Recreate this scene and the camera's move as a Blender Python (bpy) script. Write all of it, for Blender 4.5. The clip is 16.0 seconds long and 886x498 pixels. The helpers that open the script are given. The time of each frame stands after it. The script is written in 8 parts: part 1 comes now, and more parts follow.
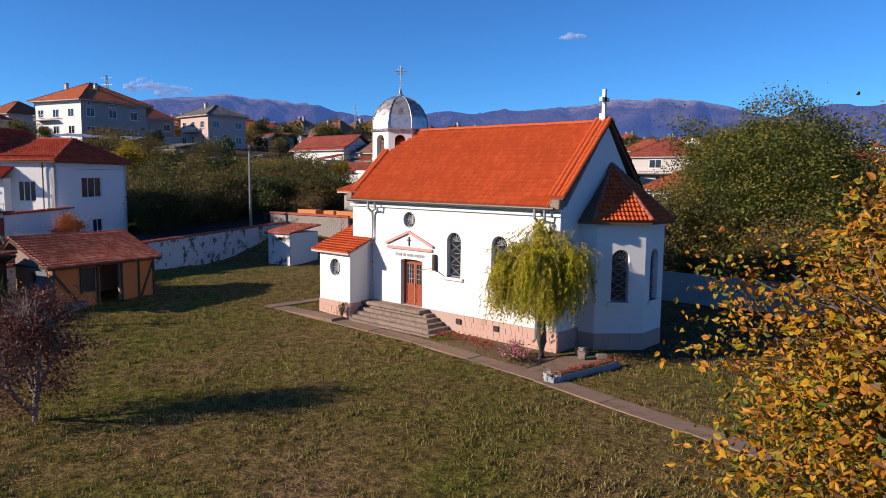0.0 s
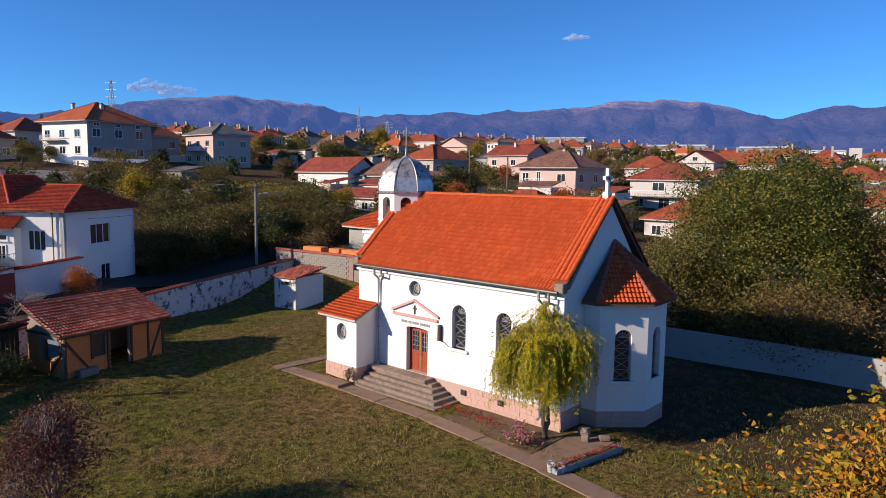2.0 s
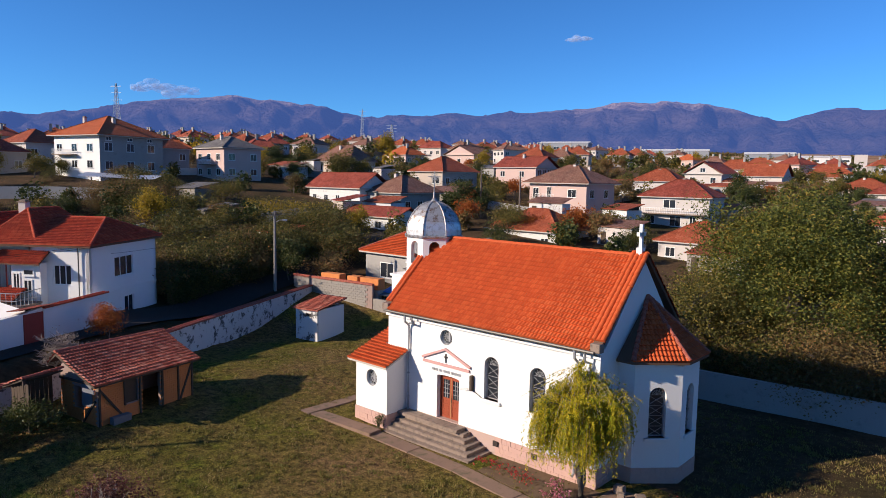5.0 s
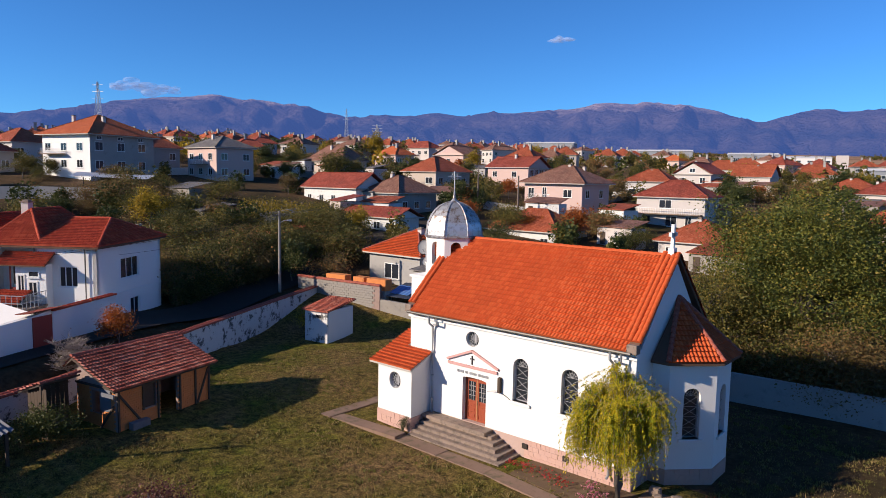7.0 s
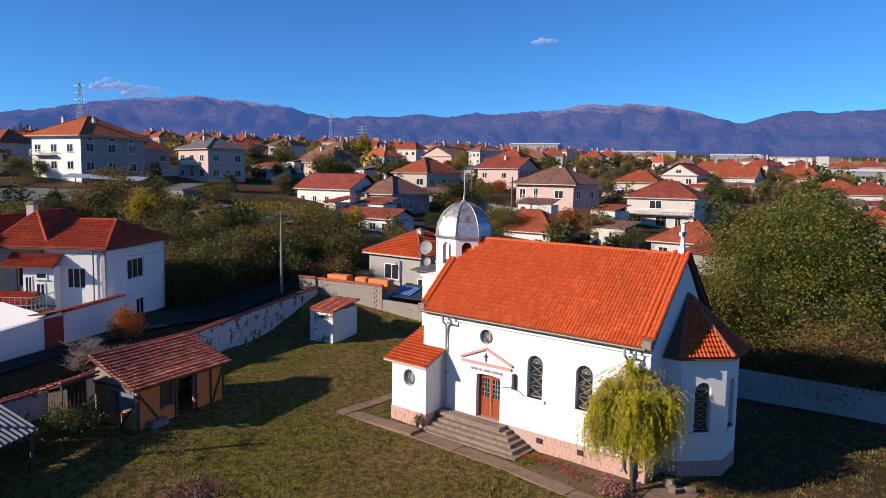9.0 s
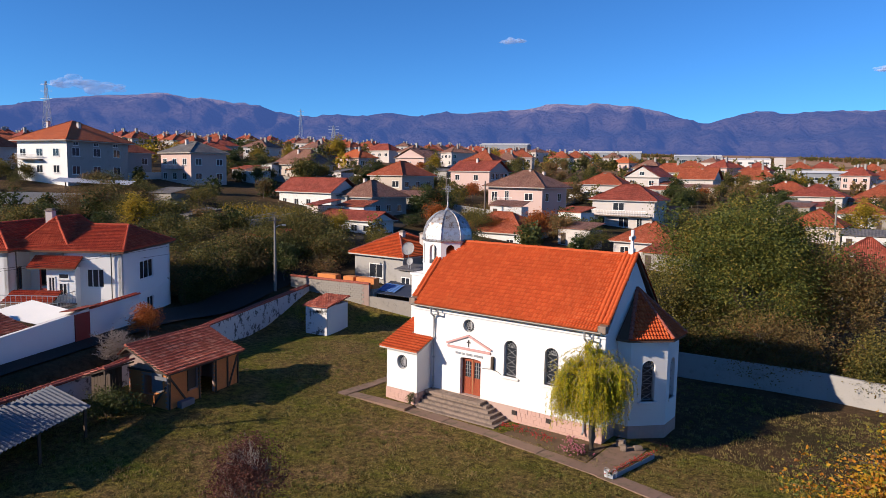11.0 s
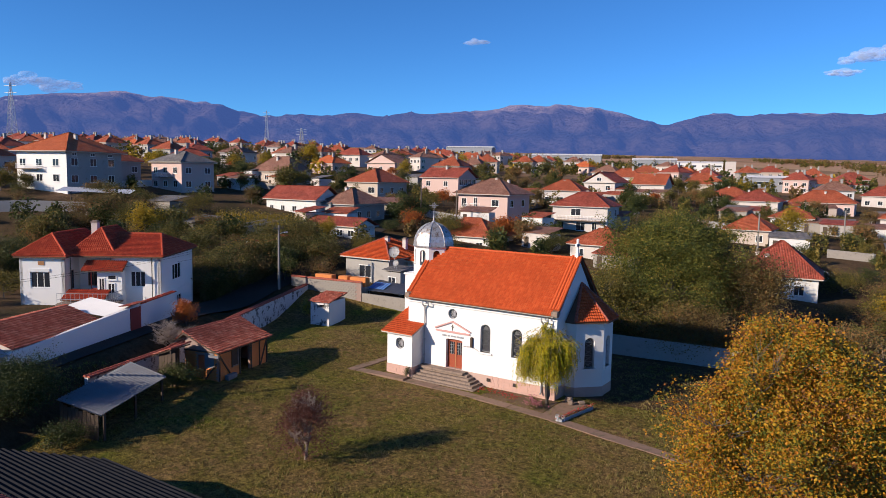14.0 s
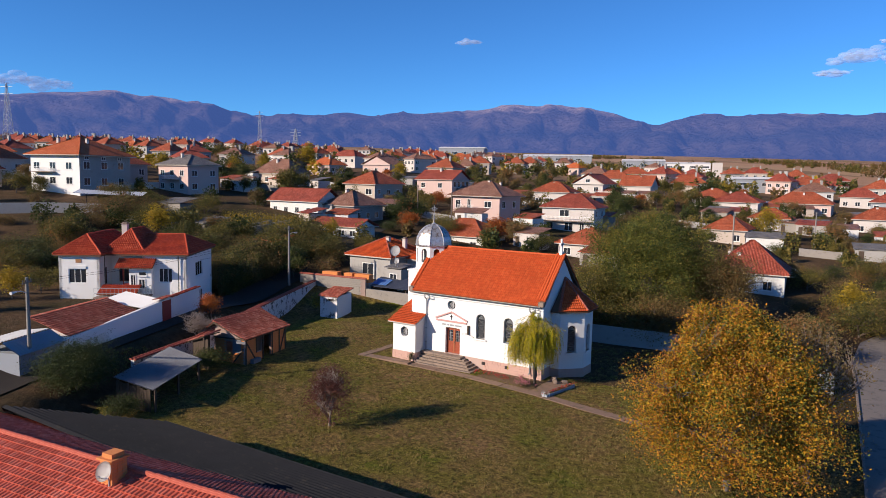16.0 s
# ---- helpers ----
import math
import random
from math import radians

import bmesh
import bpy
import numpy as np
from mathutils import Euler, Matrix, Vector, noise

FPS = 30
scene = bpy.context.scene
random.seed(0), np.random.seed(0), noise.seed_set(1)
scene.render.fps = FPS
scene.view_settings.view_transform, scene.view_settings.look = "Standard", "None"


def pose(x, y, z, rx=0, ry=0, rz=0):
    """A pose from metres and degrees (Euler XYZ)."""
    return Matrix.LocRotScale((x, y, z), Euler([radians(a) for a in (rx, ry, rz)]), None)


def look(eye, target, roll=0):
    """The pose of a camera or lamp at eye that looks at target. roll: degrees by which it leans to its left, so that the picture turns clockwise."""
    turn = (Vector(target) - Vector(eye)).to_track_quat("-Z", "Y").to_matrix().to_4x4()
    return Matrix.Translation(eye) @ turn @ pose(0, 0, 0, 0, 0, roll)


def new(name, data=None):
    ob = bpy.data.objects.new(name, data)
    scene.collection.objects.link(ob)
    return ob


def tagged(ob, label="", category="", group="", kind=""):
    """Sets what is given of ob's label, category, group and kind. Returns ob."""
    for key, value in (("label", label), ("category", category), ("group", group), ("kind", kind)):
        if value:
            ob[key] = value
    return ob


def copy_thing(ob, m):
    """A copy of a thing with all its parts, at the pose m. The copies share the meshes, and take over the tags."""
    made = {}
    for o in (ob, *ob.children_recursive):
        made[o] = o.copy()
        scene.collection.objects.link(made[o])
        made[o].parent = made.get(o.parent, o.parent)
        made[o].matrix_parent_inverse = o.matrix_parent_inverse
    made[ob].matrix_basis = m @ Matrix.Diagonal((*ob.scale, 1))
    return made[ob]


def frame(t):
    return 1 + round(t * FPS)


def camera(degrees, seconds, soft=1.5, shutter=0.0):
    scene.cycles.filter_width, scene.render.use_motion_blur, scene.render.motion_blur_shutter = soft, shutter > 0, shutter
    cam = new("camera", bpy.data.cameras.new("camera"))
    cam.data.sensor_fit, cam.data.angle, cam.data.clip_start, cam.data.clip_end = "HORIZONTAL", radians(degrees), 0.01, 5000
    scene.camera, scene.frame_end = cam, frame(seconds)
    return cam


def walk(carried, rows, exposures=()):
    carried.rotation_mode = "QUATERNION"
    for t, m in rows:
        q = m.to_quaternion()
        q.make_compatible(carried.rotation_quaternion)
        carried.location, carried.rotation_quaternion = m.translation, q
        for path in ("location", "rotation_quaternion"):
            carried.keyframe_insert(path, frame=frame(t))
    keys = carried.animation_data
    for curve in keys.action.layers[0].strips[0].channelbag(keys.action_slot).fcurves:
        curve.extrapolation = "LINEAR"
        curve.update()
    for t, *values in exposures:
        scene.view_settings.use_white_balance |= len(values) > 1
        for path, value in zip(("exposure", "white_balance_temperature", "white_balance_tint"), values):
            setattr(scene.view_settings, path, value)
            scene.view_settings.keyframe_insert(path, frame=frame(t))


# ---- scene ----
cam = camera(65.93, 16.0, soft=0.4)
PATH = [  # seconds, x, y, z, rx, ry, rz
    (0.0, -0.002, -0.047, 8.122, 84.030, -0.725, 41.647),
    (0.5, -0.045, -0.021, 8.521, 84.033, -0.759, 41.699),
    (1.0, -0.101, 0.008, 9.471, 84.021, -0.772, 41.757),
    (1.5, -0.076, -0.110, 11.040, 84.014, -0.809, 41.815),
    (2.0, -0.053, -0.274, 11.951, 84.038, -0.854, 41.895),
    (2.5, -0.116, -0.481, 12.586, 84.049, -0.905, 41.959),
    (3.0, -0.269, -0.652, 13.721, 84.054, -0.951, 42.034),
    (3.5, -0.439, -0.794, 14.571, 84.051, -0.986, 42.086),
    (4.0, -0.640, -0.936, 14.682, 84.058, -1.017, 42.122),
    (4.5, -0.952, -1.127, 14.680, 84.070, -1.037, 42.161),
    (7.0, -3.424, -2.634, 14.609, 84.114, -1.087, 40.636),
    (7.5, -4.058, -2.893, 14.602, 84.145, -1.079, 40.257),
    (8.0, -4.583, -3.159, 14.622, 84.174, -1.035, 39.908),
    (8.5, -4.668, -3.538, 14.641, 84.216, -1.035, 39.588),
    (9.0, -4.208, -4.383, 14.605, 84.225, -1.025, 39.253),
    (11.5, -0.198, -11.880, 16.094, 84.190, -1.046, 36.019),
    (12.0, 0.653, -13.510, 16.701, 84.242, -1.056, 35.376),
    (12.5, 1.647, -15.335, 16.776, 84.281, -1.053, 34.821),
    (13.0, 2.775, -17.464, 16.753, 84.254, -1.045, 34.367),
    (13.5, 3.886, -19.649, 16.831, 84.215, -1.060, 34.042),
    (14.0, 4.814, -21.586, 17.163, 84.205, -1.069, 33.777),
    (14.5, 5.655, -23.211, 17.611, 84.187, -1.074, 33.556),
    (15.0, 6.451, -24.706, 17.917, 84.216, -1.084, 33.387),
    (15.5, 7.339, -26.394, 17.935, 84.217, -1.090, 33.216),
    (16.0, 8.307, -28.219, 17.826, 84.180, -1.095, 33.092),
]
walk(cam, [(t, pose(*row)) for t, *row in PATH])

# ---- world, sun ----
SUN_AZ, SUN_EL = 210.0, 22.8
world = bpy.data.worlds.new("world")
scene.world = world
world.use_nodes = True
wn = world.node_tree
wn.nodes.clear()
sky = wn.nodes.new("ShaderNodeTexSky")
sky.sky_type, sky.sun_disc = "NISHITA", False
sky.sun_elevation, sky.sun_rotation = radians(SUN_EL), radians(SUN_AZ)
sky.altitude, sky.air_density, sky.dust_density, sky.ozone_density = 2600, 1.0, 0.0, 2.5
sky_bg = wn.nodes.new("ShaderNodeBackground")
sky_bg.inputs["Strength"].default_value = 0.077
sky_out = wn.nodes.new("ShaderNodeOutputWorld")
sky_tint = wn.nodes.new("ShaderNodeMix")
sky_tint.data_type, sky_tint.blend_type = "RGBA", "MULTIPLY"
sky_tint.inputs[0].default_value = 1.0
sky_tint.inputs[7].default_value = (0.385, 0.875, 1.40, 1)
wn.links.new(sky.outputs[0], sky_tint.inputs[6])
wn.links.new(sky_tint.outputs[2], sky_bg.inputs[0])
wn.links.new(sky_bg.outputs[0], sky_out.inputs[0])
sun_data = bpy.data.lights.new("sun", "SUN")
sun_data.energy, sun_data.angle, sun_data.color = 4.9, radians(0.5), (1.0, 0.845, 0.68)
sun = new("sun", sun_data)
az, el = radians(SUN_AZ), radians(SUN_EL)
SUN_DIR = Vector((math.sin(az) * math.cos(el), math.cos(az) * math.cos(el), math.sin(el)))
sun.matrix_world = look((0, 0, 60), Vector((0, 0, 60)) - SUN_DIR)
scene.view_settings.exposure = 0.54

# ---- materials ----


def nodes_of(name):
    m = bpy.data.materials.new(name)
    m.use_nodes = True
    nt = m.node_tree
    return m, nt, nt.nodes["Principled BSDF"]


def noise_node(nt, vec, scale, detail=5.0, rough=0.6):
    n = nt.nodes.new("ShaderNodeTexNoise")
    n.inputs["Scale"].default_value, n.inputs["Detail"].default_value, n.inputs["Roughness"].default_value = scale, detail, rough
    nt.links.new(vec, n.inputs["Vector"])
    return n.outputs["Fac"]


def ramp(nt, fac, stops):
    r = nt.nodes.new("ShaderNodeValToRGB")
    el_ = r.color_ramp.elements
    el_[0].position, el_[0].color = stops[0][0], (*stops[0][1], 1)
    el_[1].position, el_[1].color = stops[-1][0], (*stops[-1][1], 1)
    for p, c in stops[1:-1]:
        k = el_.new(p)
        k.color = (*c, 1)
    nt.links.new(fac, r.inputs["Fac"])
    return r.outputs["Color"]


def mixc(nt, fac, a, b, kind="MIX"):
    m = nt.nodes.new("ShaderNodeMix")
    m.data_type, m.blend_type = "RGBA", kind
    for sock, v in ((m.inputs[0], fac), (m.inputs[6], a), (m.inputs[7], b)):
        if isinstance(v, (int, float)):
            sock.default_value = v
        elif isinstance(v, tuple):
            sock.default_value = (*v, 1)
        else:
            nt.links.new(v, sock)
    return m.outputs[2]


def maths(nt, op, a, b=0.0):
    m = nt.nodes.new("ShaderNodeMath")
    m.operation = op
    for sock, v in ((m.inputs[0], a), (m.inputs[1], b)):
        if isinstance(v, (int, float)):
            sock.default_value = v
        else:
            nt.links.new(v, sock)
    return m.outputs[0]


def bump(nt, p, height, strength, distance=0.02):
    b = nt.nodes.new("ShaderNodeBump")
    b.inputs["Strength"].default_value, b.inputs["Distance"].default_value = strength, distance
    nt.links.new(height, b.inputs["Height"])
    nt.links.new(b.outputs[0], p.inputs["Normal"])


def surf(name, c1, c2, scale=1.0, rough=0.8, grain=0.4, grain_scale=40.0, metal=0.0, stain=None, stain_at=(0.55, 0.75), spec=0.3):
    """Two tones mixed by broad noise, fine grain on top, stains where given."""
    m, nt, p = nodes_of(name)
    tc = nt.nodes.new("ShaderNodeTexCoord").outputs["Object"]
    col = mixc(nt, noise_node(nt, tc, scale), c1, c2)
    fine = noise_node(nt, tc, grain_scale, 3.0)
    col = mixc(nt, 0.25, col, mixc(nt, fine, (0.4, 0.4, 0.4), (1.0, 1.0, 1.0)), "MULTIPLY")
    if stain:
        f = ramp(nt, noise_node(nt, tc, scale * 2.3 + 0.37, 6.0, 0.7), [(stain_at[0], (0, 0, 0)), (stain_at[1], (1, 1, 1))])
        col = mixc(nt, f, col, stain)
    nt.links.new(col, p.inputs["Base Color"])
    p.inputs["Roughness"].default_value, p.inputs["Metallic"].default_value = rough, metal
    p.inputs["Specular IOR Level"].default_value = spec
    bump(nt, p, fine, grain)
    return m


def tile_mat(name, c1, c2, c3, dirt=0.25, relief=0.0):
    """Clay roof tiles: a tone for each tile from its place on the slope (UV in metres), weathering over it."""
    m, nt, p = nodes_of(name)
    uv = nt.nodes.new("ShaderNodeUVMap").outputs[0]
    sep = nt.nodes.new("ShaderNodeSeparateXYZ")
    nt.links.new(uv, sep.inputs[0])
    u, v = maths(nt, "DIVIDE", sep.outputs[0], 0.2), maths(nt, "DIVIDE", sep.outputs[1], 0.3)
    comb = nt.nodes.new("ShaderNodeCombineXYZ")
    nt.links.new(maths(nt, "FLOOR", u), comb.inputs[0])
    nt.links.new(maths(nt, "FLOOR", v), comb.inputs[1])
    wn_ = nt.nodes.new("ShaderNodeTexWhiteNoise")
    nt.links.new(comb.outputs[0], wn_.inputs["Vector"])
    col = ramp(nt, wn_.outputs["Value"], [(0.0, c1), (0.6, c2), (1.0, c3)])
    tc = nt.nodes.new("ShaderNodeTexCoord").outputs["Object"]
    broad = ramp(nt, noise_node(nt, tc, 0.5, 6.0, 0.65), [(0.42, (1, 1, 1)), (0.75, (1 - dirt, 1 - dirt, 1 - dirt))])
    col = mixc(nt, 1.0, col, broad, "MULTIPLY")
    fine = noise_node(nt, tc, 30.0, 3.0)
    col = mixc(nt, 0.3, col, mixc(nt, fine, (0.45, 0.42, 0.4), (1, 1, 1)), "MULTIPLY")
    nt.links.new(col, p.inputs["Base Color"])
    p.inputs["Roughness"].default_value = 0.75
    p.inputs["Specular IOR Level"].default_value = 0.25
    if relief:
        wave = maths(nt, "ABSOLUTE", maths(nt, "SINE", maths(nt, "MULTIPLY", u, math.pi)))
        step = maths(nt, "SUBTRACT", 1.0, maths(nt, "FRACT", v))
        bump(nt, p, maths(nt, "ADD", wave, step), relief, 0.06)
    else:
        bump(nt, p, fine, 0.3)
    return m


def leaf_mat(name, stops, trans=0.3, rough=0.55, patch_scale=0.45):
    m, nt, p = nodes_of(name)
    geo = nt.nodes.new("ShaderNodeNewGeometry")
    info = nt.nodes.new("ShaderNodeObjectInfo")
    tc = nt.nodes.new("ShaderNodeTexCoord").outputs["Object"]
    patch = maths(nt, "MULTIPLY", maths(nt, "SUBTRACT", noise_node(nt, tc, patch_scale, 3.0, 0.6), 0.5), 1.5)
    own = maths(nt, "ADD", maths(nt, "MULTIPLY", geo.outputs["Random Per Island"], 0.72), maths(nt, "MULTIPLY", info.outputs["Random"], 0.25))
    col = ramp(nt, maths(nt, "ADD", own, patch), stops)
    nt.links.new(col, p.inputs["Base Color"])
    p.inputs["Roughness"].default_value = rough
    p.inputs["Specular IOR Level"].default_value = 0.25
    tr = nt.nodes.new("ShaderNodeBsdfTranslucent")
    nt.links.new(col, tr.inputs["Color"])
    mx = nt.nodes.new("ShaderNodeMixShader")
    mx.inputs[0].default_value = trans
    out = nt.nodes["Material Output"]
    nt.links.new(p.outputs[0], mx.inputs[1])
    nt.links.new(tr.outputs[0], mx.inputs[2])
    nt.links.new(mx.outputs[0], out.inputs[0])
    return m


def glass_mat(name, c):
    m, nt, p = nodes_of(name)
    tc = nt.nodes.new("ShaderNodeTexCoord").outputs["Object"]
    nt.links.new(mixc(nt, noise_node(nt, tc, 1.3), c, tuple(k * 0.5 for k in c)), p.inputs["Base Color"])
    p.inputs["Roughness"].default_value = 0.12
    p.inputs["Specular IOR Level"].default_value = 0.6
    return m


M = {}
M["white"] = surf("white_lime_plaster", (0.77, 0.76, 0.745), (0.71, 0.70, 0.69), 0.6, 0.85, 0.15, 25, stain=(0.58, 0.56, 0.53), stain_at=(0.62, 0.85))
M["offwhite"] = surf("weathered_pale_render", (0.60, 0.55, 0.52), (0.46, 0.42, 0.40), 0.5, 0.9, 0.3, 12, stain=(0.34, 0.30, 0.28), stain_at=(0.58, 0.78))
M["white_old"] = surf("old_whitewash", (0.68, 0.67, 0.66), (0.56, 0.56, 0.55), 0.7, 0.9, 0.3, 20, stain=(0.30, 0.29, 0.28), stain_at=(0.56, 0.72))
M["cream"] = surf("cream_render", (0.50, 0.42, 0.36), (0.42, 0.36, 0.31), 0.4, 0.9, 0.2, 20)
M["pinkwall"] = surf("pink_render", (0.58, 0.42, 0.38), (0.49, 0.36, 0.33), 0.4, 0.9, 0.2, 20)
M["greywall"] = surf("grey_render", (0.38, 0.36, 0.34), (0.30, 0.29, 0.28), 0.4, 0.9, 0.3, 20, stain=(0.22, 0.21, 0.2))
M["bluegrey"] = surf("blue_grey_render", (0.30, 0.32, 0.36), (0.25, 0.27, 0.30), 0.4, 0.9, 0.2, 20)
M["plinth"] = surf("pink_limestone", (0.56, 0.36, 0.30), (0.46, 0.29, 0.25), 2.2, 0.85, 0.6, 14, stain=(0.32, 0.22, 0.2), stain_at=(0.6, 0.8))
M["joint"] = surf("mortar", (0.34, 0.24, 0.21), (0.27, 0.20, 0.175), 3, 0.95, 0.5, 30)
M["plinth_joint"] = surf("plinth_mortar", (0.50, 0.36, 0.31), (0.42, 0.30, 0.26), 3, 0.95, 0.5, 30)
M["concrete"] = surf("worn_concrete", (0.30, 0.225, 0.18), (0.21, 0.16, 0.13), 1.1, 0.92, 0.6, 18, stain=(0.13, 0.105, 0.085), stain_at=(0.48, 0.66))
M["path"] = surf("old_concrete_path", (0.28, 0.18, 0.13), (0.19, 0.12, 0.088), 0.7, 0.9, 0.5, 14, stain=(0.13, 0.10, 0.06), stain_at=(0.5, 0.66))
M["block"] = surf("grey_concrete_block", (0.32, 0.29, 0.26), (0.24, 0.22, 0.20), 1.2, 0.95, 0.6, 16, stain=(0.15, 0.14, 0.12))
M["asphalt"] = surf("asphalt", (0.045, 0.034, 0.026), (0.03, 0.024, 0.02), 0.5, 0.9, 0.5, 30)
M["old_asphalt"] = surf("worn_pale_asphalt", (0.22, 0.185, 0.16), (0.15, 0.13, 0.118), 0.35, 0.95, 0.5, 22, stain=(0.09, 0.085, 0.08), stain_at=(0.52, 0.66))
M["metal"] = surf("grey_zinc_sheet", (0.44, 0.44, 0.45), (0.33, 0.33, 0.35), 1.6, 0.5, 0.1, 12, metal=0.55, stain=(0.15, 0.10, 0.075), stain_at=(0.48, 0.64))
M["lightmetal"] = surf("pale_zinc_sheet", (0.62, 0.62, 0.63), (0.52, 0.52, 0.54), 1.4, 0.4, 0.1, 12, metal=0.7, stain=(0.26, 0.21, 0.17), stain_at=(0.5, 0.72))
M["pipe"] = surf("zinc_pipe", (0.42, 0.43, 0.45), (0.34, 0.35, 0.37), 2.0, 0.5, 0.1, 20, metal=0.5)
M["gutter"] = surf("dark_gutter", (0.13, 0.12, 0.11), (0.09, 0.085, 0.08), 2.0, 0.5, 0.1, 20, metal=0.4)
M["iron"] = surf("dark_iron", (0.035, 0.03, 0.03), (0.06, 0.045, 0.04), 5, 0.6, 0.2, 40, metal=0.3)
M["grille"] = surf("pale_window_grille", (0.36, 0.36, 0.37), (0.28, 0.28, 0.29), 5, 0.6, 0.1, 40)
M["door"] = surf("varnished_wood", (0.34, 0.068, 0.028), (0.25, 0.05, 0.02), 3.0, 0.45, 0.2, 30, spec=0.5)
M["timber"] = surf("weathered_timber", (0.10, 0.07, 0.05), (0.06, 0.045, 0.035), 2.0, 0.9, 0.5, 25)
M["palewood"] = surf("pale_timber_board", (0.40, 0.20, 0.09), (0.30, 0.14, 0.065), 2.0, 0.85, 0.4, 20)
M["brick"] = surf("red_brick", (0.68, 0.25, 0.08), (0.54, 0.185, 0.06), 4.5, 0.9, 0.5, 30, stain=(0.30, 0.12, 0.07), stain_at=(0.6, 0.78))
M["mould"] = surf("pink_moulding", (0.58, 0.33, 0.30), (0.50, 0.28, 0.26), 3, 0.8, 0.2, 30)
M["soot_wall"] = surf("sooty_whitewash", (0.68, 0.67, 0.67), (0.58, 0.58, 0.58), 0.35, 0.9, 0.3, 20, stain=(0.10, 0.10, 0.105), stain_at=(0.53, 0.6))
M["frame"] = surf("white_window_frame", (0.75, 0.75, 0.74), (0.66, 0.66, 0.65), 3, 0.5, 0.05, 30)
M["brownframe"] = surf("brown_window_frame", (0.16, 0.09, 0.06), (0.12, 0.07, 0.05), 3, 0.6, 0.1, 30)
M["glass"] = glass_mat("dark_window_glass", (0.03, 0.035, 0.045))
M["bluepanel"] = surf("blue_sheet", (0.10, 0.22, 0.50), (0.08, 0.17, 0.40), 1, 0.6, 0.1, 10)
M["redpaint"] = surf("dark_red_paint", (0.30, 0.045, 0.035), (0.24, 0.04, 0.03), 2, 0.6, 0.1, 20)
M["black"] = surf("dark_corrugated_sheet", (0.026, 0.027, 0.032), (0.016, 0.017, 0.02), 0.8, 0.95, 0.2, 14, stain=(0.035, 0.033, 0.03), spec=0.05)
M["greysheet"] = surf("grey_fibre_cement", (0.20, 0.205, 0.225), (0.13, 0.135, 0.15), 0.9, 0.85, 0.3, 14, stain=(0.11, 0.11, 0.11))
M["whitesheet"] = surf("white_corrugated_sheet", (0.78, 0.76, 0.74), (0.70, 0.69, 0.68), 0.9, 0.6, 0.1, 14)
# paler copy of the grey sheet, toned as if sunlit
M["lit_sheet"] = surf("lit_fibre_cement", (0.50, 0.50, 0.50), (0.40, 0.40, 0.41), 0.9, 0.85, 0.3, 14, stain=(0.25, 0.25, 0.24))
M["soil"] = surf("garden_soil", (0.12, 0.075, 0.045), (0.17, 0.11, 0.065), 3.0, 1.0, 0.8, 25, stain=(0.10, 0.11, 0.04))
M["bark"] = surf("grey_bark", (0.17, 0.14, 0.12), (0.10, 0.085, 0.075), 3.0, 0.95, 0.8, 22)
M["palebark"] = surf("pale_bark", (0.34, 0.28, 0.24), (0.22, 0.18, 0.16), 3.0, 0.95, 0.6, 22)
M["eave"] = surf("pale_eave_boards", (0.52, 0.47, 0.42), (0.44, 0.40, 0.36), 2.0, 0.9, 0.3, 20)
M["brownboard"] = surf("brown_eave_boards", (0.15, 0.08, 0.05), (0.11, 0.06, 0.04), 2.0, 0.85, 0.3, 20)
M["tile"] = tile_mat("orange_clay_tile", (0.49, 0.080, 0.020), (0.55, 0.095, 0.024), (0.62, 0.125, 0.036), 0.18)
M["tile_red"] = tile_mat("red_clay_tile", (0.38, 0.052, 0.024), (0.47, 0.07, 0.03), (0.56, 0.11, 0.05), 0.25)
M["tile_old"] = tile_mat("old_clay_tile", (0.29, 0.07, 0.045), (0.38, 0.10, 0.065), (0.48, 0.19, 0.135), 0.4)
M["far_orange"] = tile_mat("orange_roof", (0.34, 0.072, 0.030), (0.42, 0.098, 0.042), (0.50, 0.15, 0.08), 0.4, 1.0)
M["far_bright"] = tile_mat("bright_orange_roof", (0.42, 0.090, 0.028), (0.50, 0.115, 0.036), (0.56, 0.17, 0.07), 0.25, 0.8)
M["tile_rose"] = tile_mat("faded_red_clay_tile", (0.43, 0.082, 0.05), (0.51, 0.11, 0.07), (0.58, 0.16, 0.11), 0.3)
M["far_red"] = tile_mat("red_roof", (0.28, 0.055, 0.034), (0.36, 0.076, 0.044), (0.44, 0.12, 0.08), 0.45, 1.0)
M["far_brown"] = tile_mat("brown_roof", (0.23, 0.10, 0.07), (0.30, 0.145, 0.10), (0.36, 0.21, 0.155), 0.45, 1.0)
M["far_grey"] = tile_mat("grey_roof", (0.13, 0.12, 0.12), (0.17, 0.16, 0.155), (0.22, 0.2, 0.19), 0.4, 0.6)
M["leaf_yellow"] = leaf_mat("yellow_autumn_leaves", [(0.0, (0.028, 0.045, 0.011)), (0.25, (0.085, 0.10, 0.014)), (0.42, (0.24, 0.175, 0.014)), (0.6, (0.42, 0.22, 0.012)), (0.8, (0.38, 0.14, 0.012)), (1.0, (0.13, 0.06, 0.025))], 0.18, patch_scale=0.42)
M["leaf_willow"] = leaf_mat("willow_leaves", [(0.0, (0.12, 0.17, 0.012)), (0.25, (0.28, 0.29, 0.014)), (0.5, (0.48, 0.40, 0.018)), (0.85, (0.58, 0.42, 0.02)), (1.0, (0.46, 0.48, 0.06))], patch_scale=0.9)
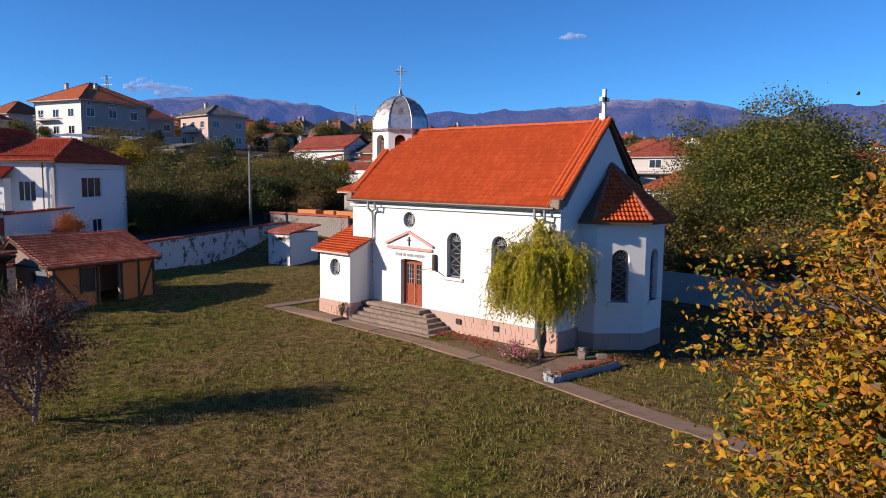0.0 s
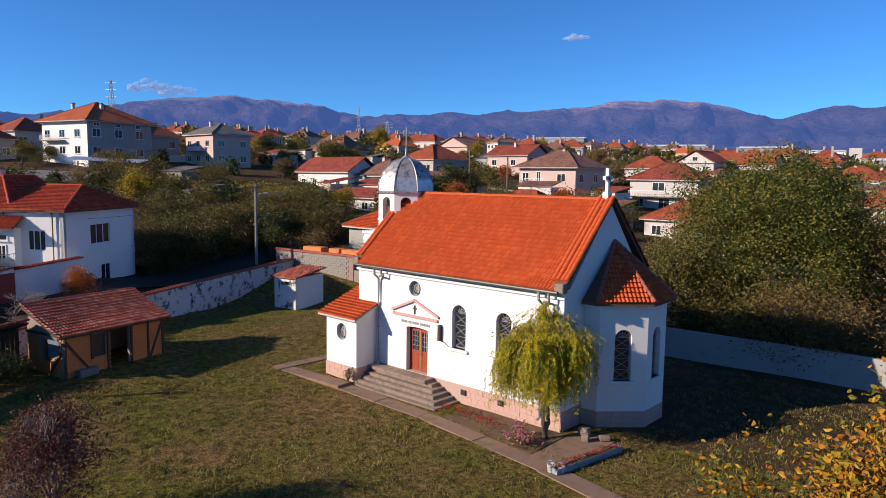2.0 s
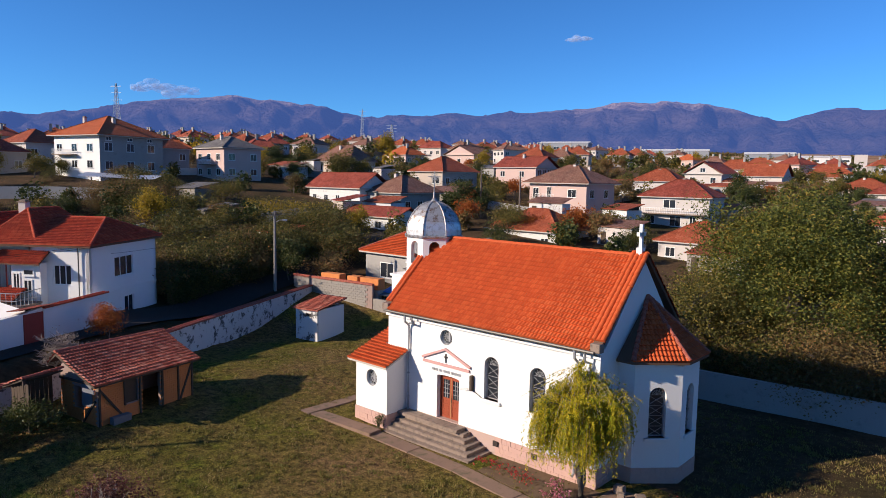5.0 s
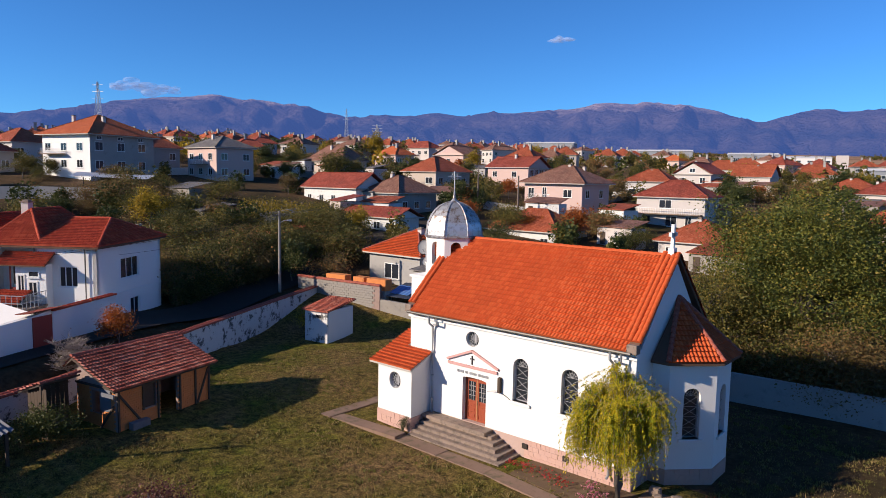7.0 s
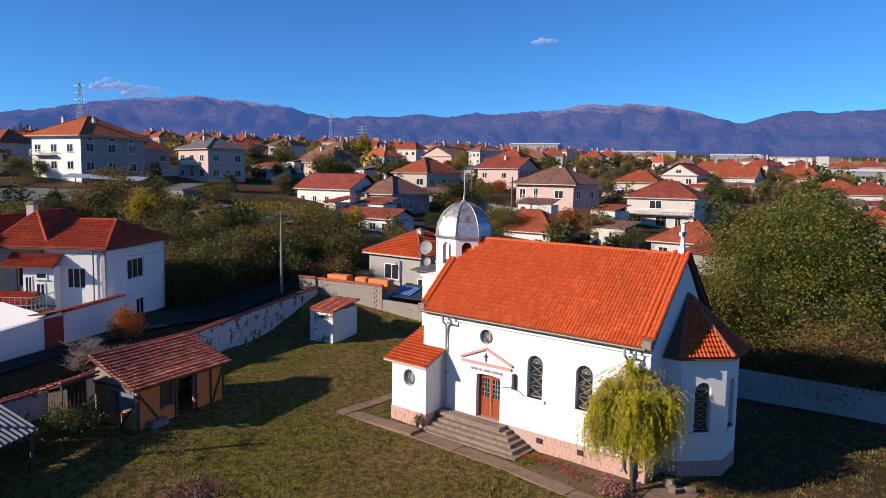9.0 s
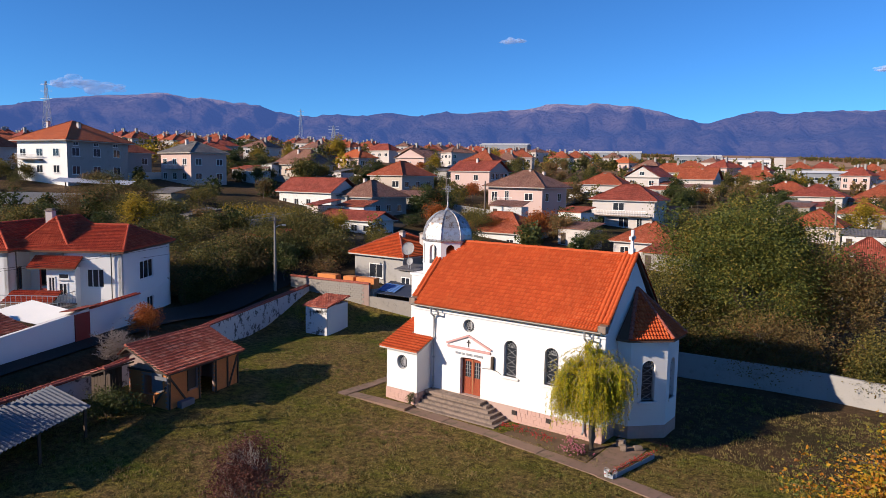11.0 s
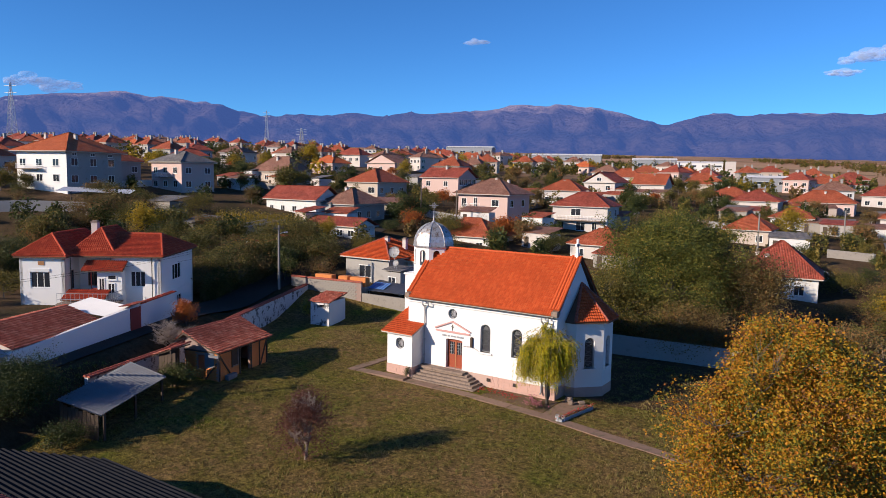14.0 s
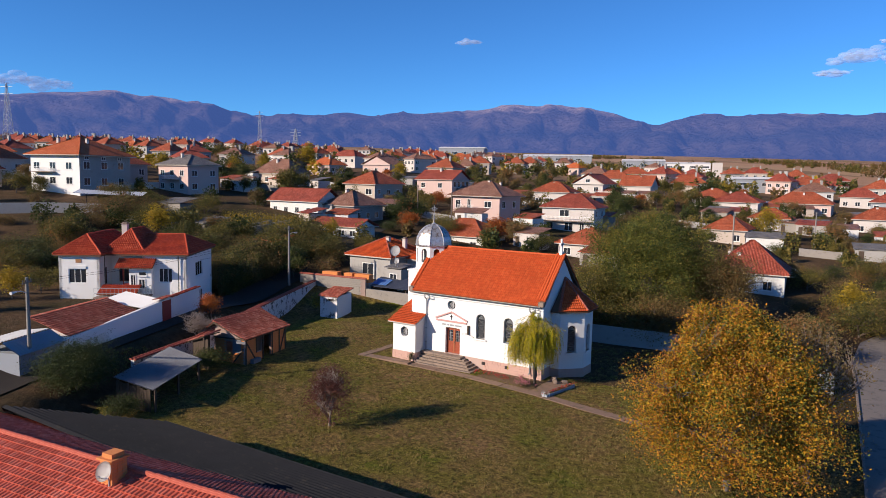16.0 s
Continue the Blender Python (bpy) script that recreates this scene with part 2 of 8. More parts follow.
M["leaf_walnut"] = leaf_mat("walnut_leaves", [(0.0, (0.025, 0.04, 0.009)), (0.4, (0.075, 0.092, 0.016)), (0.75, (0.17, 0.155, 0.025)), (1.0, (0.26, 0.165, 0.032))], 0.25, patch_scale=0.35)
M["leaf_green"] = leaf_mat("dark_green_leaves", [(0.0, (0.02, 0.036, 0.01)), (0.5, (0.05, 0.065, 0.016)), (1.0, (0.11, 0.11, 0.025))], 0.25)
M["leaf_brown"] = leaf_mat("brown_autumn_leaves", [(0.0, (0.12, 0.075, 0.035)), (0.4, (0.16, 0.125, 0.04)), (0.7, (0.21, 0.12, 0.045)), (1.0, (0.30, 0.13, 0.045))])
M["leaf_olive"] = leaf_mat("olive_leaves", [(0.0, (0.035, 0.045, 0.012)), (0.5, (0.115, 0.105, 0.024)), (1.0, (0.26, 0.18, 0.038))])
M["leaf_orange"] = leaf_mat("orange_autumn_leaves", [(0.0, (0.20, 0.05, 0.015)), (0.5, (0.38, 0.10, 0.02)), (1.0, (0.45, 0.18, 0.03))])
M["leaf_gold"] = leaf_mat("golden_autumn_leaves", [(0.0, (0.16, 0.13, 0.015)), (0.5, (0.34, 0.24, 0.02)), (1.0, (0.46, 0.30, 0.03))])
M["leaf_plum"] = leaf_mat("plum_brown_leaves", [(0.0, (0.07, 0.025, 0.02)), (0.5, (0.13, 0.045, 0.035)), (1.0, (0.24, 0.12, 0.09))])
M["twig"] = surf("bare_twigs", (0.17, 0.12, 0.10), (0.11, 0.08, 0.07), 2.0, 0.95, 0.3, 20)
M["red_flower"] = leaf_mat("red_petals", [(0.0, (0.30, 0.02, 0.02)), (0.6, (0.45, 0.05, 0.04)), (1.0, (0.55, 0.15, 0.12))])
M["pink_flower"] = leaf_mat("pink_petals", [(0.0, (0.40, 0.10, 0.16)), (0.5, (0.55, 0.22, 0.27)), (1.0, (0.70, 0.45, 0.45))])
M["white_paint"] = surf("white_paint", (0.78, 0.78, 0.78), (0.70, 0.70, 0.71), 2, 0.5, 0.05, 20)
M["pole_concrete"] = surf("pole_concrete", (0.27, 0.25, 0.23), (0.20, 0.185, 0.17), 1.5, 0.9, 0.3, 20)
M["pole_wood"] = surf("pole_wood", (0.20, 0.16, 0.13), (0.13, 0.10, 0.085), 1.5, 0.9, 0.4, 25)
M["dish"] = surf("grey_white_dish", (0.66, 0.65, 0.63), (0.58, 0.57, 0.56), 2, 0.5, 0.05, 20)


def grass_mat():
    m, nt, p = nodes_of("grass_and_fields")
    tc = nt.nodes.new("ShaderNodeTexCoord").outputs["Object"]
    broad = noise_node(nt, tc, 0.16, 5.0, 0.65)
    lawn = ramp(nt, broad, [(0.30, (0.105, 0.155, 0.014)), (0.41, (0.165, 0.148, 0.03)), (0.53, (0.20, 0.142, 0.05)), (0.70, (0.27, 0.165, 0.088))])
    tuft = noise_node(nt, tc, 2.6, 6.0, 0.75)
    lawn = mixc(nt, 0.75, lawn, ramp(nt, tuft, [(0.38, (0.12, 0.12, 0.1)), (0.62, (1.3, 1.28, 1.2))]), "MULTIPLY")
    lawn = mixc(nt, 0.7, lawn, ramp(nt, noise_node(nt, tc, 11.0, 4.0, 0.8), [(0.4, (0.2, 0.2, 0.18)), (0.6, (1.4, 1.35, 1.2))]), "MULTIPLY")
    wild_shade_tone = ramp(nt, noise_node(nt, tc, 0.09, 6.0, 0.7), [(0.3, (0.035, 0.036, 0.012)), (0.45, (0.075, 0.052, 0.025)), (0.6, (0.13, 0.078, 0.042)), (0.75, (0.19, 0.12, 0.07))])
    wild_shade_tone = mixc(nt, 0.8, wild_shade_tone, ramp(nt, tuft, [(0.3, (0.3, 0.3, 0.3)), (0.7, (1.1, 1.1, 1.1))]), "MULTIPLY")
    sp = nt.nodes.new("ShaderNodeSeparateXYZ")
    nt.links.new(tc, sp.inputs[0])
    # beyond the lane wall and the rear wall the ground runs wild
    lane = maths(nt, "ADD", maths(nt, "MULTIPLY", maths(nt, "ADD", sp.outputs[0], 50.3), -0.91), maths(nt, "MULTIPLY", maths(nt, "SUBTRACT", sp.outputs[1], 23.5), -0.41))
    wild_and_shade = maths(nt, "MAXIMUM", maths(nt, "GREATER_THAN", lane, 0.3), maths(nt, "GREATER_THAN", sp.outputs[1], 43.5))
    # the same darker tone behind the apse paints in the church's shadow
    wild_and_shade = maths(nt, "MAXIMUM", wild_and_shade, maths(nt, "MULTIPLY", maths(nt, "GREATER_THAN", sp.outputs[1], 29.0), maths(nt, "GREATER_THAN", sp.outputs[0], -18.0)))
    lawn = mixc(nt, wild_and_shade, lawn, wild_shade_tone)
    # fields in long strips across the valley
    mp = nt.nodes.new("ShaderNodeMapping")
    mp.inputs["Rotation"].default_value = (0, 0, radians(36.9))
    nt.links.new(tc, mp.inputs[0])
    sc = nt.nodes.new("ShaderNodeMapping")
    sc.inputs["Scale"].default_value = (0.0022, 0.011, 0.01)
    nt.links.new(mp.outputs[0], sc.inputs[0])
    vor = nt.nodes.new("ShaderNodeTexVoronoi")
    vor.inputs["Scale"].default_value = 1.0
    nt.links.new(sc.outputs[0], vor.inputs["Vector"])
    sepc = nt.nodes.new("ShaderNodeSeparateColor")
    nt.links.new(vor.outputs["Color"], sepc.inputs[0])
    field = ramp(nt, sepc.outputs[0], [(0.0, (0.24, 0.125, 0.08)), (0.3, (0.40, 0.235, 0.14)), (0.55, (0.16, 0.105, 0.055)), (0.8, (0.48, 0.30, 0.18)), (1.0, (0.30, 0.16, 0.105))])
    field = mixc(nt, 0.35, field, ramp(nt, noise_node(nt, tc, 0.03, 6.0, 0.7), [(0.3, (0.4, 0.4, 0.4)), (0.7, (1, 1, 1))]), "MULTIPLY")
    sep = nt.nodes.new("ShaderNodeSeparateXYZ")
    nt.links.new(mp.outputs[0], sep.inputs[0])
    ln = nt.nodes.new("ShaderNodeVectorMath")
    ln.operation = "LENGTH"
    nt.links.new(tc, ln.inputs[0])
    far = ramp(nt, maths(nt, "DIVIDE", ln.outputs["Value"], 1000.0), [(0.24, (0, 0, 0)), (0.42, (1, 1, 1))])
    nt.links.new(mixc(nt, far, lawn, field), p.inputs["Base Color"])
    p.inputs["Roughness"].default_value = 1.0
    p.inputs["Specular IOR Level"].default_value = 0.1
    bump(nt, p, tuft, 1.0, 0.2)
    return m


M["ground"] = grass_mat()


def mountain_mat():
    """Far slopes: bare heights, woods below; the haze of kilometres of air is put in as emission (a distant backdrop).
    """
    m, nt, p = nodes_of("hazed_mountain_slopes")
    tc = nt.nodes.new("ShaderNodeTexCoord").outputs["Object"]
    sep = nt.nodes.new("ShaderNodeSeparateXYZ")
    nt.links.new(tc, sep.inputs[0])
    n = mixc(nt, 0.4, noise_node(nt, tc, 0.004, 8.0, 0.65), noise_node(nt, tc, 0.014, 8.0, 0.75))
    bump(nt, p, noise_node(nt, tc, 0.006, 9.0, 0.65), 1.0, 130.0)
    h = maths(nt, "ADD", maths(nt, "DIVIDE", sep.outputs[2], 460.0), maths(nt, "MULTIPLY", maths(nt, "SUBTRACT", n, 0.5), 0.7))
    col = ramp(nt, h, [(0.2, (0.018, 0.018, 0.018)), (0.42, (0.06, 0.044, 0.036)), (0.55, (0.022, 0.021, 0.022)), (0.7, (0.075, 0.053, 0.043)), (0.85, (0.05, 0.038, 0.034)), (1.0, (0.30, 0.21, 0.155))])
    nt.links.new(col, p.inputs["Base Color"])
    p.inputs["Roughness"].default_value = 1.0
    p.inputs["Specular IOR Level"].default_value = 0.0
    # blue emission paints the haze of the distance over the slopes
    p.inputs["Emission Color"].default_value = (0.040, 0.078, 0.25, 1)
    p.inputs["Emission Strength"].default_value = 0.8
    return m


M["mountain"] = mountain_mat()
mc, ntc, pc = nodes_of("cloud_sky_glow")
pc.inputs["Base Color"].default_value = (0.35, 0.40, 0.5, 1)
# faint blue glow put into the clouds so they blend with the sky
pc.inputs["Emission Color"].default_value = (0.25, 0.40, 0.75, 1)
pc.inputs["Emission Strength"].default_value = 0.35
pc.inputs["Roughness"].default_value = 1.0
pc.inputs["Alpha"].default_value = 0.22
M["cloud"] = mc

# ---- mesh helpers ----


def box(bm, x0, x1, y0, y1, z0, z1, m=None):
    vs = [bm.verts.new(p) for p in ((x0, y0, z0), (x1, y0, z0), (x1, y1, z0), (x0, y1, z0), (x0, y0, z1), (x1, y0, z1), (x1, y1, z1), (x0, y1, z1))]
    if m is not None:
        for v in vs:
            v.co = m @ v.co
    for f in ((0, 3, 2, 1), (4, 5, 6, 7), (0, 1, 5, 4), (1, 2, 6, 5), (2, 3, 7, 6), (3, 0, 4, 7)):
        bm.faces.new([vs[i] for i in f])


def beam(bm, p, q, w, h=None):
    """A square bar from p to q."""
    p, q = Vector(p), Vector(q)
    h = w if h is None else h
    d = q - p
    m = Matrix.Translation(p) @ d.to_track_quat("X", "Z").to_matrix().to_4x4()
    box(bm, 0, d.length, -w / 2, w / 2, -h / 2, h / 2, m)


def tube(bm, pts, radii, n=8, caps=True):
    rings = []
    for i, p in enumerate(pts):
        p = Vector(p)
        d = Vector(pts[min(i + 1, len(pts) - 1)]) - Vector(pts[max(i - 1, 0)])
        q = d.to_track_quat("Z", "Y")
        r = radii[i] if isinstance(radii, (list, tuple)) else radii
        rings.append([bm.verts.new(p + q @ Vector((r * math.cos(2 * math.pi * k / n), r * math.sin(2 * math.pi * k / n), 0))) for k in range(n)])
    for a, b in zip(rings, rings[1:]):
        for k in range(n):
            bm.faces.new((a[k], a[(k + 1) % n], b[(k + 1) % n], b[k]))
    if caps:
        bm.faces.new(rings[0][::-1])
        bm.faces.new(rings[-1])


def prism(bm, pts, vec):
    """A polygon swept along vec."""
    vec = Vector(vec)
    lo = [bm.verts.new(p) for p in pts]
    hi = [bm.verts.new(Vector(p) + vec) for p in pts]
    bm.faces.new(lo[::-1])
    bm.faces.new(hi)
    for i in range(len(pts)):
        j = (i + 1) % len(pts)
        bm.faces.new((lo[i], lo[j], hi[j], hi[i]))


def mesh_of(name, bm, material, smooth=False):
    bmesh.ops.recalc_face_normals(bm, faces=bm.faces[:])
    me = bpy.data.meshes.new(name)
    bm.to_mesh(me)
    bm.free()
    me.materials.append(material)
    if smooth:
        for poly in me.polygons:
            poly.use_smooth = True
    return me


def part(name, bm, material, parent=None, label="", smooth=False):
    ob = new(name, mesh_of(name, bm, material, smooth))
    if parent is not None:
        ob.parent = parent
    if label:
        ob["label"] = label
    return ob


def thing(name, x, y, z, rot=0.0, label="", category="", group="", kind=""):
    e = new(name)
    e.matrix_basis = pose(x, y, z, 0, 0, rot)
    return tagged(e, label, category, group, kind)


def raw(name, verts, faces, material, parent=None, label="", uvs=None, smooth=False, kind=""):
    me = bpy.data.meshes.new(name)
    me.from_pydata(verts, [], faces)
    if uvs is not None:
        lay = me.uv_layers.new(name="UVMap")
        loops = np.empty(len(me.loops), dtype=np.int32)
        me.loops.foreach_get("vertex_index", loops)
        lay.data.foreach_set("uv", np.asarray(uvs, dtype=np.float32)[loops].ravel())
    me.materials.append(material)
    if smooth:
        me.polygons.foreach_set("use_smooth", [True] * len(me.polygons))
    me.update()
    ob = new(name, me)
    if parent is not None:
        ob.parent = parent
    if label:
        ob["label"] = label
    if kind:
        ob["kind"] = kind
    return ob


def new_bm():
    return bmesh.new()


def slope_axes(poly):
    n = (poly[1] - poly[0]).cross(poly[2] - poly[0]).normalized()
    if n.z < 0:
        n = -n
    e = Vector((0, 0, 1)).cross(n)
    e = e.normalized() if e.length > 1e-5 else Vector((1, 0, 0))
    return e, n.cross(e), n


def tiled(name, poly, material, parent, tw=0.2, th=0.3, rise=0.045, label="", wobble=0.0):
    """Courses of half-round clay tiles over a sloping polygon (eave edge first), each course lapping the one below."""
    poly = [Vector(p) for p in poly]
    e, s, n = slope_axes(poly)
    o = poly[0]
    flat = [((p - o).dot(e), (p - o).dot(s)) for p in poly]

    def inside(u, v):
        c = False
        for (x1, y1), (x2, y2) in zip(flat, flat[1:] + flat[:1]):
            if (y1 > v) != (y2 > v) and u < (x2 - x1) * (v - y1) / (y2 - y1) + x1:
                c = not c
        return c

    u0, u1 = min(f[0] for f in flat), max(f[0] for f in flat)
    v0, v1 = min(f[1] for f in flat), max(f[1] for f in flat)
    nu, nv = max(1, round((u1 - u0) / tw)), max(1, round((v1 - v0) / th))
    du, dv = (u1 - u0) / nu, (v1 - v0) / nv
    verts, faces, uvs = [], [], []
    prof = [(0.0, 0.0), (0.18, 0.75), (0.36, 1.0), (0.54, 0.75), (0.72, 0.0), (0.86, -0.15), (1.0, 0.0)]
    for j in range(nv):
        lift = random.uniform(0, wobble)
        for i in range(nu):
            uc, vc = u0 + (i + 0.5) * du, v0 + (j + 0.5) * dv
            if not inside(uc, vc):
                continue
            up = random.uniform(-wobble, wobble) + lift
            k = len(verts)
            for row, (vv, hh) in enumerate(((0.0, -0.02), (0.0, 0.085 + up), (1.12, up))):
                for f, hgt in prof:
                    p = o + e * (u0 + (i + f) * du) + s * (v0 + (j + vv) * dv) + n * (hh + (hgt * rise if row else 0.0))
                    verts.append(p)
                    uvs.append((u0 + (i + 0.5) * du + 0.001 * f + 40, v0 + (j + 0.5) * dv + 40))
            m = len(prof)
            for row in range(2):
                for q in range(m - 1):
                    a = k + row * m + q
                    faces.append((a, a + 1, a + 1 + m, a + m))
    return raw(name, verts, faces, material, parent, label, uvs, kind="stuff" if parent is None else "")


def ridge_tiles(parent, name, p, q, material, r=0.12, step=0.36, label=""):
    """Half-round cap tiles from p to q, one mesh shared by all."""
    p, q = Vector(p), Vector(q)
    d = q - p
    n = max(1, round(d.length / step))
    rot = d.to_track_quat("X", "Z").to_matrix().to_4x4()
    me = None
    for i in range(n):
        if me is None:
            bm = new_bm()
            rows = []
            for x, k in ((0, 1.12), (d.length / n * 1.06, 0.92)):
                rows.append([bm.verts.new((x, r * k * math.cos(a), r * k * math.sin(a) - 0.02)) for a in [math.pi * t / 6 for t in range(7)]])
            for t in range(6):
                bm.faces.new((rows[0][t], rows[1][t], rows[1][t + 1], rows[0][t + 1]))
            bm.faces.new(rows[0])
            bm.faces.new(rows[1][::-1])
            me = mesh_of(name, bm, material)
            me.uv_layers.new(name="UVMap")
        ob = new(name, me)
        ob.parent = parent
        ob.matrix_basis = Matrix.Translation(p + d * (i / n)) @ rot @ pose(0, random.uniform(-.012, .012), random.uniform(-.008, .008), random.uniform(-3, 3), 0, random.uniform(-2, 2))


def wall_panel(bm, p0, p1, z0, z1, th, openings=()):
    """A wall whose outer face runs from p0 to p1 (outside on its right), with openings (u0, u1, z0, z1, arch at top, arch at foot)."""
    p0, p1 = Vector((*p0, 0)), Vector((*p1, 0))
    d = p1 - p0
    m = Matrix.Translation(p0) @ pose(0, 0, 0, 0, 0, math.degrees(math.atan2(d.y, d.x)))
    us = sorted({0.0, d.length, *[o[0] for o in openings], *[o[1] for o in openings]})
    zs = sorted({z0, z1, *[o[2] for o in openings], *[o[3] for o in openings]})
    for a, b in zip(us, us[1:]):
        for c, e in zip(zs, zs[1:]):
            if not any(o[0] - 1e-4 <= a and b <= o[1] + 1e-4 and o[2] - 1e-4 <= c and e <= o[3] + 1e-4 for o in openings):
                box(bm, a, b, 0, th, c, e, m)
    for o in openings:
        r, c = (o[1] - o[0]) / 2, (o[0] + o[1]) / 2
        for flag, edge, sign in ((o[4], o[3], 1), (o[5] if len(o) > 5 else 0, o[2], -1)):
            if not flag:
                continue
            ry = r * flag
            n = 16
            for k in range(n):
                a0, a1 = math.pi * k / n, math.pi * (k + 1) / n
                pts = [(c + r * math.cos(a0), edge - sign * ry + sign * ry * math.sin(a0)), (c + r * math.cos(a1), edge - sign * ry + sign * ry * math.sin(a1)),
                       (c + r * math.cos(a1), edge), (c + r * math.cos(a0), edge)]
                if abs(pts[0][1] - pts[3][1]) < 1e-4:
                    pts = pts[:3]
                elif abs(pts[1][1] - pts[2][1]) < 1e-4:
                    pts = [pts[0], pts[1], pts[3]]
                prism(bm, [m @ Vector((x, 0, z)) for x, z in pts], m.to_3x3() @ Vector((0, th, 0)))
    return m


# ---- ground ----


def sm(t):
    t = min(1.0, max(0.0, t))
    return t * t * (3 - 2 * t)


def gz(x, y):
    """Height of the ground: the level churchyard, the lane terrace, the village hill and the valley rising to the mountains."""
    a = -0.6 * (x + 24) + 0.8 * (y - 30)
    b = 0.8 * (x + 24) + 0.6 * (y - 30)
    t = max(0.0, a - 12)
    z = (0.045 * t + 12.8 * (1 - math.exp(-t / 160))) * sm(t / 18)
    z += -0.03 * max(-150, min(150, b)) * sm(t / 80)
    z += 3.2 * math.exp(-((a - 90) ** 2 + (b + 85) ** 2) / 4050)
    e = -0.91 * (x + 50.3) - 0.41 * (y - 23.5)
    z += (2.0 * sm((e - 0.4) / 3) + 1.2 * sm((e - 5) / 6)) * sm((20 - a) / 25 + 0.6) * sm((y + 60) / 40)
    z += 0.6 * sm((-x - 30) / 14) * sm((12 - a) / 12 + 0.8) * sm((y + 10) / 15)
    return z


def spread(lo, hi, c, n, k):
    """Grid lines, close together round c."""
    f = lambda s: math.sinh(k * s) / math.sinh(k)
    return [c + (hi - c) * f(i / n) if i >= 0 else c + (lo - c) * f(-i / n) for i in range(-n, n + 1)]


gx, gy = spread(-4400, 4400, -30, 110, 6.2), spread(-4400, 4400, 28, 110, 6.2)
gv = [(x, y, gz(x, y) + 0.06 * noise.noise(Vector((x * 0.35, y * 0.35, 0)))) for y in gy for x in gx]
nx = len(gx)
gf = [(j * nx + i, j * nx + i + 1, (j + 1) * nx + i + 1, (j + 1) * nx + i) for j in range(len(gy) - 1) for i in range(nx - 1)]
ground = raw("ground", gv, gf, M["ground"], smooth=True)
tagged(ground, "grassy churchyard, village hillside and brown valley fields", "ground", kind="structure")

# ---- church ----
CX0, CX1, CY0, CY1 = -30.9, -16.6, 26.7, 34.9
RIDGE_Y, EAVE_Z, RIDGE_Z, SILL_Z = 30.8, 6.85, 10.95, 1.05
church = thing("church", 0, 0, 0, 0, "white plastered village church with an orange tiled roof and grey dome", "church")


def arched_window(parent, p0, p1, u, z0, w, h, th, label="arched window with a pale iron grille"):
    """Frame, dark pane, grille of crossed bars and sill in an opening of a wall that runs from p0 to p1."""
    d = Vector((*p1, 0)) - Vector((*p0, 0))
    win = new("window")
    win.parent = parent
    win["label"] = label
    win.matrix_basis = Matrix.Translation((*p0, 0)) @ pose(0, 0, 0, 0, 0, math.degrees(math.atan2(d.y, d.x))) @ pose(u + w / 2, 0.24, z0)
    r = w / 2
    out = [(-r, 0), (r, 0)] + [(r * math.cos(a), h - r + r * math.sin(a)) for a in [math.pi * k / 14 for k in range(15)]]
    bm = new_bm()
    prism(bm, [(x, 0.05, z) for x, z in out], (0, 0.02, 0))
    part("pane", bm, M["glass"], win)
    bm = new_bm()
    t = 0.05
    inn = [(-r + t, t), (r - t, t)] + [((r - t) * math.cos(a), h - r + (r - t) * math.sin(a)) for a in [math.pi * k / 14 for k in range(15)]]
    for i in range(len(out)):
        j = (i + 1) % len(out)
        prism(bm, [(out[i][0], 0, out[i][1]), (out[j][0], 0, out[j][1]), (inn[j][0], 0, inn[j][1]), (inn[i][0], 0, inn[i][1])], (0, 0.05, 0))
    part("window_frame", bm, M["grille"], win)
    bm = new_bm()
    cells = max(2, round((h - r) / w * 1.6))
    for k in range(cells):
        a, b = (h - r) * k / cells, (h - r) * (k + 1) / cells
        beam(bm, (-r, -0.03, a), (r, -0.03, b), 0.022)
        beam(bm, (-r, -0.05, b), (r, -0.05, a), 0.022)
        beam(bm, (-r, -0.04, b), (r, -0.04, b), 0.02)
    for ang in (30, 60, 90, 120, 150):
        beam(bm, (0, -0.04, h - r), (r * math.cos(radians(ang)), -0.04, h - r + r * math.sin(radians(ang))), 0.02)
    tube(bm, [(r * 0.5 * math.cos(a), -0.04, h - r + r * 0.5 * math.sin(a)) for a in [math.pi * k / 10 for k in range(11)]], 0.012, 5)
    part("window_grille", bm, M["grille"], win, "pale iron grille of crossed bars")
    bm = new_bm()
    box(bm, -r - 0.2, r + 0.2, -0.36, 0.05, -0.16, 0.0)
    bmesh.ops.bevel(bm, geom=bm.edges[:], offset=0.02, segments=1, affect="EDGES")
    part("window_sill", bm, M["white"], win)
    return win


